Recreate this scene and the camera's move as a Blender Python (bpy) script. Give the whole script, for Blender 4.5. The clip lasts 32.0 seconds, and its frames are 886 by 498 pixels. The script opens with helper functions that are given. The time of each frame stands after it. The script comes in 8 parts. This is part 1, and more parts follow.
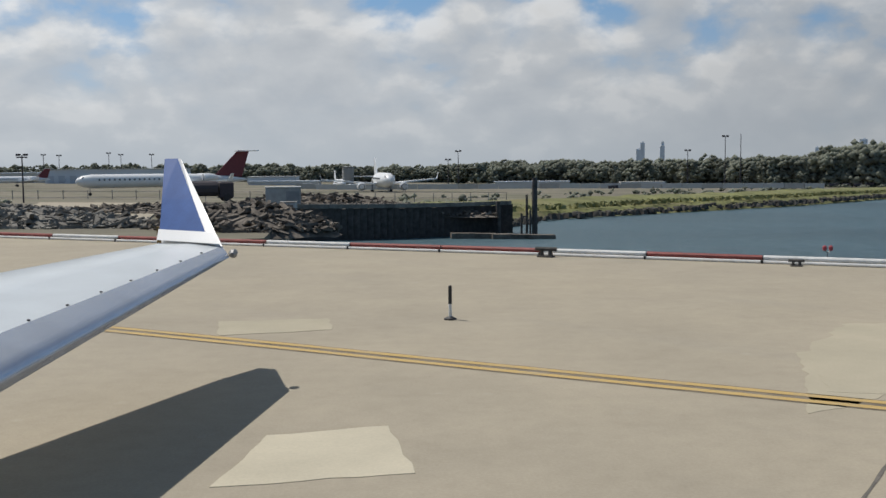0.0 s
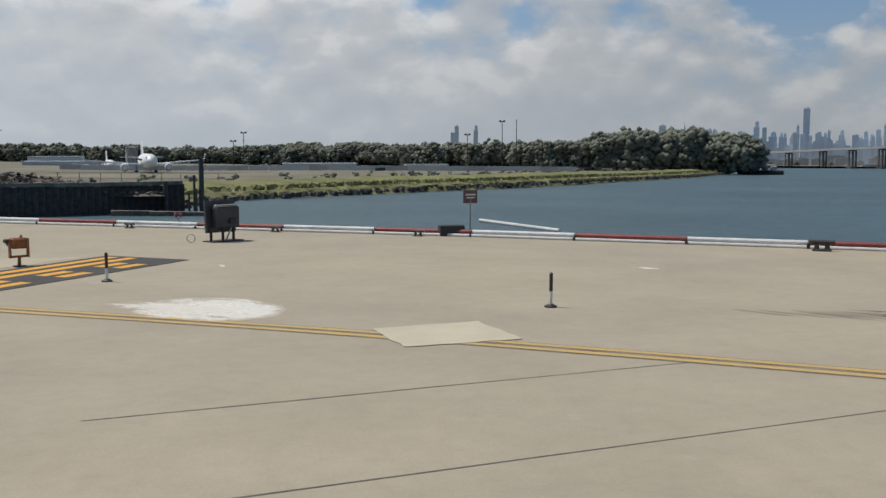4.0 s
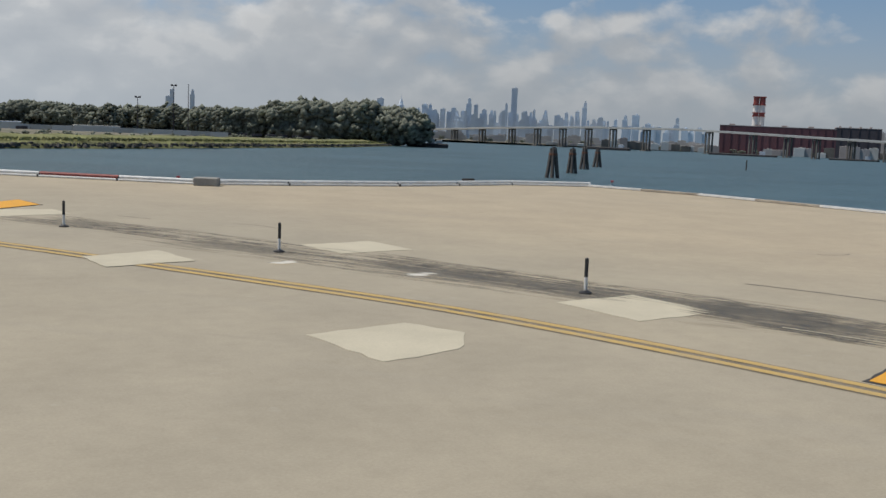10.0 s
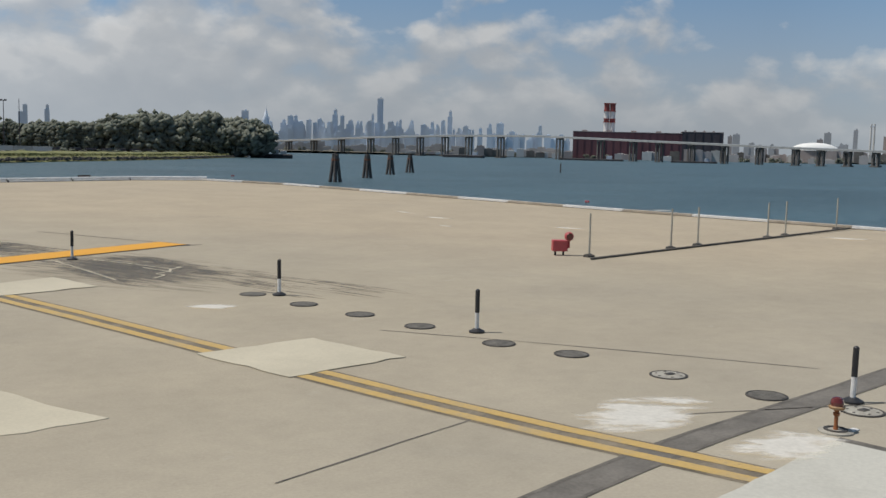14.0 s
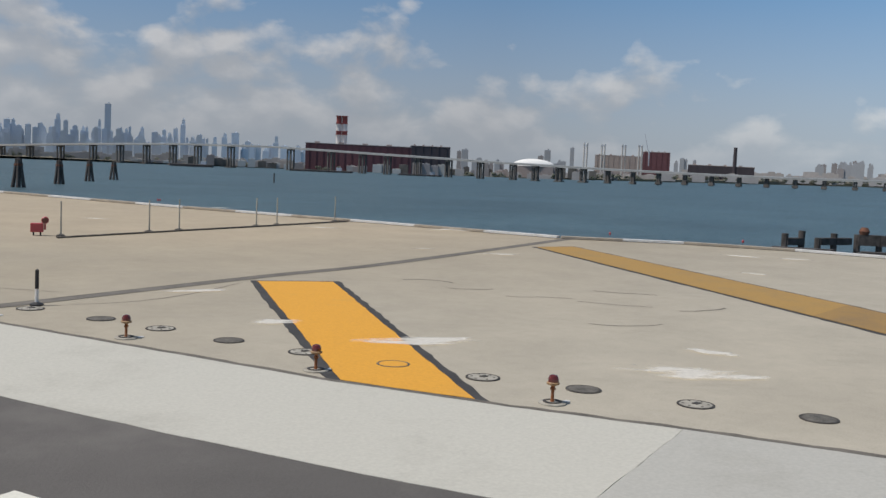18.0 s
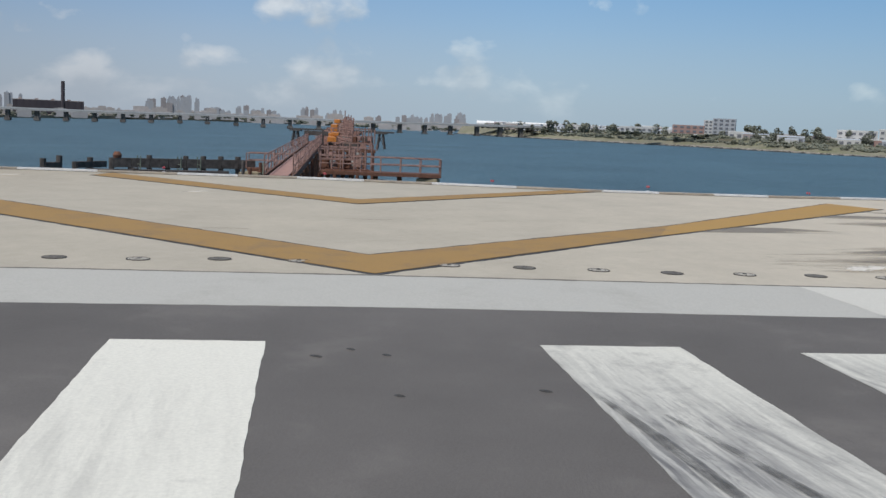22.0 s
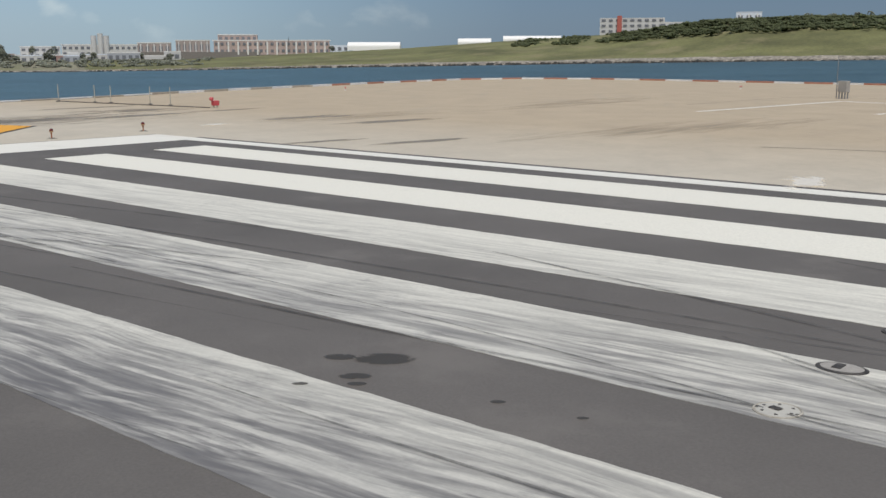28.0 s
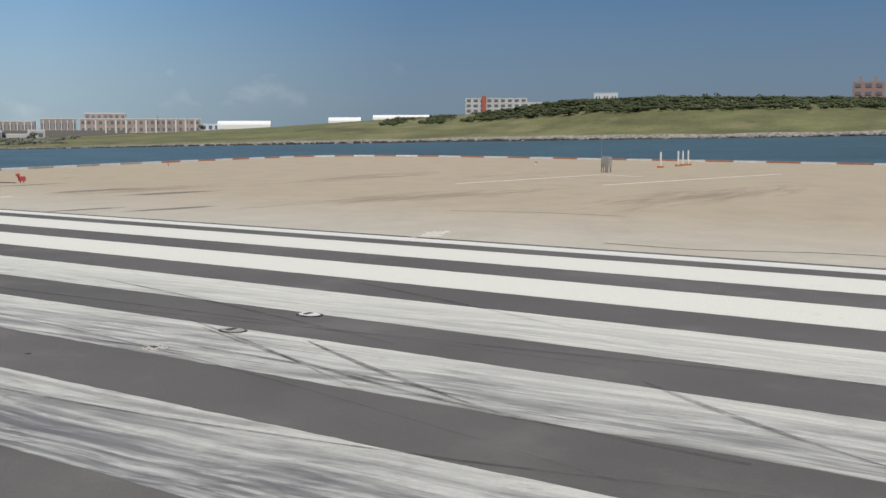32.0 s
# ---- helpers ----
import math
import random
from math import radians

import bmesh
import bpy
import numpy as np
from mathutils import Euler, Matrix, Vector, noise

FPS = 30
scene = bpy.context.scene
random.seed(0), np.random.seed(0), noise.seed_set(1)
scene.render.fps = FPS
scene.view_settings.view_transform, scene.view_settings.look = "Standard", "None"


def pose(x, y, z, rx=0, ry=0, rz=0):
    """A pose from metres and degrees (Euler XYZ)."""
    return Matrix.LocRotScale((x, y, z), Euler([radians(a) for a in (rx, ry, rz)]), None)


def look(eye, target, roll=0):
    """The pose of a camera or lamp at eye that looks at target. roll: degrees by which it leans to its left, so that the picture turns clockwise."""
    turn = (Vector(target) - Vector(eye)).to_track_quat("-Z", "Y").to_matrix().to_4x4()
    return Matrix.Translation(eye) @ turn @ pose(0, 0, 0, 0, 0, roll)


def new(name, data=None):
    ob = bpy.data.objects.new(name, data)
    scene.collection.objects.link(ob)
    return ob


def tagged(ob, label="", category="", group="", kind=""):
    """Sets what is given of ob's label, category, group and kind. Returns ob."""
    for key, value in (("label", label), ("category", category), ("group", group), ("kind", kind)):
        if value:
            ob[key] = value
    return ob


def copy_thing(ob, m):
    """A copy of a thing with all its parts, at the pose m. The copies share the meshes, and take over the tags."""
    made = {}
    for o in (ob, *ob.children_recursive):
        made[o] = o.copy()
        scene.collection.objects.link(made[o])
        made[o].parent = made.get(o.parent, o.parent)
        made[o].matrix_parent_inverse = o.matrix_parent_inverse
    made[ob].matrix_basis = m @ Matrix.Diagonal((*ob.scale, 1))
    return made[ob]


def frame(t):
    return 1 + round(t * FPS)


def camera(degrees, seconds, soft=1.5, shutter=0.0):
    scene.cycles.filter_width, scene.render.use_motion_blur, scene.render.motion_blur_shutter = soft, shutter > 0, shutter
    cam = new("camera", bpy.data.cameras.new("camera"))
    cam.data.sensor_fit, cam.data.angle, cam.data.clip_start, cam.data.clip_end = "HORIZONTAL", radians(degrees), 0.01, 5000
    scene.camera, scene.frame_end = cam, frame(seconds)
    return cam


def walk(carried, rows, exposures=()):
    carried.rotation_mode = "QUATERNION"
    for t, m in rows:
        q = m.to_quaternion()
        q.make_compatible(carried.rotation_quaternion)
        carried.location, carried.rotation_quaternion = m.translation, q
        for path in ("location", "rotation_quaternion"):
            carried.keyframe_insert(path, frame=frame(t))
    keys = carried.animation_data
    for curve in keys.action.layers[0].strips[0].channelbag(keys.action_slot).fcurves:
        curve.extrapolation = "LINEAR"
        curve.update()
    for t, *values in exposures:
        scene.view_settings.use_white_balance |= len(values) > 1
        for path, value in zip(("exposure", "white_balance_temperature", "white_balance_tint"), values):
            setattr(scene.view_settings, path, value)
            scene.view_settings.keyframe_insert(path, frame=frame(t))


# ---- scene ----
cam = camera(46.33, 32.0, soft=1.5)
PATH = [
    (0, (-0.572, -0.516, 2.810), (-0.289, 9.447, 2.001), -0.51),
    (0.5, (1.048, -1.632, 2.811), (1.395, 8.331, 2.029), -0.17),
    (1, (2.704, -2.749, 2.822), (3.208, 7.210, 2.076), -0.37),
    (1.5, (4.409, -3.907, 2.835), (5.009, 6.046, 2.077), -0.04),
    (2, (6.151, -5.132, 2.848), (6.882, 4.798, 1.923), 0.01),
    (2.5, (7.938, -6.437, 2.857), (8.791, 3.470, 1.800), 0.74),
    (3, (9.744, -7.820, 2.866), (10.892, 2.062, 1.850), 0.40),
    (3.5, (11.518, -9.286, 2.870), (13.103, 0.538, 1.880), -0.13),
    (4, (13.240, -10.830, 2.872), (15.238, -1.081, 1.885), 0.03),
    (4.5, (14.916, -12.457, 2.874), (17.183, -2.776, 1.813), 0.30),
    (6.5, (21.200, -19.334, 2.864), (23.816, -9.764, 1.608), 0.55),
    (7, (22.677, -21.089, 2.868), (25.713, -11.634, 1.695), 1.09),
    (7.5, (24.079, -22.911, 2.865), (27.384, -13.532, 1.811), 1.77),
    (8, (25.446, -24.795, 2.855), (28.957, -15.488, 1.828), 2.87),
    (8.5, (26.797, -26.707, 2.844), (30.483, -17.476, 1.745), 1.98),
    (9, (28.094, -28.585, 2.851), (32.097, -19.494, 1.701), 2.02),
    (9.5, (29.349, -30.468, 2.861), (33.601, -21.502, 1.624), 2.06),
    (10, (30.575, -32.363, 2.859), (35.066, -23.512, 1.638), 2.37),
    (10.5, (31.769, -34.252, 2.845), (36.396, -25.477, 1.592), 2.56),
    (11, (32.919, -36.105, 2.839), (37.718, -27.421, 1.596), 2.27),
    (11.5, (34.051, -37.952, 2.832), (38.960, -29.318, 1.669), 2.24),
    (12, (35.108, -39.759, 2.821), (40.163, -31.208, 1.672), 2.10),
    (12.5, (36.078, -41.502, 2.814), (41.280, -33.036, 1.691), 1.50),
    (13, (36.957, -43.175, 2.802), (42.304, -34.798, 1.693), 1.24),
    (13.5, (37.717, -44.757, 2.796), (43.193, -36.456, 1.742), 1.18),
    (14, (38.361, -46.285, 2.790), (43.905, -38.034, 1.705), 1.34),
    (14.5, (38.886, -47.756, 2.792), (44.610, -39.626, 1.725), 1.13),
    (16.5, (39.939, -52.969, 2.850), (46.204, -45.280, 1.578), 1.27),
    (17, (40.011, -54.213, 2.858), (46.386, -46.617, 1.572), 0.73),
    (17.5, (39.930, -55.401, 2.865), (46.677, -48.094, 1.831), -0.70),
    (18, (39.715, -56.540, 2.869), (47.155, -49.917, 1.980), 2.61),
    (18.5, (39.384, -57.683, 2.871), (47.155, -51.443, 2.053), 3.06),
    (19, (38.923, -58.762, 2.873), (47.132, -53.121, 1.987), 2.98),
    (19.5, (38.344, -59.789, 2.876), (47.015, -54.888, 1.984), 2.48),
    (20, (37.658, -60.737, 2.881), (46.747, -56.650, 2.050), 1.67),
    (20.5, (36.889, -61.635, 2.878), (46.311, -58.383, 2.075), 0.81),
    (21, (36.062, -62.460, 2.867), (45.716, -60.028, 1.930), 1.51),
    (21.5, (35.197, -63.241, 2.861), (44.980, -61.520, 1.710), 2.09),
    (22, (34.287, -63.979, 2.856), (44.155, -62.932, 1.624), 2.47),
    (22.5, (33.352, -64.676, 2.854), (43.279, -64.320, 1.698), 1.48),
    (23, (32.369, -65.396, 2.861), (42.308, -65.758, 1.814), 0.91),
    (23.5, (31.334, -66.081, 2.878), (41.222, -67.149, 1.841), 1.31),
    (24, (30.248, -66.680, 2.902), (40.042, -68.362, 1.782), 1.14),
    (24.5, (29.116, -67.188, 2.918), (38.821, -69.294, 1.745), 0.21),
    (26.5, (24.439, -68.860, 2.890), (33.422, -73.038, 1.532), -0.08),
    (27, (23.264, -69.202, 2.882), (31.967, -73.840, 1.226), 0.05),
    (27.5, (22.103, -69.491, 2.875), (30.428, -74.705, 1.004), -0.24),
    (28, (20.895, -69.762, 2.860), (28.887, -75.478, 1.000), -0.14),
    (28.5, (19.678, -69.966, 2.833), (27.481, -75.951, 1.015), 0.88),
    (29, (18.480, -70.125, 2.814), (25.980, -76.524, 1.136), 0.47),
    (29.5, (17.379, -70.212, 2.812), (24.609, -76.919, 1.160), 1.84),
    (30, (16.360, -70.268, 2.823), (23.544, -77.043, 1.247), 1.61),
    (30.5, (15.440, -70.298, 2.854), (22.521, -77.209, 1.408), 1.88),
    (31, (14.594, -70.306, 2.890), (21.697, -77.225, 1.597), 1.64),
    (31.5, (13.799, -70.266, 2.910), (20.935, -77.178, 1.759), 1.53),
    (32, (13.002, -70.236, 2.919), (20.356, -76.917, 1.788), -0.13),
]
TONE = [(0.0, 0.0, 6500, 10), (14.5, 0.0, 6500, 10), (18.0, -0.03, 6420, 12), (20.5, 0.0, 6180, 12), (24.5, 0.03, 6180, 12), (27.0, 0.0, 6380, 12), (32.0, 0.0, 6400, 12)]
walk(cam, [(t, look(eye, target, roll)) for t, eye, target, roll in PATH], TONE)

# ---- sky, sun ----
SUN_ELEV, SUN_AZ = 61.0, 150.0          # degrees above the ground; direction in the plan from +x
sun_way = Vector((math.cos(radians(SUN_AZ)) * math.cos(radians(SUN_ELEV)),
                  math.sin(radians(SUN_AZ)) * math.cos(radians(SUN_ELEV)), math.sin(radians(SUN_ELEV))))
sun_data = bpy.data.lights.new("sun", "SUN")
sun_data.energy, sun_data.angle, sun_data.color = 3.5, radians(0.6), (1.0, 0.952, 0.872)
sun = new("sun", sun_data)
sun.matrix_world = look(sun_way * 100, (0, 0, 0))

world = bpy.data.worlds.new("sky")
scene.world = world
world.use_nodes = True
scene.view_settings.exposure = 0.0


def N(tree, kind, **sets):
    n = tree.nodes.new(kind)
    for key, value in sets.items():
        if key in n.inputs:
            n.inputs[key].default_value = value
    return n


def L(tree, a, b):
    tree.links.new(a, b)


def math_node(tree, op, a, b=None, clamp=False):
    n = tree.nodes.new("ShaderNodeMath")
    n.operation, n.use_clamp = op, clamp
    for k, v in enumerate((a, b)):
        if v is None:
            continue
        if isinstance(v, (int, float)):
            n.inputs[k].default_value = v
        else:
            tree.links.new(v, n.inputs[k])
    return n.outputs[0]


def mix_node(tree, fac, a, b, blend="MIX"):
    n = tree.nodes.new("ShaderNodeMix")
    n.data_type, n.blend_type = "RGBA", blend
    for k, v in ((0, fac), (6, a), (7, b)):
        if isinstance(v, (int, float)):
            n.inputs[k].default_value = v
        elif isinstance(v, tuple):
            n.inputs[k].default_value = (*v, 1) if len(v) == 3 else v
        else:
            tree.links.new(v, n.inputs[k])
    return n.outputs[2]


def ramp_node(tree, fac, stops):
    n = tree.nodes.new("ShaderNodeValToRGB")
    while len(n.color_ramp.elements) < len(stops):
        n.color_ramp.elements.new(0.5)
    for e, (p, c) in zip(n.color_ramp.elements, stops):
        e.position = p
        e.color = (c, c, c, 1) if isinstance(c, (int, float)) else (*c, 1)
    tree.links.new(fac, n.inputs[0])
    return n.outputs[0]


def build_sky():
    """Hazy blue summer sky with cumulus that thins out from the south-west to the north-east."""
    t = world.node_tree
    t.nodes.clear()
    sky = t.nodes.new("ShaderNodeTexSky")
    sky.sky_type, sky.sun_disc = "NISHITA", False
    sky.sun_elevation, sky.sun_rotation = radians(SUN_ELEV), radians(90 - SUN_AZ)
    sky.air_density, sky.dust_density, sky.ozone_density = 1.0, 0.6, 3.0
    geo = t.nodes.new("ShaderNodeTexCoord")
    sep = t.nodes.new("ShaderNodeSeparateXYZ")
    L(t, geo.outputs["Generated"], sep.inputs[0])
    up = sep.outputs[2]
    base = mix_node(t, 1.0, sky.outputs[0], (0.085, 0.085, 0.088), "MULTIPLY")
    blue = ramp_node(t, up, [(0.0, (0.42, 0.49, 0.56)), (0.05, (0.34, 0.44, 0.57)), (0.16, (0.165, 0.335, 0.565)), (0.5, (0.20, 0.275, 0.40))])
    base = mix_node(t, 0.72, base, blue)

    def field(lift):
        """Cloud density: broad masses, round heads on them, and fine frayed edges."""
        def at(kind, stretch, shift, **sets):
            m = N(t, "ShaderNodeMapping")
            m.inputs["Scale"].default_value = (1, 1, stretch)
            m.inputs["Location"].default_value = (shift[0], shift[1], shift[2] + lift * stretch)
            L(t, geo.outputs["Generated"], m.inputs["Vector"])
            n = N(t, kind, **sets)
            L(t, m.outputs[0], n.inputs["Vector"])
            return n
        mass = at("ShaderNodeTexNoise", 2.3, (3.1, 1.7, 0.3), Scale=5.5, Detail=2.0, Roughness=0.5).outputs[0]
        heads = at("ShaderNodeTexNoise", 1.7, (0.4, 5.2, 1.0), Scale=13.0, Detail=6.0, Roughness=0.52, Distortion=0.15).outputs[0]
        vor = at("ShaderNodeTexVoronoi", 1.5, (1.4, 2.2, 0.0), Scale=34.0)
        vor.feature = "SMOOTH_F1"
        puff = math_node(t, "MULTIPLY", math_node(t, "SUBTRACT", 0.5, vor.outputs["Distance"]), 0.10)
        both = math_node(t, "ADD", math_node(t, "MULTIPLY", mass, 0.55), math_node(t, "MULTIPLY", heads, 0.55))
        return math_node(t, "ADD", both, puff)

    side = t.nodes.new("ShaderNodeVectorMath")
    side.operation = "DOT_PRODUCT"
    L(t, geo.outputs["Generated"], side.inputs[0])
    side.inputs[1].default_value = (-0.42, 0.90, 0.0)
    s01 = math_node(t, "MULTIPLY_ADD", side.outputs["Value"], 0.5)
    s01.node.inputs[2].default_value = 0.5
    cover = ramp_node(t, s01, [(0.0, 0.28), (0.20, 0.39), (0.42, 0.46), (0.60, 0.49), (0.78, 0.55), (0.90, 0.66)])
    cover = math_node(t, "SUBTRACT", cover, 0.5)
    # the banks lie low over the city; higher up the cover opens
    low = math_node(t, "MULTIPLY", ramp_node(t, up, [(0.02, 0.55), (0.075, 0.5), (0.13, 0.42)]), 1.0)
    low = math_node(t, "SUBTRACT", low, 0.5)
    amount = math_node(t, "ADD", math_node(t, "ADD", field(0.0), cover), low)
    above = math_node(t, "ADD", math_node(t, "ADD", field(0.020), cover), low)
    mask = ramp_node(t, amount, [(0.530, 0.0), (0.62, 0.82), (0.72, 1.0)])
    shade = math_node(t, "MULTIPLY", math_node(t, "SUBTRACT", amount, above), 4.2)
    shade = math_node(t, "ADD", shade, 0.56, clamp=True)
    thick = ramp_node(t, amount, [(0.56, 1.0), (0.74, 0.62)])
    shade = math_node(t, "MULTIPLY", shade, thick)
    tone = ramp_node(t, shade, [(0.10, (0.41, 0.44, 0.475)), (0.45, (0.48, 0.505, 0.53)), (0.88, (0.74, 0.735, 0.72))])
    sky_cloud = mix_node(t, mask, base, tone)
    haze = ramp_node(t, up, [(0.0, 0.85), (0.03, 0.48), (0.09, 0.10), (0.15, 0.0)])
    col = mix_node(t, haze, sky_cloud, (0.375, 0.42, 0.465))
    # brighter towards the sun, deeper away from it
    around = ramp_node(t, s01, [(0.0, (0.41, 0.50, 0.57)), (0.05, (0.47, 0.57, 0.645)), (0.14, (0.86, 1.0, 1.02)), (0.30, (0.98, 1.09, 1.10)), (0.45, (0.99, 1.02, 1.02)), (0.62, (0.80, 0.80, 0.80)), (0.80, (0.82, 0.82, 0.82)), (0.90, (0.98, 0.98, 0.98)), (1.0, (1.15, 1.15, 1.15))])
    col = mix_node(t, 1.0, col, around, "MULTIPLY")
    overhead = ramp_node(t, up, [(0.20, 1.0), (0.55, 0.70)])
    col = mix_node(t, 1.0, col, overhead, "MULTIPLY")
    bg = N(t, "ShaderNodeBackground", Strength=1.0)
    L(t, col, bg.inputs["Color"])
    out = t.nodes.new("ShaderNodeOutputWorld")
    L(t, bg.outputs[0], out.inputs["Surface"])


build_sky()

# ---- materials ----
MATS = {}


def material(name, base, rough=0.8, metal=0.0, vary=0.12, scale=2.0, fine=40.0, bump=0.15, tint=None, stain=None, island=0.0, emit=None, coat=0.0):
    """A worn surface: base colour with broad and fine variation, optional stain colour, and fine relief."""
    if name in MATS:
        return MATS[name]
    m = bpy.data.materials.new(name)
    m.use_nodes = True
    t = m.node_tree
    bsdf = t.nodes["Principled BSDF"]
    geo = t.nodes.new("ShaderNodeNewGeometry")
    broad = N(t, "ShaderNodeTexNoise", Scale=scale, Detail=5.0, Roughness=0.6)
    grain = N(t, "ShaderNodeTexNoise", Scale=fine, Detail=3.0, Roughness=0.7)
    L(t, geo.outputs["Position"], broad.inputs["Vector"])
    L(t, geo.outputs["Position"], grain.inputs["Vector"])
    dark = tuple(c * (1 - vary * 1.6) for c in base)
    light = tuple(min(1, c * (1 + vary)) for c in base)
    f = ramp_node(t, broad.outputs[0], [(0.3, 0.0), (0.7, 1.0)])
    col = mix_node(t, f, dark, tint or light)
    g = ramp_node(t, grain.outputs[0], [(0.3, 1 - vary), (0.7, 1 + vary * 0.5)])
    col = mix_node(t, 1.0, col, g, "MULTIPLY")
    if stain:
        s = N(t, "ShaderNodeTexNoise", Scale=stain[1], Detail=7.0, Roughness=0.65)
        L(t, geo.outputs["Position"], s.inputs["Vector"])
        sm = ramp_node(t, s.outputs[0], [(stain[2], 0.0), (stain[2] + 0.12, stain[3])])
        col = mix_node(t, sm, col, stain[0])
    if island:
        r = t.nodes.new("ShaderNodeObjectInfo")
        v = math_node(t, "MULTIPLY_ADD", r.outputs["Random"], island)
        v.node.inputs[2].default_value = 1 - island / 2
        comb = t.nodes.new("ShaderNodeCombineColor")
        for k in range(3):
            L(t, v, comb.inputs[k])
        col = mix_node(t, 1.0, col, comb.outputs[0], "MULTIPLY")
    L(t, col, bsdf.inputs["Base Color"])
    bsdf.inputs["Roughness"].default_value, bsdf.inputs["Metallic"].default_value = rough, metal
    if coat:
        bsdf.inputs["Coat Weight"].default_value = coat
    if bump:
        b = N(t, "ShaderNodeBump", Strength=bump, Distance=0.02)
        L(t, grain.outputs[0], b.inputs["Height"])
        L(t, b.outputs[0], bsdf.inputs["Normal"])
    if emit:
        bsdf.inputs["Emission Color"].default_value = (*emit[0], 1)
        bsdf.inputs["Emission Strength"].default_value = emit[1]
    MATS[name] = m
    return m


def leaf_surface(name, base):
    """Foliage: matt, partly lit from behind."""
    m = material(name, base, 0.9, vary=0.3, scale=0.15, fine=1.2, bump=0)
    t = m.node_tree
    bsdf, out = t.nodes["Principled BSDF"], t.nodes["Material Output"]
    thin = t.nodes.new("ShaderNodeBsdfTranslucent")
    L(t, bsdf.inputs["Base Color"].links[0].from_socket, thin.inputs["Color"])
    both = N(t, "ShaderNodeMixShader", Fac=0.58)
    L(t, bsdf.outputs[0], both.inputs[1])
    L(t, thin.outputs[0], both.inputs[2])
    L(t, both.outputs[0], out.inputs["Surface"])
    return m


def concrete_deck():
    """Sandy old concrete: broad tone changes, rubber and oil greyness near the runway, faint streaks."""
    m = bpy.data.materials.new("deck_concrete")
    m.use_nodes = True
    t = m.node_tree
    bsdf = t.nodes["Principled BSDF"]
    geo = t.nodes.new("ShaderNodeNewGeometry")
    pos = geo.outputs["Position"]

    def noise_at(scale, detail, stretch=None, rough=0.6):
        n = N(t, "ShaderNodeTexNoise", Scale=scale, Detail=detail, Roughness=rough)
        if stretch:
            mp = N(t, "ShaderNodeMapping")
            mp.vector_type = "TEXTURE"
            mp.inputs["Scale"].default_value = stretch[0]
            mp.inputs["Rotation"].default_value = (0, 0, stretch[1])
            L(t, pos, mp.inputs["Vector"])
            L(t, mp.outputs[0], n.inputs["Vector"])
        else:
            L(t, pos, n.inputs["Vector"])
        return n.outputs[0]

    broad = ramp_node(t, noise_at(0.06, 4), [(0.32, 0.0), (0.68, 1.0)])
    col = mix_node(t, broad, (0.340, 0.300, 0.234), (0.392, 0.340, 0.254))
    def along(way, shift, stops):
        d = t.nodes.new("ShaderNodeVectorMath")
        d.operation = "DOT_PRODUCT"
        L(t, pos, d.inputs[0])
        d.inputs[1].default_value = way
        return ramp_node(t, math_node(t, "MULTIPLY", math_node(t, "ADD", d.outputs["Value"], shift), 0.05), stops)
    sandy = along((0.2364, -0.9716, 0), -71.4 - 23.0, [(0.05, 0.0), (0.65, 1.0)])
    shore = math_node(t, "MULTIPLY", along((0.87, 0.5, 0), -28.0, [(0.05, 0.0), (0.45, 0.75)]), along((0, 1, 0), 37.0, [(0.0, 0.0), (0.4, 1.0)]))
    pad = along((0, -1, 0), -36.0, [(0.0, 0.0), (0.6, 0.8)])
    col = mix_node(t, pad, col, (0.43, 0.395, 0.325))
    col = mix_node(t, along((0, -1, 0), -60.0, [(0.0, 0.0), (0.7, 0.7)]), col, (0.52, 0.47, 0.385))
    col = mix_node(t, math_node(t, "MAXIMUM", sandy, shore), col, (0.43, 0.355, 0.255))
    mid = ramp_node(t, noise_at(0.45, 6), [(0.3, 0.90), (0.7, 1.06)])
    col = mix_node(t, 1.0, col, mid, "MULTIPLY")
    streak = ramp_node(t, noise_at(0.5, 6, ((7, 1, 1), radians(-45))), [(0.58, 0.0), (0.75, 0.35)])
    col = mix_node(t, streak, col, (0.30, 0.275, 0.23))
    fine = ramp_node(t, noise_at(28, 4, rough=0.75), [(0.25, 0.88), (0.75, 1.08)])
    col = mix_node(t, 1.0, col, fine, "MULTIPLY")
    mottle = ramp_node(t, noise_at(3.2, 8, rough=0.7), [(0.3, 0.93), (0.5, 1.0), (0.72, 1.06)])
    col = mix_node(t, 1.0, col, mottle, "MULTIPLY")
    dirt = ramp_node(t, noise_at(0.9, 9, ((3, 1, 1), radians(-40)), 0.72), [(0.60, 0.0), (0.72, 0.30)])
    col = mix_node(t, dirt, col, (0.25, 0.225, 0.18))
    pale = ramp_node(t, noise_at(1.3, 7), [(0.66, 0.0), (0.75, 0.35)])
    col = mix_node(t, pale, col, (0.46, 0.43, 0.37))
    L(t, col, bsdf.inputs["Base Color"])
    bsdf.inputs["Roughness"].default_value = 0.9
    b = N(t, "ShaderNodeBump", Strength=0.25, Distance=0.01)
    L(t, noise_at(28, 4, rough=0.75), b.inputs["Height"])
    L(t, b.outputs[0], bsdf.inputs["Normal"])
    return m


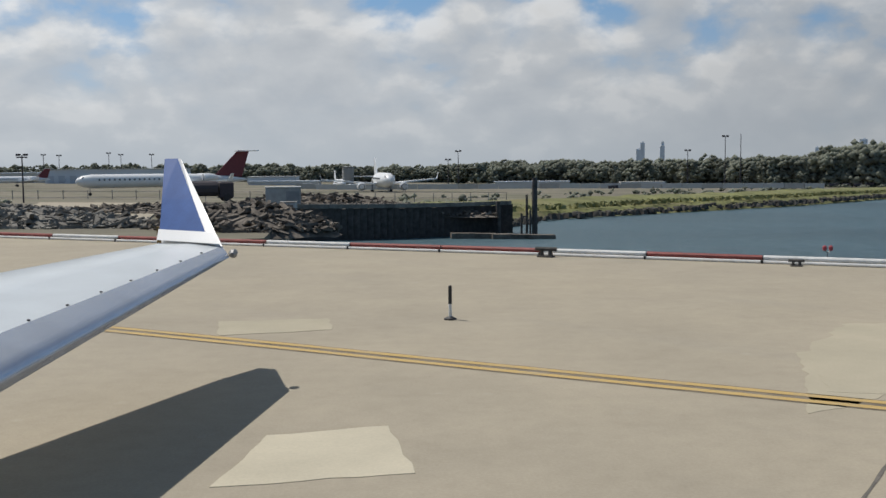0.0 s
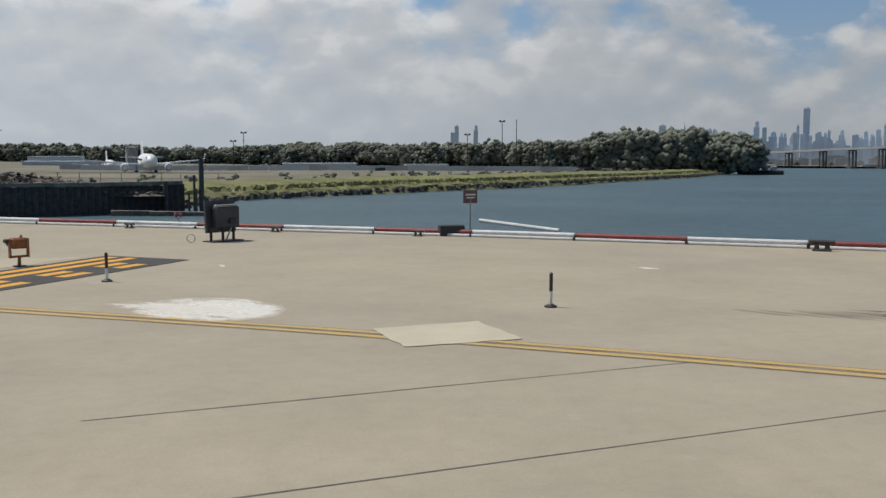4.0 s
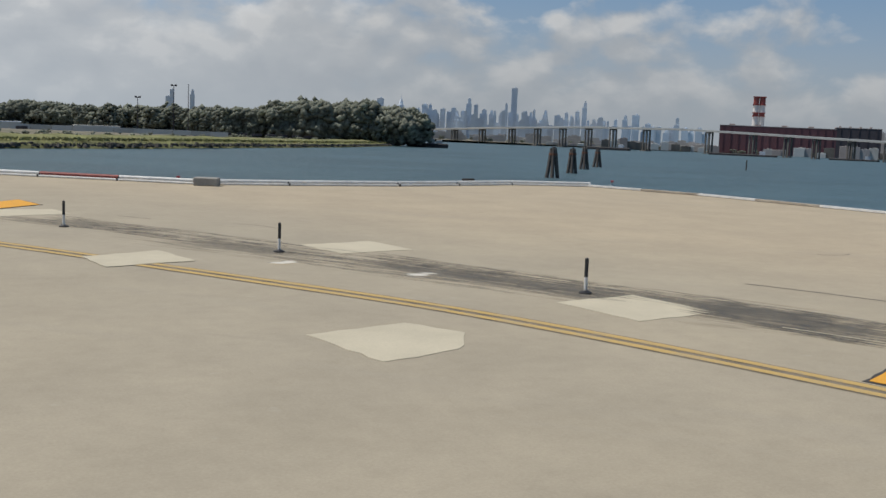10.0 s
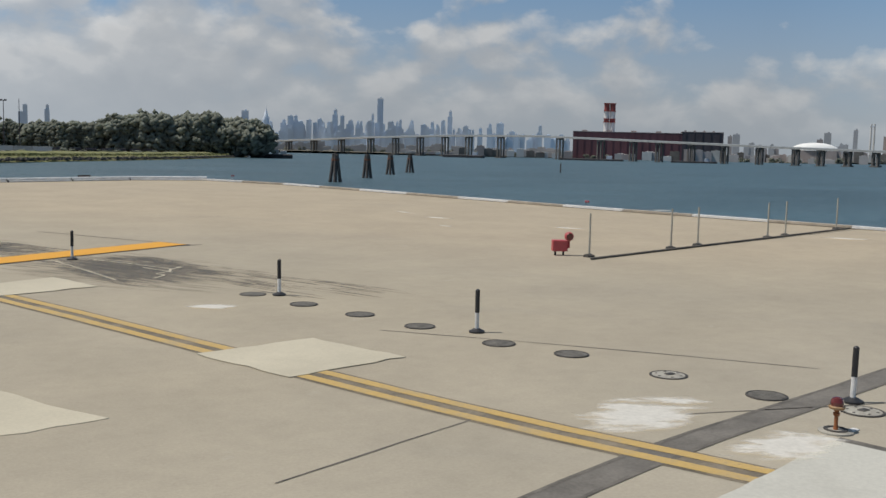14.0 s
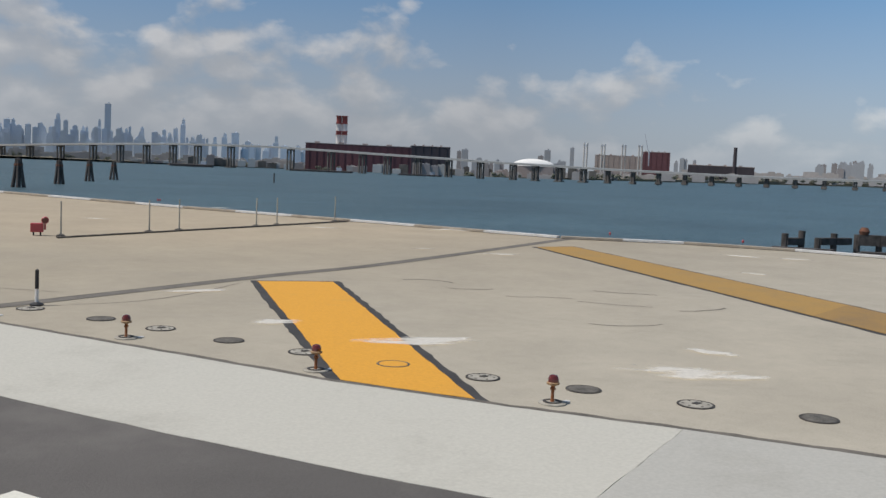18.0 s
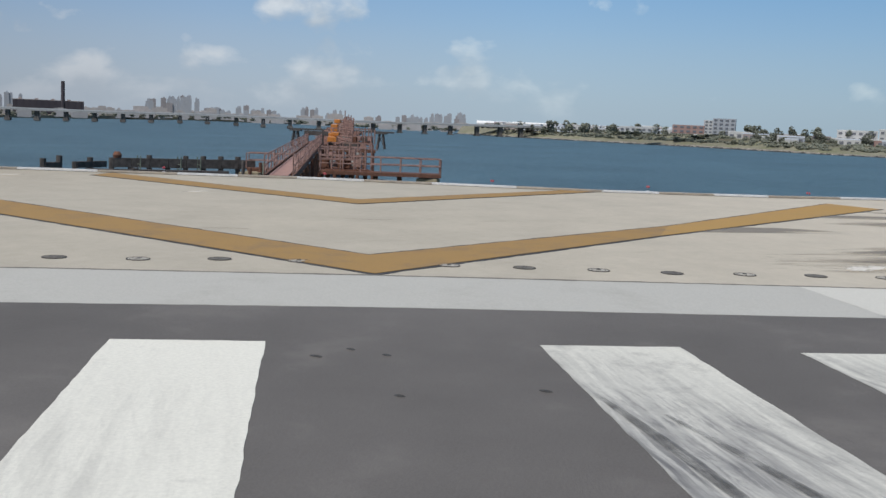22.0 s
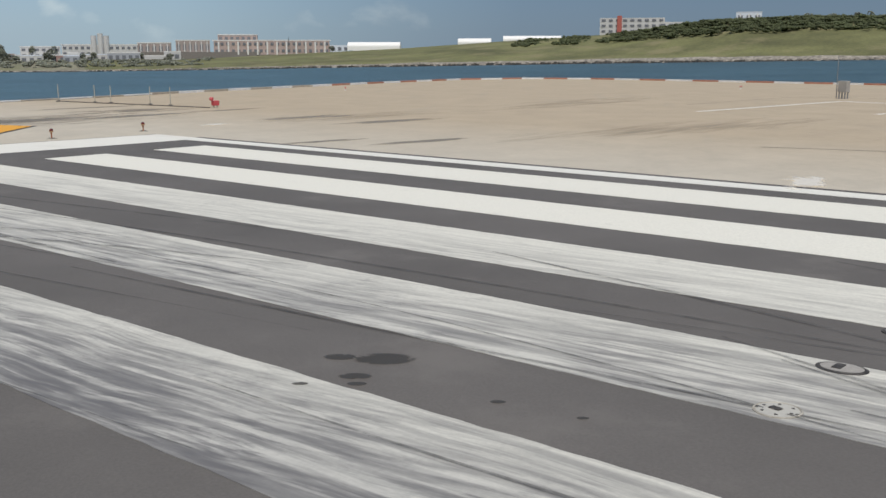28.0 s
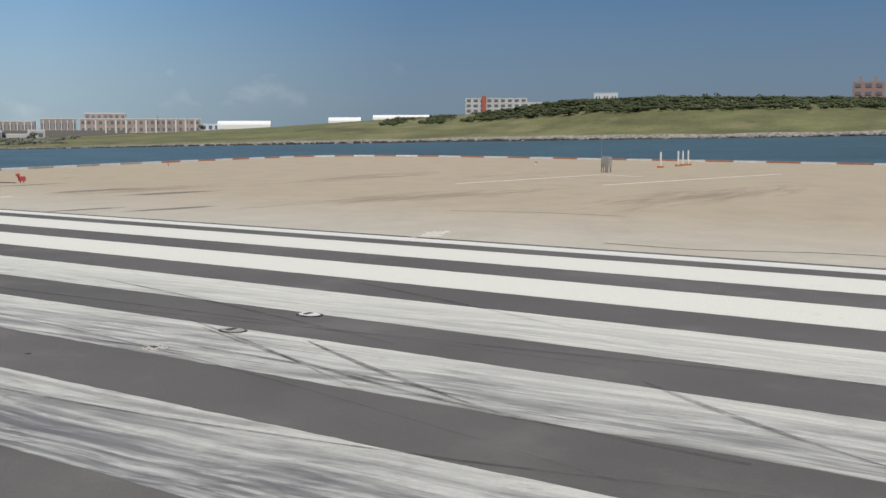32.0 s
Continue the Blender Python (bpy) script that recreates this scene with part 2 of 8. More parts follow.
def water_surface():
    m = bpy.data.materials.new("bay_water")
    m.use_nodes = True
    t = m.node_tree
    bsdf = t.nodes["Principled BSDF"]
    geo = t.nodes.new("ShaderNodeNewGeometry")
    mp = N(t, "ShaderNodeMapping")
    mp.inputs["Scale"].default_value = (1.0, 1.7, 1)
    mp.inputs["Rotation"].default_value = (0, 0, radians(25))
    L(t, geo.outputs["Position"], mp.inputs["Vector"])
    chop = N(t, "ShaderNodeTexNoise", Scale=0.55, Detail=7.0, Roughness=0.62)
    wind = N(t, "ShaderNodeTexNoise", Scale=0.02, Detail=4.0, Roughness=0.6)
    L(t, mp.outputs[0], chop.inputs["Vector"])
    L(t, mp.outputs[0], wind.inputs["Vector"])
    f = ramp_node(t, chop.outputs[0], [(0.35, 0.0), (0.7, 1.0)])
    col = mix_node(t, f, (0.040, 0.078, 0.098), (0.085, 0.138, 0.160))
    f2 = ramp_node(t, wind.outputs[0], [(0.35, 0.85), (0.65, 1.2)])
    col = mix_node(t, 1.0, col, f2, "MULTIPLY")
    L(t, col, bsdf.inputs["Base Color"])
    bsdf.inputs["Roughness"].default_value = 0.42
    bsdf.inputs["Specular IOR Level"].default_value = 0.25
    b = N(t, "ShaderNodeBump", Strength=0.9, Distance=0.35)
    L(t, chop.outputs[0], b.inputs["Height"])
    L(t, b.outputs[0], bsdf.inputs["Normal"])
    return m


def worn_paint(name, base, under, wear, streaks=0.0, angle=0.0, scale=0.8, side=0.0):
    """Road paint that has rubbed through to the surface below, with tyre-rubber streaks along one direction."""
    m = bpy.data.materials.new(name)
    m.use_nodes = True
    t = m.node_tree
    bsdf = t.nodes["Principled BSDF"]
    geo = t.nodes.new("ShaderNodeNewGeometry")
    n1 = N(t, "ShaderNodeTexNoise", Scale=scale, Detail=9.0, Roughness=0.72)
    L(t, geo.outputs["Position"], n1.inputs["Vector"])
    f = ramp_node(t, n1.outputs[0], [(0.62 - wear * 0.3, 0.0), (0.78 - wear * 0.2, min(1.0, 0.35 + wear))])
    col = mix_node(t, f, base, under)
    n3 = N(t, "ShaderNodeTexNoise", Scale=22.0, Detail=4.0, Roughness=0.7)
    L(t, geo.outputs["Position"], n3.inputs["Vector"])
    g = ramp_node(t, n3.outputs[0], [(0.3, 0.88), (0.7, 1.04)])
    col = mix_node(t, 1.0, col, g, "MULTIPLY")
    if streaks:
        # the paint is sound at the stripe's head and worn further in
        along = t.nodes.new("ShaderNodeVectorMath")
        along.operation = "DOT_PRODUCT"
        L(t, geo.outputs["Position"], along.inputs[0])
        along.inputs[1].default_value = (-0.9716, -0.2364, 0)
        head = ramp_node(t, math_node(t, "MULTIPLY", math_node(t, "ADD", along.outputs["Value"], 30.9), 0.1), [(0.0, 0.12), (0.45, 1.0)])
        across = t.nodes.new("ShaderNodeVectorMath")
        across.operation = "DOT_PRODUCT"
        L(t, geo.outputs["Position"], across.inputs[0])
        across.inputs[1].default_value = (0.2364, -0.9716, 0)
        rub_side = ramp_node(t, math_node(t, "MULTIPLY", math_node(t, "SUBTRACT", across.outputs["Value"], 71.4 + side), 0.5), [(0.0, 1.0), (0.40, 0.85), (0.95, 0.35)])
        head = math_node(t, "MULTIPLY", head, rub_side)
        col = mix_node(t, math_node(t, "MULTIPLY", head, 0.55 * streaks), col, (0.27, 0.27, 0.275))
        bend = N(t, "ShaderNodeTexNoise", Scale=0.35, Detail=2.0)
        L(t, geo.outputs["Position"], bend.inputs["Vector"])
        warp = t.nodes.new("ShaderNodeVectorMath")
        warp.operation = "MULTIPLY_ADD"
        L(t, bend.outputs["Color"], warp.inputs[0])
        warp.inputs[1].default_value = (0.35, 0.35, 0)
        L(t, geo.outputs["Position"], warp.inputs[2])
        for k, (turn, stretch, fine, lo, hi) in enumerate(((angle + 0.04, 16.0, 4.0, 0.46, 0.58), (angle + 0.16, 10.0, 4.0, 0.48, 0.60), (angle + 0.01, 26.0, 9.0, 0.45, 0.57), (angle + 0.12, 6.0, 15.0, 0.50, 0.66))):
            mp = N(t, "ShaderNodeMapping")
            mp.vector_type = "TEXTURE"
            mp.inputs["Rotation"].default_value = (0, 0, turn)
            mp.inputs["Scale"].default_value = (stretch, 1.0, 1)
            mp.inputs["Location"].default_value = (k * 7.3, k * 3.1, 0)
            L(t, warp.outputs[0], mp.inputs["Vector"])
            n2 = N(t, "ShaderNodeTexNoise", Scale=fine, Detail=5.0, Roughness=0.6)
            L(t, mp.outputs[0], n2.inputs["Vector"])
            rub = ramp_node(t, n2.outputs[0], [(lo, 0.0), (hi, min(0.85, streaks))])
            zone = N(t, "ShaderNodeTexNoise", Scale=0.30 + 0.12 * k, Detail=2.0, Roughness=0.5)
            L(t, geo.outputs["Position"], zone.inputs["Vector"])
            rub = math_node(t, "MULTIPLY", rub, ramp_node(t, zone.outputs[0], [(0.40, 0.28), (0.60, 1.0)]))
            rub = math_node(t, "MULTIPLY", rub, head)
            col = mix_node(t, rub, col, (0.115, 0.112, 0.115))
    L(t, col, bsdf.inputs["Base Color"])
    bsdf.inputs["Roughness"].default_value = 0.75
    return m


def rubber_line():
    """Rubber laid down in a thin broken line."""
    m = material("tyre_rubber", (0.075, 0.073, 0.070), 0.85, vary=0.2, scale=3.0, fine=20, bump=0)
    t = m.node_tree
    geo = t.nodes.new("ShaderNodeNewGeometry")
    n = N(t, "ShaderNodeTexNoise", Scale=1.3, Detail=8.0, Roughness=0.75)
    L(t, geo.outputs["Position"], n.inputs["Vector"])
    L(t, ramp_node(t, n.outputs[0], [(0.36, 0.05), (0.62, 0.55)]), t.nodes["Principled BSDF"].inputs["Alpha"])
    return m


def stain_film(name, colour, lo, hi, stretch, turn, scale, most):
    """A thin film on the ground that frays out to nothing towards the rim of its sheet."""
    m = bpy.data.materials.new(name)
    m.use_nodes = True
    t = m.node_tree
    bsdf = t.nodes["Principled BSDF"]
    geo, own = t.nodes.new("ShaderNodeNewGeometry"), t.nodes.new("ShaderNodeTexCoord")
    mp = N(t, "ShaderNodeMapping")
    mp.vector_type = "TEXTURE"
    mp.inputs["Rotation"].default_value, mp.inputs["Scale"].default_value = (0, 0, turn), (stretch, 1, 1)
    L(t, geo.outputs["Position"], mp.inputs["Vector"])
    n = N(t, "ShaderNodeTexNoise", Scale=scale, Detail=8.0, Roughness=0.66, Distortion=0.2)
    L(t, mp.outputs[0], n.inputs["Vector"])
    ln = t.nodes.new("ShaderNodeVectorMath")
    ln.operation = "LENGTH"
    L(t, own.outputs["Object"], ln.inputs[0])
    rim = math_node(t, "SUBTRACT", 1.0, ln.outputs["Value"])
    fill = math_node(t, "ADD", n.outputs[0], math_node(t, "MULTIPLY", rim, 0.34))
    alpha = ramp_node(t, fill, [(lo, 0.0), (hi, most)])
    edge = ramp_node(t, rim, [(0.0, 0.0), (0.18, 1.0)])
    L(t, math_node(t, "MULTIPLY", alpha, edge), bsdf.inputs["Alpha"])
    fine = N(t, "ShaderNodeTexNoise", Scale=16.0, Detail=4.0, Roughness=0.7)
    L(t, geo.outputs["Position"], fine.inputs["Vector"])
    g = ramp_node(t, fine.outputs[0], [(0.3, 0.82), (0.7, 1.08)])
    L(t, mix_node(t, 1.0, mix_node(t, 0.0, colour, colour), g, "MULTIPLY"), bsdf.inputs["Base Color"])
    bsdf.inputs["Roughness"].default_value = 0.9
    return m


DECK = concrete_deck()
WATER = water_surface()
ASPHALT = material("runway_asphalt", (0.122, 0.113, 0.105), 0.88, vary=0.14, scale=0.25, fine=35, bump=0.3, stain=((0.155, 0.144, 0.132), 0.5, 0.56, 0.6))
BLACKTOP = material("black_paint", (0.052, 0.050, 0.050), 0.8, vary=0.2, scale=1.5, fine=30, stain=((0.12, 0.11, 0.10), 2.0, 0.62, 0.5))
WHITE_NEW = worn_paint("white_marking", (0.72, 0.71, 0.65), (0.30, 0.28, 0.25), 0.05)
WHITE_BAR_NEW = worn_paint("fresh_white_marking", (0.73, 0.715, 0.65), (0.52, 0.50, 0.44), 0.22, scale=0.5)
WHITE_BAR = worn_paint("grey_white_marking", (0.45, 0.44, 0.40), (0.37, 0.355, 0.315), 0.32, scale=0.5)
WHITE_BAR_WEST = worn_paint("cream_white_marking", (0.53, 0.515, 0.455), (0.40, 0.385, 0.335), 0.30, scale=0.5)
WHITE_BAR_EAST = worn_paint("clean_cream_marking", (0.57, 0.555, 0.50), (0.46, 0.44, 0.385), 0.28, scale=0.5)
YELLOW = worn_paint("yellow_marking", (0.72, 0.35, 0.035), (0.45, 0.30, 0.12), 0.12)
YELLOW_OLD = worn_paint("faded_yellow_marking", (0.325, 0.197, 0.062), (0.21, 0.145, 0.08), 0.45)
YELLOW_MID = worn_paint("mustard_marking", (0.39, 0.235, 0.065), (0.29, 0.20, 0.09), 0.40)
YELLOW_LINE = worn_paint("yellow_line", (0.52, 0.355, 0.125), (0.38, 0.31, 0.20), 0.5, scale=2.0)
PATCH = material("repair_concrete", (0.52, 0.47, 0.36), 0.85, vary=0.07, scale=0.8, fine=25, bump=0.15, stain=((0.48, 0.43, 0.33), 1.2, 0.62, 0.4))
PATCH_DULL = material("old_repair_concrete", (0.42, 0.375, 0.28), 0.9, vary=0.06, scale=0.8, fine=25)
TAR = material("joint_tar", (0.15, 0.135, 0.115), 0.85, vary=0.25, scale=3, fine=30)
PALE = worn_paint("white_residue", (0.66, 0.64, 0.58), (0.42, 0.38, 0.30), 0.45, scale=1.6)
WHITE = material("white_enamel", (0.72, 0.71, 0.69), 0.55, vary=0.10, scale=3, fine=30, stain=((0.45, 0.38, 0.30), 5.0, 0.62, 0.5))
RED = material("red_enamel", (0.30, 0.065, 0.055), 0.55, vary=0.2, scale=3, fine=30, stain=((0.25, 0.12, 0.09), 5.0, 0.6, 0.5))
BLACK = material("black_enamel", (0.025, 0.025, 0.028), 0.5, vary=0.2)
STEEL = material("dull_steel", (0.30, 0.30, 0.30), 0.5, 0.6, vary=0.15)
RUST = material("rusty_iron", (0.17, 0.075, 0.045), 0.85, vary=0.25, scale=4, fine=40, stain=((0.08, 0.045, 0.035), 6.0, 0.55, 0.7))
ORANGE = material("orange_enamel", (0.55, 0.20, 0.035), 0.5, vary=0.15, stain=((0.25, 0.12, 0.06), 8.0, 0.6, 0.6))
TIMBER = material("tarred_timber", (0.095, 0.083, 0.076), 0.85, vary=0.3, scale=3, fine=30, bump=0.4)
CAST = material("cast_iron", (0.085, 0.078, 0.072), 0.7, 0.3, vary=0.3, scale=8, fine=60, bump=0.4)
CONC = material("grey_concrete", (0.33, 0.315, 0.29), 0.85, vary=0.15, scale=1.0, fine=20)

# ---- building blocks ----


def part(name, bm, mat, parent=None, label="", smooth=False):
    """Links a bmesh as one mesh object, under a thing or a part."""
    me = bpy.data.meshes.new(name)
    bm.to_mesh(me)
    bm.free()
    if smooth:
        for p in me.polygons:
            p.use_smooth = True
    me.materials.append(mat)
    ob = new(name, me)
    if parent is not None:
        ob.parent = parent
    if label:
        tagged(ob, label=label)
    return ob


def mesh_part(name, verts, faces, mat, parent=None, label=""):
    me = bpy.data.meshes.new(name)
    me.from_pydata([tuple(v) for v in verts], [], faces)
    me.update()
    me.materials.append(mat)
    ob = new(name, me)
    if parent is not None:
        ob.parent = parent
    if label:
        tagged(ob, label=label)
    return ob


def empty(name, m=None, label="", category="", group="", kind=""):
    ob = new(name)
    ob.empty_display_size = 0.2
    if m is not None:
        ob.matrix_world = m
    return tagged(ob, label, category, group, kind)


def add_box(bm, size, m=None, bevel=0.0):
    got = bmesh.ops.create_cube(bm, size=1.0)
    mm = (m or Matrix()) @ Matrix.Diagonal((*size, 1))
    bmesh.ops.transform(bm, matrix=mm, verts=got["verts"])
    if bevel:
        edges = list({e for v in got["verts"] for e in v.link_edges})
        bmesh.ops.bevel(bm, geom=edges, offset=bevel, segments=1, affect="EDGES")
    return bm


def box(size, m=None, bevel=0.0):
    return add_box(bmesh.new(), size, m, bevel)


def add_cyl(bm, r1, r2, h, m=None, n=12, caps=True):
    """A tapered cylinder that stands on its origin."""
    got = bmesh.ops.create_cone(bm, cap_ends=caps, segments=n, radius1=r1, radius2=r2, depth=h)
    bmesh.ops.transform(bm, matrix=(m or Matrix()) @ Matrix.Translation((0, 0, h / 2)), verts=got["verts"])
    return bm


def cyl(r1, r2, h, m=None, n=12):
    return add_cyl(bmesh.new(), r1, r2, h, m, n)


def lathe(profile, n=16, m=None):
    """A turned body from (radius, height) pairs."""
    bm = bmesh.new()
    rings = []
    for r, z in profile:
        rings.append([bm.verts.new((r * math.cos(2 * math.pi * k / n), r * math.sin(2 * math.pi * k / n), z)) for k in range(n)])
    for a, b in zip(rings, rings[1:]):
        for k in range(n):
            bm.faces.new((a[k], a[(k + 1) % n], b[(k + 1) % n], b[k]))
    bm.faces.new(rings[0][::-1])
    bm.faces.new(rings[-1])
    if m is not None:
        bmesh.ops.transform(bm, matrix=m, verts=bm.verts)
    return bm


def add_bar(bm, a, b, r, n=6, r2=None):
    """A round bar from a to b."""
    a, b = Vector(a), Vector(b)
    turn = (b - a).to_track_quat("Z", "Y").to_matrix().to_4x4()
    return add_cyl(bm, r, r if r2 is None else r2, (b - a).length, Matrix.Translation(a) @ turn, n)


def add_beam(bm, a, b, wide, high):
    a, b = Vector(a), Vector(b)
    turn = (b - a).to_track_quat("Y", "Z").to_matrix().to_4x4()
    return add_box(bm, (wide, (b - a).length, high), Matrix.Translation((a + b) / 2) @ turn)


def slab(name, points, z, mat, parent=None, thick=0.02, rough=0.0, label="", seed=0):
    """A thin flat layer with the outline given in the plan; rough: how ragged its edge is, in metres."""
    rnd = random.Random(seed)
    pts = [Vector((*p[:2], 0)) for p in points]
    ring = []
    for a, b in zip(pts, pts[1:] + pts[:1]):
        count = max(1, int((b - a).length / 0.25)) if rough else 1
        side = Vector((-(b - a).y, (b - a).x, 0)).normalized() if (b - a).length > 1e-6 else Vector()
        for k in range(count):
            ring.append(a.lerp(b, k / count) + side * rnd.uniform(-rough, rough))
    bm = bmesh.new()
    top = [bm.verts.new((p.x, p.y, z)) for p in ring]
    low = [bm.verts.new((p.x, p.y, z - thick)) for p in ring]
    face = bm.faces.new(top)
    if face.normal.z < 0 or sum(a.x * b.y - b.x * a.y for a, b in zip(ring, ring[1:] + ring[:1])) < 0:
        face.normal_flip()
    for k in range(len(ring)):
        bm.faces.new((top[k], low[k], low[(k + 1) % len(ring)], top[(k + 1) % len(ring)]))
    bmesh.ops.recalc_face_normals(bm, faces=bm.faces)
    bmesh.ops.triangulate(bm, faces=[f for f in bm.faces if len(f.verts) > 4])
    return part(name, bm, mat, parent, label)


# ---- ground, water, runway ----
WATER_Z, TILT_X, TILT_Y = -2.7, 0.0119, 0.0118


def water_z(x, y):
    """The water's level: the apron is laid to a slight fall against it."""
    far = math.hypot(x - 35, y + 60)
    flat = WATER_Z - TILT_X * (x - 60) - TILT_Y * (y + 30)
    if far < 350:
        return flat
    way = math.degrees(math.atan2(y + 60, x - 35))
    for (a, ka), (b, kb) in zip(LEVEL, LEVEL[1:]):
        if a <= way <= b:
            return flat + (ka + (kb - ka) * (way - a) / (b - a)) * (far - 350) / 600
    return flat


LEVEL = [(-180, 0), (-16, 0), (-8, 2.2), (6, 4.6), (20, 6.0), (37, 2.2), (60, 0.9), (80, 0), (181, 0)]


EDGE = [(-60, 68), (-18, 42.8), (3.4, 31.4), (20.8, 21.4), (29.3, 15.8), (40.4, 8.5), (44.0, 8.4), (49.0, 8.6), (55.6, 10.2), (59.8, 9.6), (62.3, 4.4), (63.7, -1.5), (65.1, -8.0),
        (67.1, -16.5), (69.5, -25.0), (71.8, -33.9), (74.8, -37.4), (76.6, -41.0), (78.2, -47.5), (79.6, -52.5), (80.2, -58.5), (80.8, -66.0), (82.8, -73.5),
        (85.8, -80.5), (89.4, -88.5), (94.8, -98.5), (101.0, -111.0), (107.0, -124.0), (112.0, -137.0), (111.0, -145.0), (104.5, -149.6), (92.0, -151.8), (80.0, -153.2), (66.0, -155.0), (50.0, -156.3), (30.0, -159.0), (0, -166), (-80, -190), (-300, -260)]
deck_outline = EDGE + [(-700, -320), (-900, 0), (-600, 120), (-300, 120), (-60, 68.01)]


def build_deck():
    bm = bmesh.new()
    pts = deck_outline[:-1]
    top = [bm.verts.new((*p, 0)) for p in pts]
    low = [bm.verts.new((*p, -30)) for p in pts]
    f = bm.faces.new(top)
    for k in range(len(pts)):
        bm.faces.new((top[k], low[k], low[(k + 1) % len(pts)], top[(k + 1) % len(pts)]))
    bmesh.ops.triangulate(bm, faces=[f])
    bmesh.ops.recalc_face_normals(bm, faces=bm.faces)
    return tagged(part("ground", bm, DECK), "sandy old concrete airport apron beside the bay", "ground", kind="structure")


build_deck()


def tilted_sheet(name, points, up, mat, label, category):
    verts = [(x, y, water_z(x, y) + up) for x, y in points]
    bm = bmesh.new()
    bm.faces.new([bm.verts.new(v) for v in verts])
    bmesh.ops.triangulate(bm, faces=list(bm.faces))
    bmesh.ops.recalc_face_normals(bm, faces=bm.faces)
    for f in bm.faces:
        if f.normal.z < 0:
            f.normal_flip()
    return tagged(part(name, bm, mat), label, category, kind="structure")




def bay():
    """The open water, in rings out to the far shores."""
    rings = [18, 40, 70, 110, 160, 230, 350, 450, 570, 700, 850, 1000, 1200, 1500, 1900, 2500, 3300, 4600]
    ways = [radians(-80 + 2.5 * k) for k in range(89)]
    verts = [(35 + r * math.cos(a), -60 + r * math.sin(a)) for r in rings for a in ways]
    n = len(ways)
    faces = [(i * n + k, (i + 1) * n + k, (i + 1) * n + k + 1, i * n + k + 1) for i in range(len(rings) - 1) for k in range(n - 1)]
    ob = mesh_part("water", [(x, y, water_z(x, y)) for x, y in verts], faces, WATER)
    return tagged(ob, "choppy blue-green bay water between the airfield and the shores", "water", kind="structure")


bay()

RX, RY = Vector((-0.9716, -0.2364, 0)), Vector((0.2364, -0.9716, 0))      # down the runway; across it
R0 = Vector((52.75, -60.65, 0))


def rw(u, v, z=0.0):
    p = R0 + RX * u + RY * v
    return (p.x, p.y, z)


def rw_rect(u0, u1, v0, v1):
    return [rw(u0, v0), rw(u1, v0), rw(u1, v1), rw(u0, v1)]


runway = slab("runway", rw_rect(3.1, 420, -20.1, 23.2), 0.006, ASPHALT, thick=0.05)
tagged(runway, "dark grey asphalt runway with white threshold stripes", "runway", kind="structure")
# the band's two edges bend away a little at its west end: (across, outer edge, inner edge)
BAND_EDGES = [(-21.05, 1.00, 3.75), (-17.9, 1.03, 4.00), (-14.2, 1.07, 4.05), (-11.9, 0.86, 4.00), (-9.9, 0.58, 3.85), (-5.95, 0.23, 3.48), (0.05, 0.18, 3.29), (8.2, 0.32, 3.42), (13.5, 0.52, 3.54), (22.95, 0.88, 3.75)]
for part_edges, mat, said in ((BAND_EDGES[:5], WHITE_BAR_WEST, "broad cream-white painted band"), (BAND_EDGES[4:8], WHITE_BAR, "broad greyed white painted band"), (BAND_EDGES[7:9], WHITE_BAR_EAST, "broad cream-white painted band"), (BAND_EDGES[8:], WHITE_BAR_NEW, "broad fresh white painted band")):
    slab("threshold_bar", [rw(o, v) for v, o, i in part_edges] + [rw(i, v) for v, o, i in reversed(part_edges)], 0.012, mat, runway, rough=0.012, label=said)
STRIPE_WORN = {}
for k in range(12):
    v0 = 1.92 + 3.48 * k if k < 6 else -3.50 - 3.47 * (k - 6)
    wear = (1.0, 0.95, 0.66, 0.30, 0.0, 0.0, 0.14, 0.22, 0.2, 0.1, 0.0, 0.0)[k]
    if wear not in STRIPE_WORN:
        STRIPE_WORN[wear] = worn_paint("threshold_white", tuple(c * (1 - 0.10 * wear) for c in (0.73, 0.715, 0.635)), (0.30, 0.29, 0.27), 0.05 + wear * 0.30, wear * 0.9, 0.239, 1.4, v0)
    slab("threshold_stripe", rw_rect(5.8 if k in (0, 6, 7) else 6.05, 51.7, v0, v0 + 1.90), 0.012, STRIPE_WORN[wear], runway, rough=0.012, label="white painted stripe with black tyre marks" if wear else "clean white painted stripe", seed=k)
slab("edge_line", rw_rect(3.4, 420, 22.15, 22.84), 0.0165, WHITE_NEW, runway)
slab("edge_line", rw_rect(3.4, 420, -20.1, -19.2), 0.0165, WHITE_NEW, runway)
def tyre_mark(u0, u1, v0, v1, bow, wide, z):
    """A long thin rubber mark that drifts across the stripes."""
    bm = bmesh.new()
    n, rows = 24, []
    for k in range(n + 1):
        f = k / n
        u, v = u0 + (u1 - u0) * f, v0 + (v1 - v0) * f + bow * math.sin(math.pi * f)
        w = wide * (0.25 + 0.75 * math.sin(math.pi * min(1, f * 1.1 + 0.05)))
        rows.append([bm.verts.new(rw(u, v + s * w / 2, z)) for s in (-1, 1)])
    for a, b in zip(rows, rows[1:]):
        f = bm.faces.new((a[0], a[1], b[1], b[0]))
        f.normal_update()
        if f.normal.z < 0:
            f.normal_flip()
    return part("tyre_mark", bm, TYRE_LINE, runway, "thin black tyre mark")


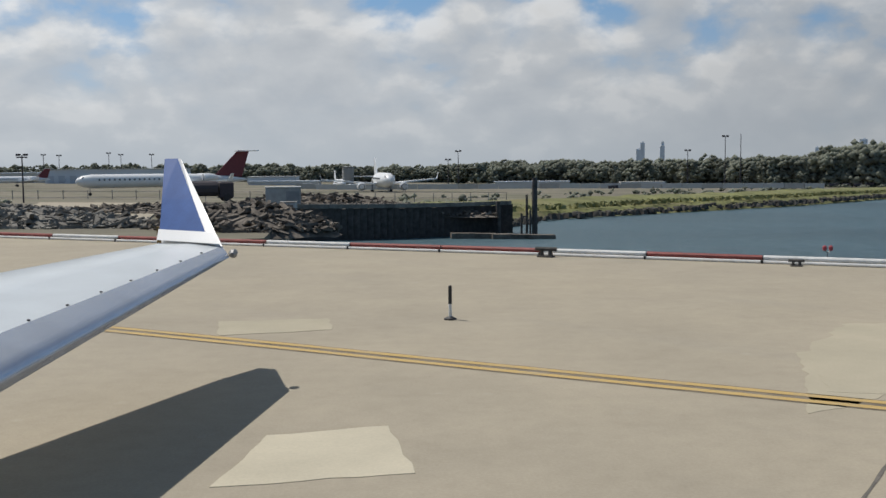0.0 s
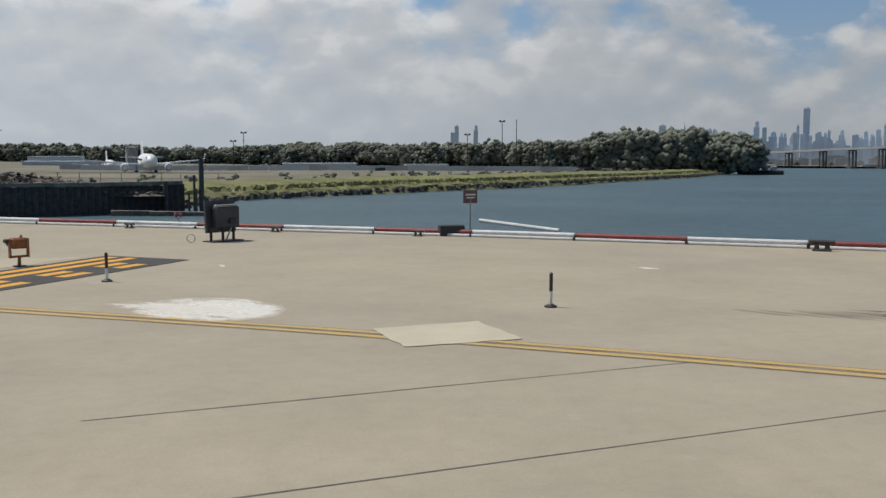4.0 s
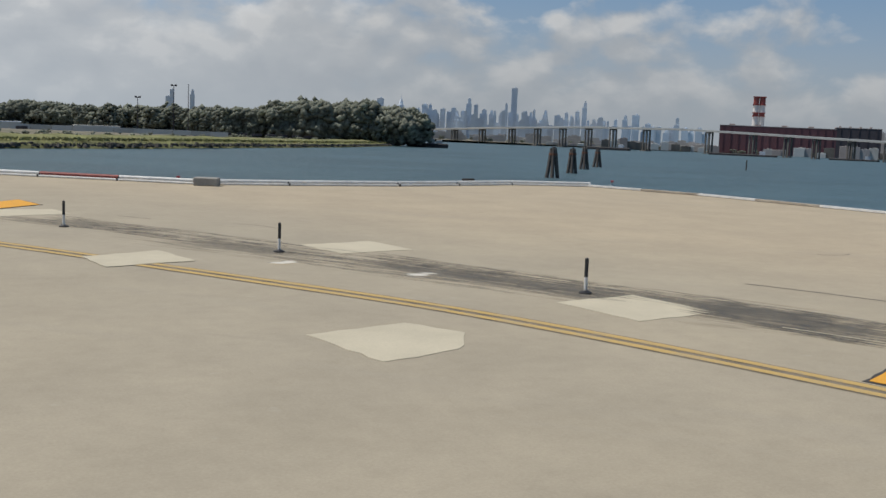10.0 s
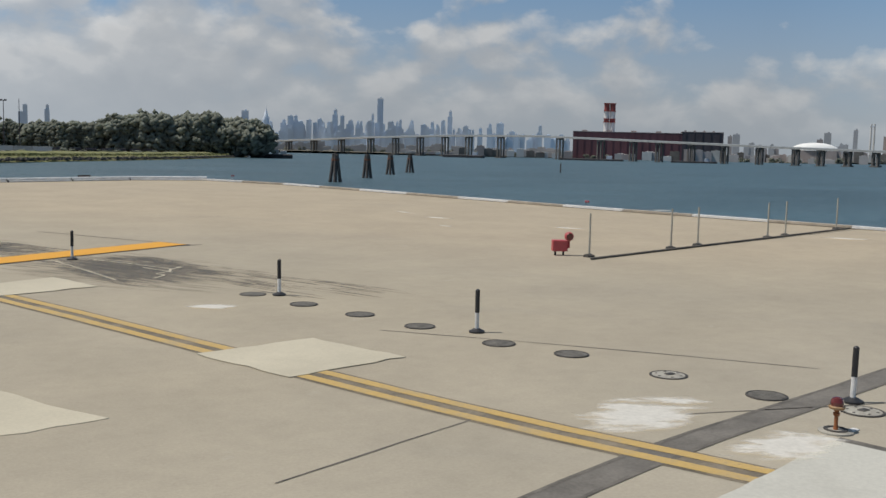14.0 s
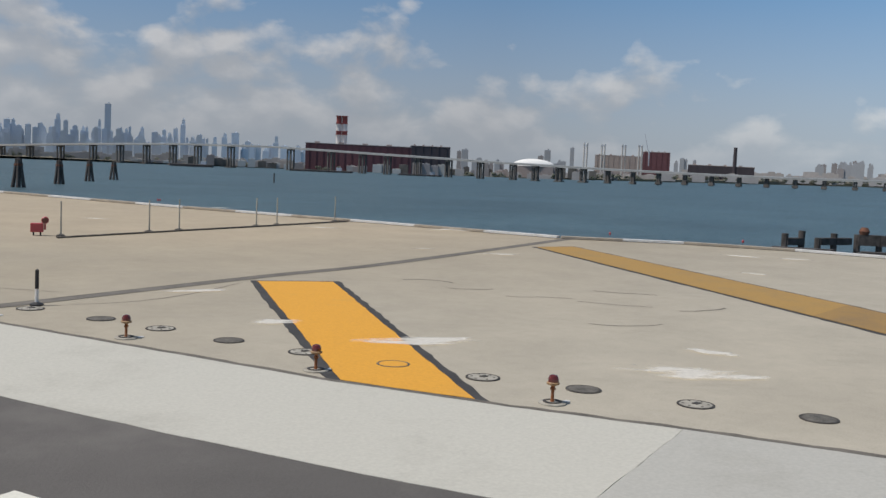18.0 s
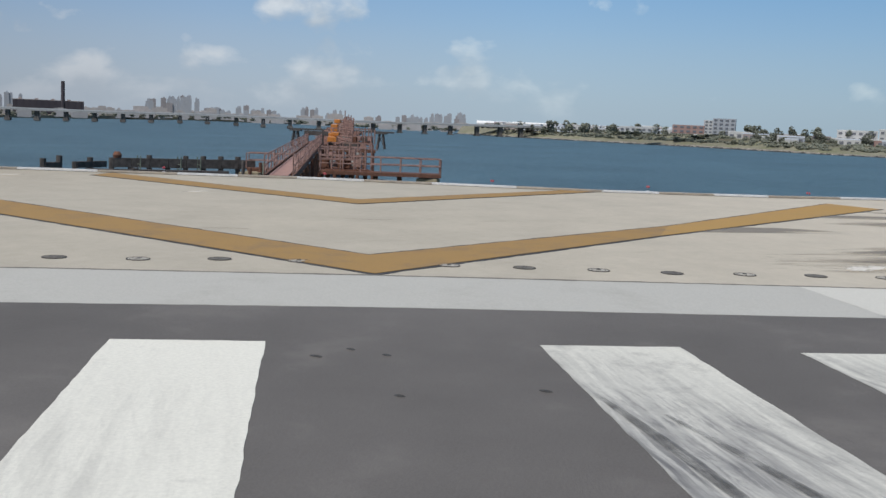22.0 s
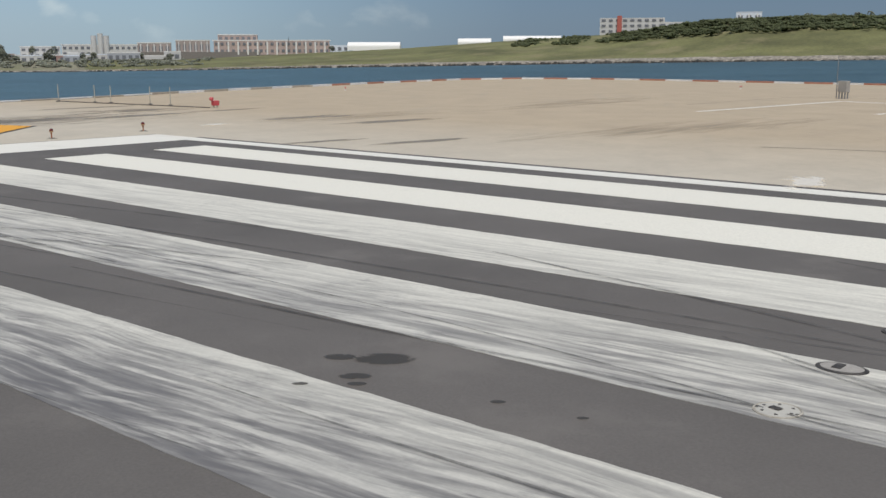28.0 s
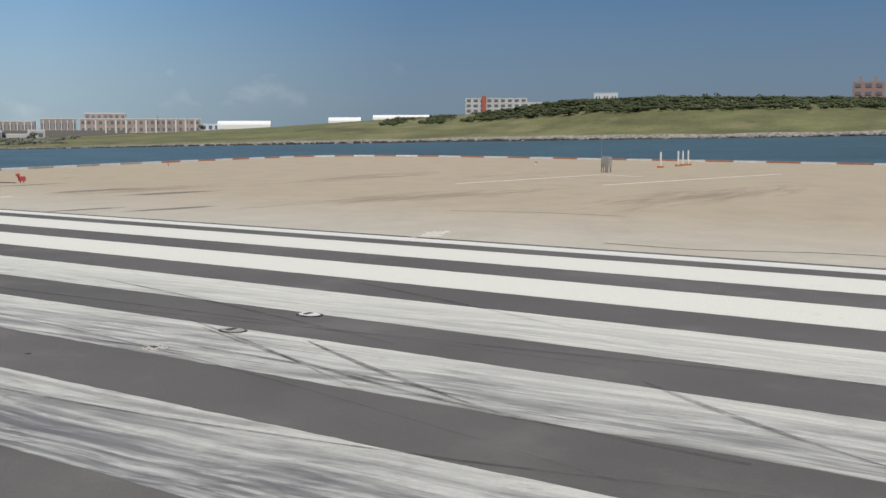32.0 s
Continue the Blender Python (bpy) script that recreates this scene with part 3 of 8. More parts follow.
TYRE_LINE = rubber_line()
rnd = random.Random(77)
for k in range(9):
    u0 = rnd.uniform(8, 30)
    v0 = rnd.uniform(4.5, 11.0)
    tyre_mark(u0, u0 + rnd.uniform(12, 26), v0, v0 + rnd.uniform(-2.6, 3.0), rnd.uniform(-0.9, 0.9), rnd.uniform(0.035, 0.075), 0.0185 + k * 0.0003)
for k, (u0, u1, v0, v1, bow, wide) in enumerate(((28.6, 33.6, 10.9, 8.9, 0.08, 0.07), (29.4, 38.2, 10.5, 8.7, -0.42, 0.09), (36.2, 39.4, 11.0, 9.2, -0.12, 0.13), (28.0, 34.4, 15.5, 13.3, 0.1, 0.07),
                                                   (24.0, 32.5, 13.0, 11.1, 0.1, 0.08), (31.4, 35.8, 10.6, 8.8, -0.1, 0.11), (30.4, 36.5, 9.5, 9.0, 0.15, 0.08))):
    tyre_mark(u0, u1, v0, v1, bow, wide, 0.0215 + k * 0.0003)
# smeared rubber along the near edges of the worn stripes, and skids that cross them at a slant
for k, (u0, u1, v0, v1, bow, wide) in enumerate(((10.6, 16.4, 5.30, 5.52, 0.06, 0.26), (15.2, 21.0, 5.38, 5.50, -0.05, 0.20), (13.5, 20.5, 8.95, 9.02, 0.05, 0.18), (8.2, 14.0, 1.98, 2.40, 0.1, 0.16), (9.0, 15.5, 2.5, 3.4, 0.15, 0.13),
                                                   (12.1, 16.2, 6.25, 7.25, 0.05, 0.10), (9.8, 13.6, 6.7, 7.25, 0.04, 0.08), (13.4, 17.5, 5.7, 6.9, -0.08, 0.10), (15.6, 19.4, 9.1, 10.4, 0.06, 0.09), (17.0, 22.5, 8.9, 10.5, 0.1, 0.11))):
    tyre_mark(u0, u1, v0, v1, bow, wide, 0.0245 + k * 0.0003)
slab("edge_joint", [rw(o - 0.13, v) for v, o, i in BAND_EDGES] + [rw(o + 0.005, v) for v, o, i in reversed(BAND_EDGES)], 0.010, TAR, runway, rough=0.03)


# ---- markings and wear on the apron ----
apron = empty("apron_markings", label="painted lines, repairs and tar joints on the concrete apron", category="markings", kind="structure")
LINE = [(-30, 32.0), (-5.85, 17.55), (0, 13.97), (4.74, 11.11), (8.84, 8.69), (14.86, 5.04), (20.83, 0.99), (26.3, -3.17), (30.65, -7.7), (35.35, -14.55), (38.29, -19.42), (40.88, -25.86), (41.97, -29.25), (43.19, -33.72), (44.48, -38.3), (45.59, -41.38)]


def ribbon(name, line, off, wide, z, mat, parent, label=""):
    """A painted strip along a line in the plan, off to its left by the given metres."""
    pts = [Vector((*p, 0)) for p in line]
    fine = []
    for i in range(len(pts) - 1):
        p0, p1, p2, p3 = pts[max(i - 1, 0)], pts[i], pts[i + 1], pts[min(i + 2, len(pts) - 1)]
        for k in range(6):
            s = k / 6
            fine.append(0.5 * ((2 * p1) + (p2 - p0) * s + (2 * p0 - 5 * p1 + 4 * p2 - p3) * s * s + (3 * p1 - p0 - 3 * p2 + p3) * s ** 3))
    fine.append(pts[-1])
    verts, faces = [], []
    rnd = random.Random(4)
    for i, p in enumerate(fine):
        way = (fine[min(i + 1, len(fine) - 1)] - fine[max(i - 1, 0)]).normalized()
        side = Vector((-way.y, way.x, 0))
        for e in (-0.5, 0.5):
            q = p + side * (off + e * wide + rnd.uniform(-0.008, 0.008))
            verts.append((q.x, q.y, z))
    for i in range(len(fine) - 1):
        faces.append((2 * i, 2 * i + 2, 2 * i + 3, 2 * i + 1))
    bm = bmesh.new()
    vs = [bm.verts.new(v) for v in verts]
    for f in faces:
        bm.faces.new([vs[k] for k in f])
    bmesh.ops.recalc_face_normals(bm, faces=bm.faces)
    for f in bm.faces:
        if f.normal.z < 0:
            f.normal_flip()
    return part(name, bm, mat, parent, label)


DARK_EDGE = material("stained_concrete", (0.22, 0.185, 0.135), 0.9, vary=0.25, scale=2.0, fine=20)
ribbon("line_border", LINE, 0.0, 0.56, 0.004, DARK_EDGE, apron, "dirty dark border of the double line")
ribbon("yellow_line", LINE, 0.15, 0.16, 0.008, YELLOW_LINE, apron, "worn double yellow taxiway edge line")
ribbon("yellow_line", LINE, -0.15, 0.16, 0.008, YELLOW_LINE, apron, "worn double yellow taxiway edge line")

# runway holding position marking: two solid and two broken yellow lines on black
H0, H1 = Vector((2.07, 5.41, 0)), Vector((10.1, 17.12, 0))
hx = (H1 - H0).normalized()
hy = Vector((hx.y, -hx.x, 0))


def hold(a, b, c, d):
    return [tuple((H0 + hx * p + hy * q).xy) for p, q in ((a, c), (b, c), (b, d), (a, d))]


hlen = (H1 - H0).length
slab("hold_ground", hold(-12, hlen + 0.25, -0.25, 2.35), 0.012, BLACKTOP, apron, 0.01, 0.01, "black painted field of the holding marking")
for q in (0.02, 0.62):
    slab("solid_line", hold(-12, hlen, q, q + 0.31), 0.016, YELLOW, apron, 0.006, label="solid yellow holding line")
for row, q in enumerate((1.18, 1.74)):
    p = -12.0
    while p < hlen - 0.8:
        slab("dash", hold(p + 0.1, p + 1.0, q, q + 0.31), 0.016, YELLOW, apron, 0.006, label="yellow dash of the holding line")
        p += 1.86
slab("pale_apron_strip", [(3.85, 10.69), (6.18, 12.36), (9.56, 17.31), (6.86, 17.05), (4.97, 14.17)], 0.004, PATCH_DULL, apron, 0.004, 0.10)

# broad yellow bars and the blast-pad chevrons, each with a black border


def bordered(name, pts, mat, label, edge=0.16, arms=()):
    c = Vector((sum(p[0] for p in pts) / len(pts), sum(p[1] for p in pts) / len(pts)))
    out = []
    n = len(pts)
    for k in range(n):
        a, b, d = (Vector(pts[(k + j) % n]) for j in (-1, 0, 1))
        n1 = Vector(((b - a).y, -(b - a).x)).normalized()
        n2 = Vector(((d - b).y, -(d - b).x)).normalized()
        area = sum(pts[j][0] * pts[(j + 1) % n][1] - pts[(j + 1) % n][0] * pts[j][1] for j in range(n))
        s = 1 if area > 0 else -1
        mid = (n1 + n2)
        mid = mid / max(0.25, mid.length_squared / 2)
        out.append(tuple(b + mid * edge * s))
    slab("bar_border", out, 0.006, BLACKTOP, apron, 0.006, 0.03)
    if not arms:
        return slab(name, pts, 0.0155, mat, apron, 0.006, 0.015, label)
    for picks, paint in arms:
        slab(name, [pts[k] for k in picks], 0.0155, paint, apron, 0.006, 0.0, label)


bordered("yellow_bar", [(28.07, -5.07), (28.79, -5.56), (33.62, -0.59), (33.17, 1.06)], YELLOW, "broad bright yellow bar on the shoulder", 0.07)
bordered("yellow_bar", [(40.58, -23.95), (40.89, -24.77), (47.17, -21.94), (46.76, -21.14)], YELLOW, "broad bright yellow bar on the shoulder", 0.07)
bordered("yellow_bar", [(48.49, -47.1), (49.08, -48.81), (55.05, -39.7), (53.65, -38.83)], YELLOW, "broad bright yellow bar beside the threshold")
bordered("yellow_bar", [(55.58, -73.22), (55.8, -75.18), (64.57, -80.67), (66.1, -79.67)], YELLOW, "broad bright yellow bar beside the threshold")
bordered("chevron", [(52.89, -60.77), (60.17, -48.39), (67.44, -36.01), (68.97, -36.44), (62.62, -48.17), (55.38, -60.2), (65.7, -67.41), (80.15, -75.6), (78.26, -77.22), (62.63, -66.87)], YELLOW_OLD, "faded yellow blast-pad chevron", 0.12, (((0, 1, 4, 5), YELLOW_OLD), ((1, 2, 3, 4), YELLOW_MID), ((0, 5, 6, 9), YELLOW_OLD), ((9, 6, 7, 8), YELLOW_MID)))
bordered("chevron", [(67.89, -57.54), (75.13, -45.02), (77.01, -45.04), (69.6, -57.21), (80.91, -64.67), (80.33, -65.64)], YELLOW_OLD, "faded yellow blast-pad chevron", 0.12)

# concrete repairs
REPAIRS = [
    ([(-2.37, 8.44), (-2.13, 10.17), (-0.87, 10.5), (-0.59, 8.79)], 1), ([(-3.85, 16.69), (-4.14, 18.27), (-2.15, 18.5), (-2, 17.14)], 0),
    ([(5.92, 2.11), (6.17, 3.38), (8.08, 3.76), (8.39, 2.3)], 1), ([(15.36, 5.18), (17.17, 5.56), (17.47, 3.88), (15.64, 3.63)], 1),
    ([(24.16, -4.02), (26.34, -3.76), (26.46, -5.65), (24.51, -5.99)], 1), ([(31.95, -2.09), (33.8, -1.94), (34.14, -3.24), (32.09, -4)], 1),
    ([(25.92, -12.85), (27.7, -12.52), (28.11, -13.49), (28.09, -14.4), (26.13, -14.03)], 1), ([(35.05, -19.64), (36.7, -19.23), (37.22, -20.11), (36.65, -21), (35.44, -21.35)], 1),
    ([(38.1, -10.49), (39.97, -10.05), (40.34, -11.66), (38.48, -12.04)], 1), ([(33.28, -11.73), (34.91, -11.04), (35.26, -12.65), (33.53, -13.15)], 1),
    ([(42.93, -34.01), (44.66, -33.78), (45.14, -35.37), (43.4, -35.7)], 1), ([(41.32, -27.07), (42.98, -26.41), (43.42, -27.86), (41.69, -28.29)], 1),
    ([(38.92, -34.59), (40.37, -34.47), (40.75, -35.62), (41.16, -36.43), (39.32, -36.61)], 1), ([(36.9, -27.41), (38.79, -27.06), (39.26, -28.88), (37.33, -29.18)], 1),
    ([(39.8, -18.32), (41.58, -18.02), (41.99, -19.76), (40.18, -20.06)], 1), ([(4.49, 11.82), (5.17, 14.17), (7.06, 16.85), (7.53, 16.65), (5.35, 11.53)], 0)]
for k, (pts, fresh) in enumerate(REPAIRS):
    slab("repair_patch", pts, 0.0065 if k not in (3, 9, 10, 11) else 0.0135, PATCH if fresh else PATCH_DULL, apron, 0.006, 0.035, "pale new concrete repair patch" if fresh else "dull older concrete repair patch", seed=k)


def blot(name, centre, length, wide, turn, z, mat, label):
    """A stain film with frayed rim, drawn out in one direction."""
    bm = bmesh.new()
    ring = [bm.verts.new((math.cos(k * math.pi / 12), math.sin(k * math.pi / 12), 0)) for k in range(24)]
    bm.faces.new(ring)
    ob = part(name, bm, mat, apron, label)
    ob.matrix_basis = Matrix.Translation((*centre, z)) @ Matrix.Rotation(turn, 4, "Z") @ Matrix.Diagonal((length / 2, wide / 2, 1, 1))
    ob.visible_shadow = False
    return ob


CHALK = stain_film("white_residue_film", (0.62, 0.60, 0.55), 0.60, 0.71, 2.6, -0.6, 2.2, 0.92)
RUBBER = stain_film("rubber_film", (0.12, 0.113, 0.10), 0.55, 0.76, 9.0, -1.0, 4.5, 0.62)
RUBBER_B = stain_film("rubber_film_north", (0.105, 0.097, 0.088), 0.58, 0.84, 5.0, -1.25, 1.6, 0.75)
RUBBER_C = stain_film("faint_grime_film", (0.16, 0.145, 0.12), 0.58, 0.88, 6.0, -1.3, 1.2, 0.45)
SPILL = stain_film("dense_white_residue_film", (0.66, 0.65, 0.61), 0.46, 0.60, 1.6, -0.6, 1.6, 0.95)
blot("white_residue", (12.84, 7.75), 3.1, 2.5, -0.95, 0.0165, SPILL, "chalky white spill on the concrete")
blot("white_residue", (12.38, 7.91), 4.2, 1.9, -0.48, 0.0172, CHALK, "chalky white spill on the concrete")
OIL = stain_film("oil_film", (0.03, 0.03, 0.03), 0.42, 0.55, 1.0, 0.0, 6.0, 0.8)
for k, (c, ln, wd, tn) in enumerate((((45.99, -38.84), 2.6, 1.2, 0.1), ((46.19, -40.31), 2.2, 1.0, 0.15), ((44.47, -30.78), 1.2, 0.6, -0.4),
                                     ((51.38, -45.74), 2.6, 1.1, -0.5), ((52.8, -49.69), 2.5, 1.1, -0.9), ((50.43, -43.11), 1.4, 0.8, -0.4), ((59.17, -76.13), 2.4, 1.2, -0.9), 
                                     ((51.5, -39.43), 1.8, 0.6, -0.3), ((57.84, -71.02), 2.2, 1.0, -0.9), ((60.8, -86.86), 2.4, 1.0, -1.0), ((27.61, 0.41), 1.3, 0.6, -0.5), ((38.78, -15.23), 1.0, 0.8, 0.2), ((36.8, -13.23), 0.8, 0.5, 0.4))):
    blot("white_residue", c, ln, wd, tn, 0.018 + 0.0004 * k, CHALK, "chalky white spill on the concrete")
for k, (c, ln, wd, tn) in enumerate((((24.37, 4.5), 7.0, 1.0, -0.45), ((30.72, -1.17), 6.5, 2.6, -0.62), ((33.92, -5.62), 7.0, 2.2, -0.8), ((36.83, -11.06), 7.5, 2.6, -0.9), ((39.58, -15.24), 8.0, 3.0, -0.98),
                                     ((42.1, -19.61), 8.0, 3.2, -1.08), ((44.48, -25.73), 8.5, 4.4, -1.3), ((40.45, -16.86), 15.0, 2.2, -0.98))):
    blot("rubber_stain", c, ln, wd, tn, 0.0028 + 0.0003 * k, RUBBER, "dark rubber and oil staining")
for k, (c, ln, wd, tn) in enumerate((((68.54, -81.85), 17.0, 10.0, -1.25), ((73.44, -87.82), 10.0, 5.0, -1.3), ((59.79, -72.77), 11.0, 4.5, -1.1), ((62.03, -94.04), 14.0, 5.0, -1.3), ((47.95, -100.48), 22, 6.0, -1.5), ((39.49, -109.82), 26, 7.0, -1.4), ((65.6, -111.3), 24, 6.0, -1.2))):
    blot("rubber_stain", c, ln, wd, tn, 0.0028 + 0.0003 * k, RUBBER_B if k < 3 else RUBBER_C, "dark rubber and oil staining")
RUBBER_E = stain_film("rubber_streak_film", (0.15, 0.14, 0.125), 0.50, 0.72, 7.0, -1.2, 1.9, 0.85)
for k, (x, y, ln, wd, tn) in enumerate(((65.6, -69.7, 7.0, 2.2, -1.2), (73.0, -74.6, 8.0, 1.6, -1.25), (71.0, -77.0, 9.0, 2.4, -1.25), (68.0, -79.4, 9.0, 3.0, -1.2), (76.6, -78.5, 6.0, 1.2, -1.3), (77.7, -86.8, 7.0, 1.4, -1.3), (69.0, -87.0, 7.0, 1.6, -1.25),
                                        (63.0, -92.3, 6.0, 2.0, -1.4), (58.3, -93.8, 7.0, 1.6, -1.45), (71.0, -92.0, 6.0, 1.2, -1.3), (51.0, -86.5, 4.0, 0.8, -1.5), (49.0, -89.0, 5.0, 0.9, -1.5), (62.0, -73.5, 6.0, 2.0, -1.15))):
    blot("rubber_stain", (x, y), ln, wd, tn, 0.0065 + 0.0003 * k, RUBBER_E, "dark streaked rubber staining")


def rubber_streaks(name, corners, count, seed, turn, label):
    """Many short tyre streaks, drawn out in one direction inside a four-sided patch."""
    rnd = random.Random(seed)
    a, b, c, d = (Vector(p) for p in corners)
    verts, faces = [], []
    for k in range(count):
        f, g = rnd.random(), rnd.betavariate(1.6, 1.6)
        p = a.lerp(b, f).lerp(d.lerp(c, f), g)
        t = turn + rnd.gauss(0, 0.05)
        ln, wd = rnd.uniform(0.3, 2.0), rnd.uniform(0.02, 0.11)
        ex, ey = Vector((math.cos(t), math.sin(t))), Vector((-math.sin(t), math.cos(t)))
        z = 0.0062 + 0.004 * k / count
        n = len(verts)
        for u, v in ((-0.5, 0), (-0.2, -0.5), (0.25, -0.4), (0.5, 0), (0.2, 0.5), (-0.25, 0.4)):
            q = p + ex * (u * ln) + ey * (v * wd * rnd.uniform(0.7, 1.2))
            verts.append((q.x, q.y, z))
        faces.append(tuple(range(n, n + 6)))
    ob = mesh_part(name, verts, faces, STREAK, apron, label)
    ob.visible_shadow = False


STREAK = rubber_line()
STREAK.name = "streaked_rubber"
rubber_streaks("rubber_streaks", ((43.3, -23.9), (45.6, -23.6), (46.2, -27.0), (43.8, -28.3)), 520, 3, -1.16, "dense dark tyre streaks beside the yellow bar")
rubber_streaks("rubber_streaks", ((41.4, -19.6), (42.6, -17.8), (44.4, -22.2), (42.4, -22.9)), 380, 4, -1.12, "dark tyre streaks before the yellow bar")
rubber_streaks("rubber_streaks", ((38.2, -13.0), (39.4, -12.2), (42.4, -17.9), (41.0, -18.8)), 320, 5, -1.05, "dark tyre streaks along the taxi line")
rubber_streaks("rubber_streaks", ((32.8, -4.9), (34.0, -4.0), (38.8, -11.4), (37.4, -12.3)), 300, 6, -0.95, "dark tyre streaks along the taxi line")
rubber_streaks("rubber_streaks", ((23.6, 4.8), (24.4, 5.2), (29.2, 1.3), (28.4, 0.6)), 170, 8, -0.62, "thin tyre streaks by the yellow bar")
rubber_streaks("rubber_streaks", ((45.4, -26.8), (46.4, -26.2), (48.0, -30.5), (46.0, -30.8)), 110, 7, -1.2, "thin tyre streaks fraying out")
# pale worn joints and a bright crack across the patch, and a tar line beside the bar
for line in ([(44.36, -24.05), (44.9, -25.1), (45.36, -26.2)], [(43.61, -24.01), (43.78, -25.7), (43.91, -27.24)], [(42.07, -21.05), (42.45, -21.8), (42.78, -22.48)], [(44.9, -25.7), (45.2, -26.6)]):
    ribbon("pale_joint", line, 0.0, 0.045, 0.0112, PATCH, apron, "pale worn joint line")
ribbon("crack", [(45.64, -25.92), (45.3, -26.2), (45.18, -26.49), (44.85, -26.7), (44.91, -26.96), (44.6, -27.28)], 0.0, 0.05, 0.0114, PATCH, apron, "pale wandering crack")
ribbon("tar_joint", [(44.7, -17.42), (45.25, -18.36), (45.77, -19.39), (46.19, -20.17), (46.76, -21.14)], 0.0, 0.06, 0.0046, TAR, apron)
ribbon("tar_joint", [(46.95, -22.15), (47.56, -21.97)], 0.0, 0.08, 0.0046, TAR, apron)

# asphalt joint bands and sawn joints
BAND = [(40.23, -41.27), (44.61, -39.98), (48.59, -39.24), (54.47, -38.15), (59.31, -37.4), (72.08, -34.18)]
ribbon("joint_band", BAND, 0.0, 0.34, 0.0045, material("band_asphalt", (0.17, 0.155, 0.135), 0.9, vary=0.2, scale=2, fine=25), apron, "worn dark asphalt joint band")
for off in (-0.17, 0.17):
    ribbon("tar_joint", BAND, off, 0.05, 0.0065, TAR, apron)
JOINTS = [[(9.64, -3.16), (22.34, -0.5)], [(11.65, 0.35), (19.64, 1.93)], [(45.8, -33.65), (47.73, -36.05), (49.41, -38.38)], [(46.28, -39.05), (50.01, -40.04), (53.25, -38.82)],
          [(41.75, -38.91), (44.67, -38.01)], [(46.14, -24.87), (43.92, -22.31), (41.77, -21.51)], [(55.5, -28.05), (70.22, -25.07)]]
for k, j in enumerate(JOINTS):
    ribbon("tar_joint", j, 0.0, 0.024 if k < 6 else 0.06, 0.0045, TAR, apron)

# short cracks and scars, and chips of old white paint
rnd = random.Random(91)
for x, y, turn in ((56.66, -41.58, -0.9), (56.81, -43.15, -1.0), (57.54, -44.48, -1.2), (56.85, -40.08, -0.8), (55.24, -46.3, -1.1), (58.27, -46.43, -1.0), (59.35, -43.65, -0.9), (70.97, -30.64, -1.3), (37.85, -5.86, -0.8), (35.28, -3.82, -0.6), (62.77, -58.21, -1.5), (64.03, -61.72, -1.4), (58.4, -55.29, -1.2), (70.08, -70.68, -1.4), (65.56, -74.36, -1.3), (29.75, 6.76, -0.5), (50.18, -13.98, -1.0)):
    at = Vector((x, y))
    line = [at]
    for k in range(5):
        turn += rnd.uniform(-0.45, 0.45)
        at = at + Vector((math.cos(turn), math.sin(turn))) * rnd.uniform(0.12, 0.4)
        line.append(at)
    ribbon("crack", [tuple(q) for q in line], 0.0, rnd.uniform(0.03, 0.07), 0.0036, TAR, apron)
for x, y, ln in ((63.01, -34.92, 0.8), (64.08, -37.22, 0.9), (56.19, -19.78, 0.6), (65.61, -27.5, 1.0), (70.18, -29.7, 1.8), (57.79, -17.11, 0.8), (57.97, -14.61, 0.8), (59.59, -21.72, 0.8), (68.81, -16.65, 1.0), (66.86, -43.97, 0.7), (72.89, -42.63, 0.9), (71.93, -41.04, 1.1), (69.39, -51.45, 0.9), (54.49, -49.07, 0.7), (13, 14.36, 0.35), (22.81, 11.93, 0.5), (34.77, -89.57, 2.0)):
    blot("paint_chip", (x, y), ln * 1.7, ln * 0.7, rnd.uniform(-1.4, -0.6), 0.022, CHALK, "worn fleck of old white paint")
for line in ([(41.09, -96.16), (38.16, -97.77), (34.95, -98.66)], [(30.11, -91.45), (27.66, -91.91), (26.04, -92.88), (24.19, -93.81), (18.0, -95.4)], [(60.21, -114.55), (62.44, -128.4), (57.05, -129.3)]):
    ribbon("tar_joint", line, 0.0, 0.09, 0.0045, TAR, apron)

# far threshold of the side apron: white corner lines
for a, b in (((55.29, -109.72), (57.32, -124.85)), ((57.32, -124.85), (53.54, -124.32)), ((48.59, -114.36), (49.39, -134.13))):
    ribbon("white_line", [a, b], 0.0, 0.35, 0.006, WHITE_NEW, apron)

# ---- iron covers ----


def cover(name, x, y, r, mat, pale, edge=None):
    ob = empty(name, Matrix.Translation((x, y, 0)), "round cast-iron cover set flush in the concrete" if not pale else "round cover with a pale ring set in the pavement", "manhole cover", "iron covers on the apron")
    ring = lathe([(r, -0.01), (r, 0.010), (r * 0.93, 0.014), (r * 0.90, 0.008)], 24)
    part("rim", ring, edge or CAST, ob)
    part("lid", lathe([(r * 0.86, -0.01), (r * 0.86, 0.010), (r * 0.4, 0.014)], 24), mat, ob)
    if pale:
        for k in range(6):
            a = k * math.pi / 3
            part("bolt", cyl(r * 0.08, r * 0.07, 0.006, Matrix.Translation((math.cos(a) * r * 0.66, math.sin(a) * r * 0.66, 0.010)), 6), CAST, ob)
        part("lens_block", box((r * 0.5, r * 0.34, 0.02), Matrix.Translation((0.02, 0, 0.014)), 0.004), CAST, ob)
    return ob


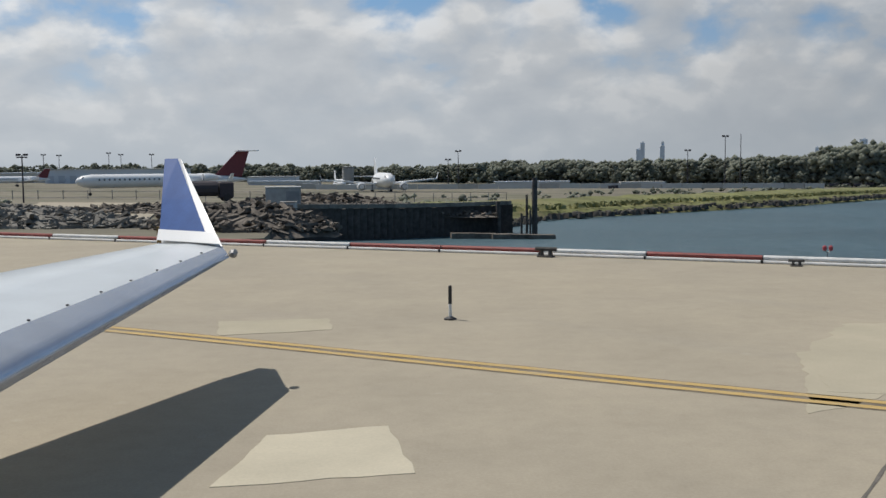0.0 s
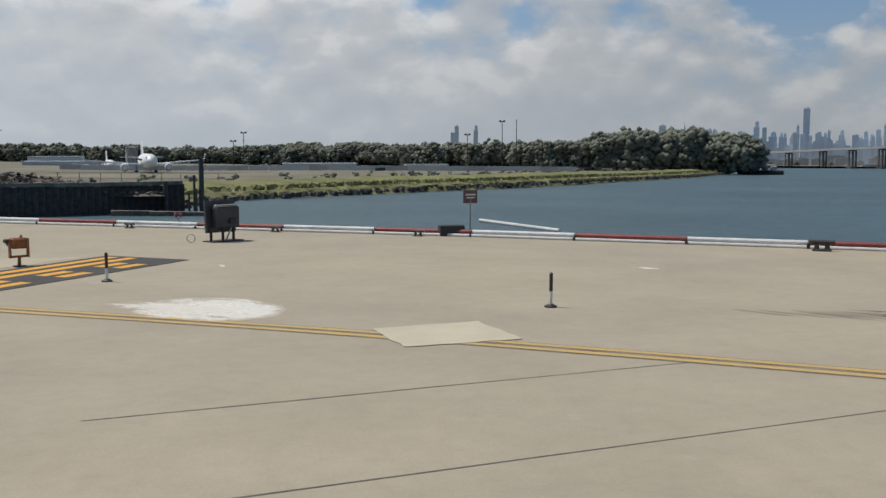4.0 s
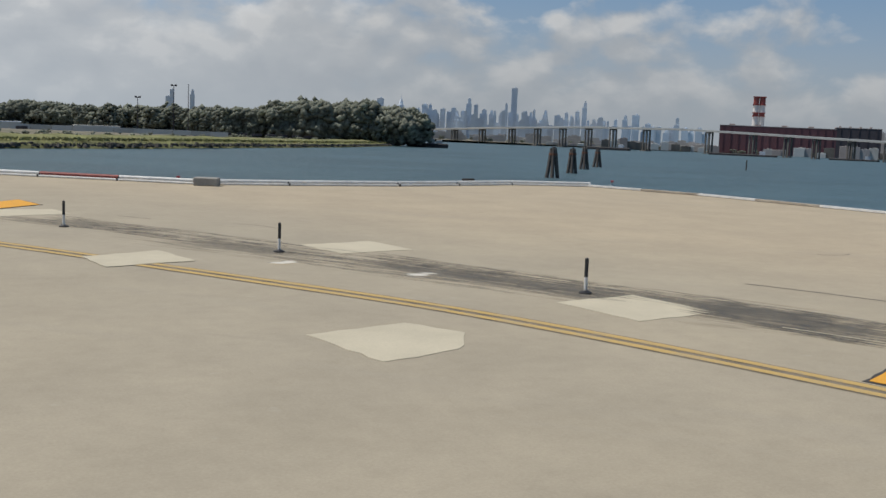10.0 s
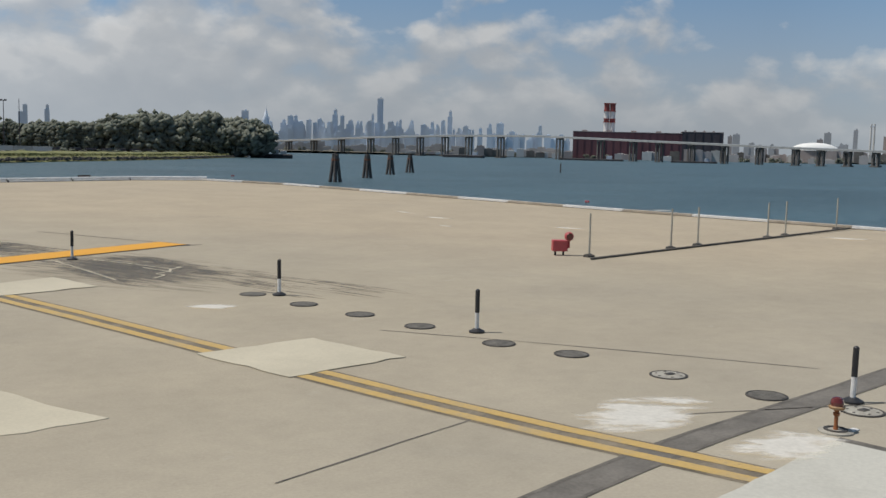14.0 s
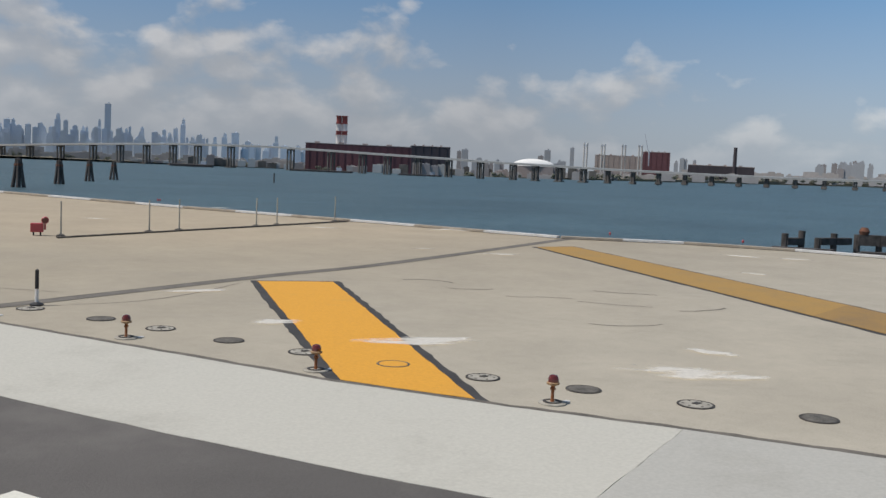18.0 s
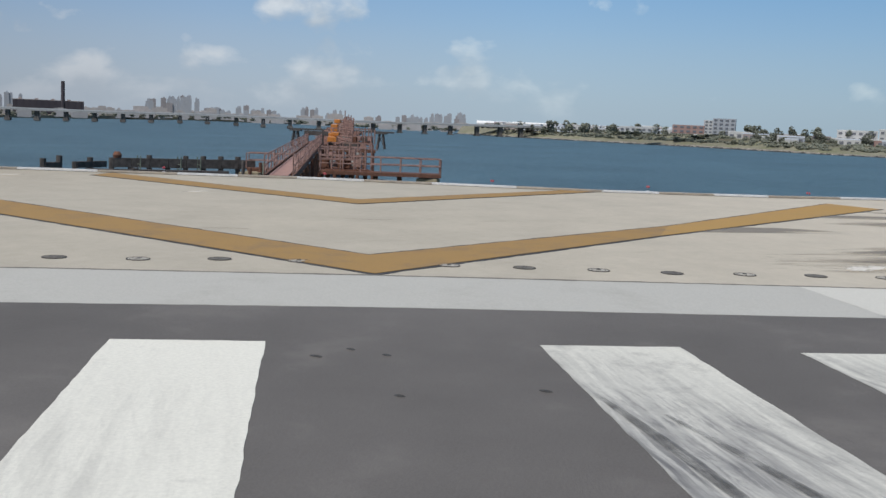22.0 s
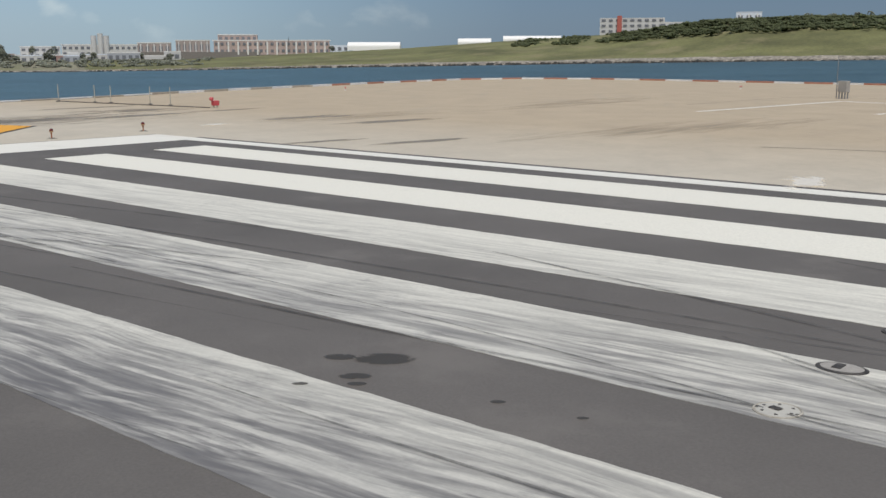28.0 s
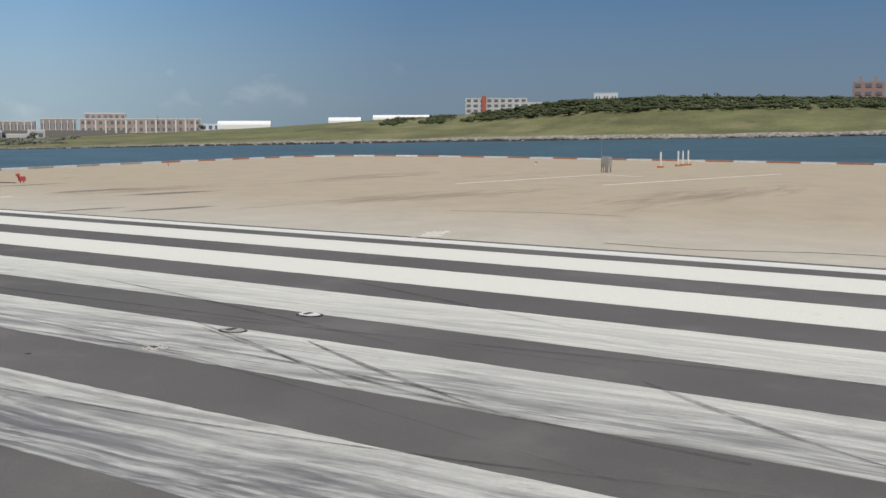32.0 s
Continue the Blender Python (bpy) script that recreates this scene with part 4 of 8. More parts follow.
LID_PALE = material("pale_lid", (0.40, 0.375, 0.32), 0.7, vary=0.2, scale=5, fine=30, stain=((0.22, 0.20, 0.17), 6.0, 0.55, 0.7))
LID_DARK = material("worn_iron_lid", (0.15, 0.138, 0.118), 0.75, 0.1, vary=0.3, scale=8, fine=50, bump=0.4)
dark_cover, pale_cover = None, None
MH = [(45.5, -29.82, 0), (45.81, -31.16, 0), (46.16, -32.41, 0), (46.46, -33.67, 0), (46.74, -35.23, 0), (47.17, -36.23, 0), (47.43, -37.7, 1), (47.66, -38.96, 0), (48.02, -39.91, 1), (48.45, -41.43, 0), (48.73, -42.71, 1), (48.99, -44.11, 0), (49.32, -45.43, 1), (49.74, -46.8, 2),
      (50.12, -48.08, 1), (50.63, -49.32, 0), (51.07, -50.66, 1), (51.63, -51.96, 0), (52.01, -53.38, 1), (52.61, -54.72, 0), (53.01, -56.19, 1), (53.62, -57.58, 0), (53.99, -59.05, 1),
      (54.56, -61.96, 1), (54.84, -63.45, 0), (55.1, -64.93, 1), (55.3, -66.4, 0), (55.7, -67.9, 1), (56.1, -69.4, 0), (56.4, -70.9, 1)]
for x, y, pale in MH:
    if pale == 2:
        cover("manhole_cover", x, y, 0.23, YELLOW, False, LID_DARK).location.z = 0.010
    elif pale and pale_cover is None:
        pale_cover = cover("manhole_cover", x, y, 0.23, LID_PALE, True)
    elif not pale and dark_cover is None:
        dark_cover = cover("manhole_cover", x, y, 0.23, LID_DARK, False)
    else:
        copy_thing(pale_cover if pale else dark_cover, Matrix.Translation((x, y, 0.003 if x > 30 else 0.014 if x > 20 else 0.0)))

# ---- marker posts ----


def marker_post(x, y):
    ob = empty("marker_post", Matrix.Translation((x, y, 0)), "thin black and white marker post on a round rubber base", "marker post", "edge marker posts")
    part("base", lathe([(0.115, 0), (0.115, 0.025), (0.07, 0.045), (0.045, 0.06)], 14), BLACK, ob, "black rubber base")
    part("sleeve", cyl(0.030, 0.030, 0.24, Matrix.Translation((0, 0, 0.055))), WHITE, ob, "white reflective sleeve")
    bm = cyl(0.033, 0.033, 0.32, Matrix.Translation((0, 0, 0.29)))
    add_cyl(bm, 0.033, 0.012, 0.02, Matrix.Translation((0, 0, 0.61)))
    part("shaft", bm, BLACK, ob, "black upper shaft")
    return ob


post = marker_post(0.08, 18.18)
for x, y in ((10.62, 12.05), (18.83, 6.81), (27.21, 0.93), (33.59, -6.42), (37.26, -11.6), (40.83, -17.67), (43.98, -23.85), (45.86, -30.11), (46.95, -34.42), (48.28, -39.61)):
    copy_thing(post, Matrix.Translation((x, y, 0)) @ Matrix.Rotation(radians(random.uniform(-2.5, 2.5)), 4, "X"))

# ---- elevated edge lights ----
LENS_RED = material("red_glass", (0.13, 0.022, 0.02), 0.15, vary=0.05, bump=0, coat=0.5)


def edge_light(x, y):
    ob = empty("runway_edge_light", Matrix.Translation((x, y, 0)), "elevated runway light with dark red dome on a thin orange stem", "runway light", "threshold lights")
    part("base_plate", lathe([(0.17, 0), (0.17, 0.016), (0.12, 0.024), (0.03, 0.026)], 18), LID_PALE, ob, "pale round base plate")
    part("base_ring", lathe([(0.115, 0.0245), (0.115, 0.034), (0.08, 0.034), (0.08, 0.0245)], 18), CAST, ob, "dark bolt ring")
    part("stem", lathe([(0.026, 0.026), (0.02, 0.06), (0.02, 0.16), (0.034, 0.175), (0.034, 0.19), (0.02, 0.20), (0.03, 0.225)], 10), STEM, ob, "thin orange stem")
    part("collar", lathe([(0.045, 0.225), (0.075, 0.235), (0.08, 0.255), (0.066, 0.265)], 14), COLLAR, ob, "tan collar")
    part("lens", lathe([(0.062, 0.265), (0.066, 0.30), (0.05, 0.34), (0.015, 0.352)], 14), LENS_RED, ob, "dark red glass dome")
    part("tag", box((0.10, 0.07, 0.012), Matrix.Translation((0.20, -0.06, 0.008))), WHITE, ob, "small white tag")
    return ob


STEM = material("dull_orange_enamel", (0.30, 0.10, 0.03), 0.6, vary=0.2)
COLLAR = material("tan_collar", (0.36, 0.22, 0.11), 0.6, vary=0.15)
light = edge_light(47.1, -40.24)
for x, y in ((47.88, -43.12), (48.64, -46.46), (49.69, -49.51), (55.95, -72.51), (56.99, -76.07), (57.63, -79.56), (59.1, -83.29)):
    copy_thing(light, Matrix.Translation((x, y, 0)))


def stub_light(x, y):
    ob = empty("taxiway_light", Matrix.Translation((x, y, 0)), "short black taxiway light on an orange disc", "taxiway light")
    part("disc", lathe([(0.17, 0), (0.17, 0.012), (0.05, 0.02)], 16), ORANGE, ob, "orange base disc")
    part("stem", cyl(0.028, 0.022, 0.16, Matrix.Translation((0, 0, 0.015))), ORANGE, ob)
    part("head", lathe([(0.045, 0.17), (0.06, 0.19), (0.06, 0.30), (0.035, 0.34), (0.01, 0.345)], 12), BLACK, ob, "black lamp head")


stub_light(27.9, -2.5)

# inset runway lights and a marked cover on the runway
for x, y, a, pale in ((26.5, -79.62, 0.2, True), (26.18, -78.03, 0.25, False)):
    ob = empty("inset_light", Matrix.Translation((x, y, 0.006)) @ Matrix.Rotation(a, 4, "Z"), "flat inset runway light in a metal frame", "runway light", "inset runway lights")
    part("frame", lathe([(0.24, 0), (0.24, 0.012), (0.21, 0.018)], 20, Matrix.Diagonal((1.0, 0.75, 1, 1))), CAST, ob)
    part("lid", lathe([(0.20, 0.004), (0.20, 0.020), (0.05, 0.024)], 20, Matrix.Diagonal((1.0, 0.72, 1, 1))), WHITE if pale else CONC, ob)
    part("window", box((0.09, 0.16, 0.014), Matrix.Translation((0.03, 0, 0.024)), 0.004), CAST, ob)
cover("manhole_cover", 25.82, -76.61, 0.20, WHITE_BAR, True, LID_PALE).location.z = 0.008
for x, y in ((2.81, 7.3), (4.54, 9.82)):
    cover("manhole_cover", x, y, 0.16, LID_PALE, True)
ribbon("crack", [(1.66, 5.6), (2.82, 7.32), (3.86, 8.87), (4.6, 10), (6.19, 12.46), (8.3, 15.65)], 0.0, 0.035, 0.0046, TAR, apron)
# oil drips on the runway
for k, (x, y, r) in enumerate(((28.9, -74.8, 0.20), (29.2, -74.5, 0.11), (28.6, -74.3, 0.10), (28.7, -73.8, 0.05), (28.4, -74.2, 0.06), (27.3, -74.9, 0.045), (26.6, -75.2, 0.035), (46.58, -61.59, 0.05), (46.08, -61.27, 0.07), (46.39, -62.07, 0.05), (44.6, -62.5, 0.05), (45.2, -64.0, 0.06))):
    blot("oil_spot", (x, y), r * 3.2, r * 2.0, 0.9, 0.016 + 0.0004 * k, OIL, "small dark oil spot")

# ---- red and white barrier along the water ----


def barrier():
    """A low beam of alternating red and white lengths on short brackets, along the quay edge."""
    line = [Vector((*p, 0)) for p in EDGE[1:10]]
    lengths, first = [], line[0]
    pts = []
    for a, b in zip(line, line[1:]):
        n = max(1, round((b - a).length / 3.4))
        pts += [a.lerp(b, k / n) for k in range(n)]
    pts.append(line[-1])
    whole = empty("quay_barrier", None, "low red and white pipe barrier along the quay edge", "barrier")
    for k, (a, b) in enumerate(zip(pts, pts[1:])):
        way = (b - a).normalized()
        bm = bmesh.new()
        add_bar(bm, a + Vector((0, 0, 0.14)) + way * 0.02, b + Vector((0, 0, 0.14)) - way * 0.02, 0.075, 10)
        red = a.x < 40 and (k % 3 != 1 if k < 9 else k % 2 == 0)
        seg = part("rail_length", bm, RED if red else WHITE, whole, "red painted rail length" if red else "white painted rail length")
        bm = bmesh.new()
        add_box(bm, (0.09, 0.14, 0.16), Matrix.Translation(a + Vector((0, 0, 0.07))))
        part("bracket", bm, BLACK, whole)
        bm = bmesh.new()
        side = Vector((way.y, -way.x, 0))
        add_bar(bm, a + side * 0.20 + way * 0.03 + Vector((0, 0, 0.045)), b + side * 0.20 - way * 0.03 + Vector((0, 0, 0.045)), 0.045, 8)
        part("lower_pipe", bm, WHITE, whole, "slim white pipe")
        bm = bmesh.new()
        add_box(bm, (0.05, 0.13, 0.10), Matrix.Translation(a + side * 0.20 + Vector((0, 0, 0.05))))
        part("pipe_clamp", bm, BLACK, whole)
    return whole


barrier()


def kerb_run():
    """The flush painted kerb that closes the apron past the corner."""
    line = [Vector((*p, 0)) for p in EDGE[9:36]]
    whole = empty("painted_kerb", None, "low kerb in weathered white and red paint along the water", "kerb", kind="structure")
    k = 0
    for a, b in zip(line, line[1:]):
        n = max(1, round((b - a).length / 3.05))
        for j in range(n):
            p, q = a.lerp(b, j / n), a.lerp(b, (j + 1) / n)
            way = (q - p).normalized()
            side = Vector((-way.y, way.x, 0))
            bm = bmesh.new()
            inn = -0.22
            add_beam(bm, p - side * 0.2 + Vector((0, 0, 0.06)), q - side * 0.2 - way * 0.02 + Vector((0, 0, 0.06)), 0.30, 0.08 if p.y > -95 else 0.20)
            part("kerb_stone", bm, WHITE if k % 2 == 0 else (KERB_RED if p.y < -112 else KERB_FADED), whole)
            k += 1


KERB_RED = material("faded_red_paint", (0.43, 0.20, 0.135), 0.8, vary=0.15, scale=2)
KERB_FADED = material("rubbed_red_paint", (0.43, 0.375, 0.31), 0.85, vary=0.2, scale=2, stain=((0.4, 0.34, 0.26), 3.0, 0.5, 0.7))
kerb_run()

# ---- mooring cleats on the quay ----


def cleat(x, y, turn):
    ob = empty("mooring_cleat", Matrix.Translation((x, y, 0)) @ Matrix.Rotation(turn, 4, "Z"), "rusty black cast-iron mooring cleat", "mooring cleat", "cleats on the quay")
    part("foot", box((0.50, 0.26, 0.05), Matrix.Translation((0, 0, 0.025)), 0.01), CAST, ob)
    for sx in (-0.14, 0.14):
        part("neck", cyl(0.075, 0.055, 0.17, Matrix.Translation((sx, 0, 0.05)), 10), CAST, ob)
    bm = bmesh.new()
    add_bar(bm, (-0.34, 0, 0.25), (0.34, 0, 0.25), 0.06, 10)
    part("horn", bm, CAST, ob)
    return ob


c0 = cleat(3.43, 30.6, -0.5)
for x, y, a in ((29.19, 14.92, -0.5), (14.68, 24.28, -0.5), (9.73, 26.96, -0.5), (19.1, 21.75, -0.5), (53.08, 9.72, 0.2)):
    copy_thing(c0, Matrix.Translation((x, y, 0)) @ Matrix.Rotation(a, 4, "Z") @ Matrix.Scale(0.62 if 5 < x < 20 else 1.0, 4))
ob = empty("kerb_block", Matrix.Translation((40.53, 7.85, 0)) @ Matrix.Rotation(-0.45, 4, "Z"), "grey concrete block at the end of the barrier", "concrete block")
part("block", box((0.95, 0.6, 0.32), Matrix.Translation((0, 0, 0.16)), 0.03), CONC, ob)

# ---- obstruction lights ----
RED_BRIGHT = material("bright_red_enamel", (0.50, 0.075, 0.085), 0.4, vary=0.1)


def red_pair(x, y, z=0.0):
    ob = empty("obstruction_light", Matrix.Translation((x, y, z)), "pair of small red obstruction lights on a forked stand", "obstruction light", "red lights along the water")
    part("foot", box((0.30, 0.20, 0.10), Matrix.Translation((0, 0, 0.05)), 0.01), WHITE, ob)
    bm = bmesh.new()
    add_bar(bm, (0, 0, 0.1), (0, 0, 0.28), 0.022)
    for s in (-1, 1):
        add_bar(bm, (0, 0, 0.28), (0.13 * s, 0, 0.38), 0.018)
    part("fork", bm, STEEL, ob)
    for s in (-1, 1):
        part("lamp", lathe([(0.05, 0.37), (0.085, 0.40), (0.085, 0.52), (0.05, 0.58), (0.02, 0.59)], 12, Matrix.Translation((0.13 * s, 0, 0))), RED_BRIGHT, ob, "red glass lamp")
    return ob


pair = red_pair(11.31, 28.78)
pair.scale = (0.7, 0.7, 0.7)
for x, y in ((39.79, 9.51), (61.66, 10.39), (67.24, -13.95), (73.57, -34.94), (75.98, -39.23), (79.09, -46.51), (80.63, -53.51), (81.38, -61.1), (82.81, -68.21), (83.89, -75.64), (91.89, -111.2), (74.49, -137.08)):
    copy_thing(pair, Matrix.Translation((x, y, 0.0)) @ Matrix.Rotation(random.uniform(-0.5, 0.9), 4, "Z") @ Matrix.Scale(0.66, 4))

# ---- signs and equipment on the apron ----
SIGN_BACK = material("dark_sign_panel", (0.055, 0.055, 0.06), 0.45, 0.2, vary=0.15)
m_sign = Matrix.Translation((12.93, 21.23, 0)) @ Matrix.Rotation(radians(38), 4, "Z")
ob = empty("taxiway_sign", m_sign, "dark back of a taxiway sign on four short legs", "airfield sign")
part("panel", box((1.10, 0.10, 0.98), Matrix.Translation((0, 0.05, 0.76)) @ Matrix.Rotation(radians(-4), 4, "X"), 0.015), SIGN_BACK, ob)
part("housing", box((0.86, 0.26, 0.62), Matrix.Translation((0.08, -0.14, 0.74)), 0.03), SIGN_BACK, ob)
part("hood", box((0.80, 0.14, 0.07), Matrix.Translation((0.06, -0.16, 1.08)) @ Matrix.Rotation(radians(8), 4, "X"), 0.01), STEEL, ob, "dull metal hood")
part("cable_box", box((0.22, 0.10, 0.14), Matrix.Translation((0.2, -0.31, 0.62)), 0.01), BLACK, ob)
for sx in (-0.42, 0.02, 0.42):
    part("leg", cyl(0.045, 0.045, 0.40, Matrix.Translation((sx, -0.06, 0.02)), 10), BLACK, ob)
part("brace", box((0.035, 0.03, 0.46), Matrix.Translation((0.22, -0.1, 0.24)) @ Matrix.Rotation(radians(28), 4, "Y")), STEEL, ob)
part("base_plate", box((1.15, 0.55, 0.03), Matrix.Translation((0.05, -0.05, 0.015))), CAST, ob)
ob = empty("cable_ring", Matrix.Translation((12.05, 20.82, 0.14)) @ Matrix.Rotation(radians(80), 4, "X"), "thin pale cable loop beside the sign", "cable")
bm = bmesh.new()
for k in range(14):
    a, b = 2 * math.pi * k / 14, 2 * math.pi * (k + 1) / 14
    add_bar(bm, (0.12 * math.cos(a), 0.12 * math.sin(a), 0), (0.12 * math.cos(b), 0.12 * math.sin(b), 0), 0.012, 5)
part("loop", bm, STEEL, ob)

m_sign = Matrix.Translation((-8.41, 34.22, 0)) @ Matrix.Rotation(radians(-28), 4, "Z")
ob = empty("taxiway_sign", m_sign, "weathered ochre back of an airfield sign on short legs", "airfield sign")
OCHRE = material("ochre_panel", (0.26, 0.16, 0.045), 0.6, vary=0.2, stain=((0.16, 0.10, 0.05), 3.0, 0.55, 0.6))
part("panel", box((1.75, 0.2, 0.62), Matrix.Translation((0, 0, 0.52)), 0.02), OCHRE, ob)
for sx in (-0.8, -0.3, 0.3, 0.8):
    part("rib", box((0.03, 0.24, 0.62), Matrix.Translation((sx, 0, 0.52))), OCHRE, ob)
for sx in (-0.7, -0.23, 0.23, 0.7):
    part("leg", box((0.06, 0.08, 0.22), Matrix.Translation((sx, 0, 0.11))), BLACK, ob)

ob = empty("sign_post", Matrix.Translation((20.82, 21.77, 0)), "small brown notice on a steel post behind the barrier", "notice")
part("pole", cyl(0.025, 0.025, 1.25), STEEL, ob)
part("board", box((0.50, 0.03, 0.42), Matrix.Translation((0, 0, 1.25)) @ Matrix.Rotation(radians(12), 4, "Z"), 0.005), material("brown_board", (0.16, 0.085, 0.07), 0.6, vary=0.2), ob)
part("writing", box((0.36, 0.008, 0.05), Matrix.Translation((0.004, -0.02, 1.32)) @ Matrix.Rotation(radians(12), 4, "Z")), WHITE, ob, "illegible pale writing as bars")
part("writing", box((0.28, 0.008, 0.04), Matrix.Translation((0.004, -0.02, 1.22)) @ Matrix.Rotation(radians(12), 4, "Z")), WHITE, ob, "illegible pale writing as bars")
ob = empty("mooring_boom", None, "long white boom lying over the quay edge", "boom")
bm = bmesh.new()
add_bar(bm, (21.4, 22.9, 0.40), (23.4, 20.45, 0.22), 0.06, 8)
part("pole", bm, WHITE, ob)
part("stand", box((0.8, 0.45, 0.34), Matrix.Translation((20.2, 21.8, 0.17)), 0.02), BLACK, ob)

# runway guard light unit
GUARD = material("rusty_orange_enamel", (0.33, 0.135, 0.045), 0.6, vary=0.25, scale=6, stain=((0.14, 0.07, 0.04), 9.0, 0.52, 0.7))
ob = empty("guard_light", Matrix.Translation((8.24, 15.4, 0)) @ Matrix.Rotation(radians(35), 4, "Z"), "orange runway guard light unit on a pedestal", "guard light")
part("pedestal", cyl(0.045, 0.035, 0.26), GUARD, ob)
part("base_plate", lathe([(0.16, 0), (0.16, 0.02), (0.05, 0.03)], 14), CAST, ob)
for sx in (-0.22, 0.22):
    part("side_frame", box((0.04, 0.10, 0.46), Matrix.Translation((sx, 0, 0.44)), 0.006), GUARD, ob)
part("cross_bar", box((0.46, 0.10, 0.05), Matrix.Translation((0, 0, 0.24)), 0.006), GUARD, ob)
part("housing", box((0.40, 0.22, 0.26), Matrix.Translation((0, 0, 0.56)), 0.04), GUARD, ob, "rusty orange lamp housing")
for sx in (-0.11, 0.11):
    part("visor", lathe([(0.085, 0), (0.105, 0.14), (0.095, 0.14), (0.07, 0.01)], 12, Matrix.Translation((sx, 0.10, 0.56)) @ Matrix.Rotation(radians(-90), 4, "X")), BLACK, ob, "black lamp visor")
part("hood", box((0.12, 0.16, 0.09), Matrix.Translation((-0.27, 0.05, 0.62)), 0.02), BLACK, ob)
part("eye_bolt", lathe([(0.03, 0), (0.035, 0.03), (0.015, 0.07)], 8, Matrix.Translation((0.06, 0, 0.69))), STEEL, ob)


def red_unit(x, y, turn):
    ob = empty("approach_light_unit", Matrix.Translation((x, y, 0)) @ Matrix.Rotation(turn, 4, "Z"), "red equipment box with a round lamp on two legs", "light unit", "red light units")
    part("cabinet", box((0.52, 0.34, 0.38), Matrix.Translation((0, 0, 0.34)), 0.02), RED_BRIGHT, ob, "red painted cabinet")
    for sx in (-0.14, 0.14):
        part("leg", cyl(0.035, 0.035, 0.16, Matrix.Translation((sx, 0, 0))), BLACK, ob)
    part("lamp_stem", cyl(0.04, 0.04, 0.35, Matrix.Translation((0.32, 0, 0.25))), RED_BRIGHT, ob)
    part("lamp_hood", lathe([(0.10, 0), (0.155, 0.06), (0.155, 0.20), (0.09, 0.26)], 14, Matrix.Translation((0.32, 0.1, 0.66)) @ Matrix.Rotation(radians(90), 4, "X")), RED_BRIGHT, ob, "round red lamp")
    part("lens", cyl(0.12, 0.12, 0.03, Matrix.Translation((0.32, -0.15, 0.66)) @ Matrix.Rotation(radians(90), 4, "X")), LENS_RED, ob)
    return ob


u0 = red_unit(54.51, -27.27, radians(-30))
u0.scale = (0.7, 0.7, 0.7)
copy_thing(u0, Matrix.Translation((73.88, -92.58, 0)) @ Matrix.Rotation(radians(100), 4, "Z"))


def white_post(x, y):
    ob = empty("rod_post", Matrix.Translation((x, y, 0)), "thin pale rod standing on a small foot", "post", "row of rods on the apron")
    part("rod", cyl(0.028, 0.022, 1.05), material("weathered_rod", (0.42, 0.40, 0.34), 0.7, vary=0.15), ob)
    part("foot", lathe([(0.14, 0), (0.13, 0.05), (0.05, 0.08)], 10), CAST, ob)
    return ob


p0 = white_post(54.95, -27.85)
for x, y in ((58.27, -27.3), (59.6, -27.0), (63.4, -26.25), (64.6, -25.95), (68.3, -25.1), (86.4, -87.8), (83.5, -89.1), (82.25, -89.65), (78.9, -90.8), (77.1, -91.3)):
    copy_thing(p0, Matrix.Translation((x, y, 0)))
for a, b in (((54.58, -28.33), (69.05, -25.1)), ((86.17, -87.92), (73.43, -92.05))):
    bm = bmesh.new()
    add_bar(bm, (*a, 0.03), (*b, 0.03), 0.028, 6)
    tagged(part("ground_cable", bm, TAR), "dark cable conduit lying on the concrete", "cable")

# small stand with posts by the far kerb
ob = empty("wind_stand", Matrix.Translation((59.88, -128, 0)), "grey equipment stand with a thin mast", "equipment stand")
part("mast", cyl(0.03, 0.02, 2.6), STEEL, ob)
part("cabinet", box((0.6, 0.4, 0.7), Matrix.Translation((-0.5, 0, 0.75)), 0.02), CONC, ob)
for sx, sy in ((-0.7, -0.15), (-0.3, -0.15), (-0.7, 0.15), (-0.3, 0.15)):
    part("leg", box((0.06, 0.06, 0.42), Matrix.Translation((sx, sy, 0.21))), STEEL, ob)
w0 = None
for x, y in ((62.29, -138.33), (63.44, -142.33), (63.91, -143.67), (64.29, -144.99)):
    if w0 is None:
        w0 = empty("kerb_post", Matrix.Translation((x, y, 0)), "white post with orange foot by the kerb", "post", "white posts by the kerb")
        part("rod", cyl(0.07, 0.07, 1.25), WHITE, w0)
        part("foot", box((0.4, 0.4, 0.14), Matrix.Translation((0, 0, 0.07)), 0.02), ORANGE, w0)
    else:
        copy_thing(w0, Matrix.Translation((x, y, 0)))

# ---- aircraft wing beside the start of the walk ----
ALU = material("painted_wing_skin", (0.56, 0.60, 0.63), 0.32, vary=0.05, scale=1.2, fine=60, bump=0.03, stain=((0.45, 0.48, 0.50), 2.2, 0.62, 0.4))
BARE = material("polished_leading_edge", (0.55, 0.60, 0.70), 0.22, 0.75, vary=0.05, bump=0.02)
BLUE = material("blue_winglet_paint", (0.045, 0.115, 0.34), 0.35, vary=0.10, scale=3, bump=0.03)
WHITE_GLOSS = material("white_winglet_paint", (0.80, 0.80, 0.80), 0.25, vary=0.03, bump=0.02)


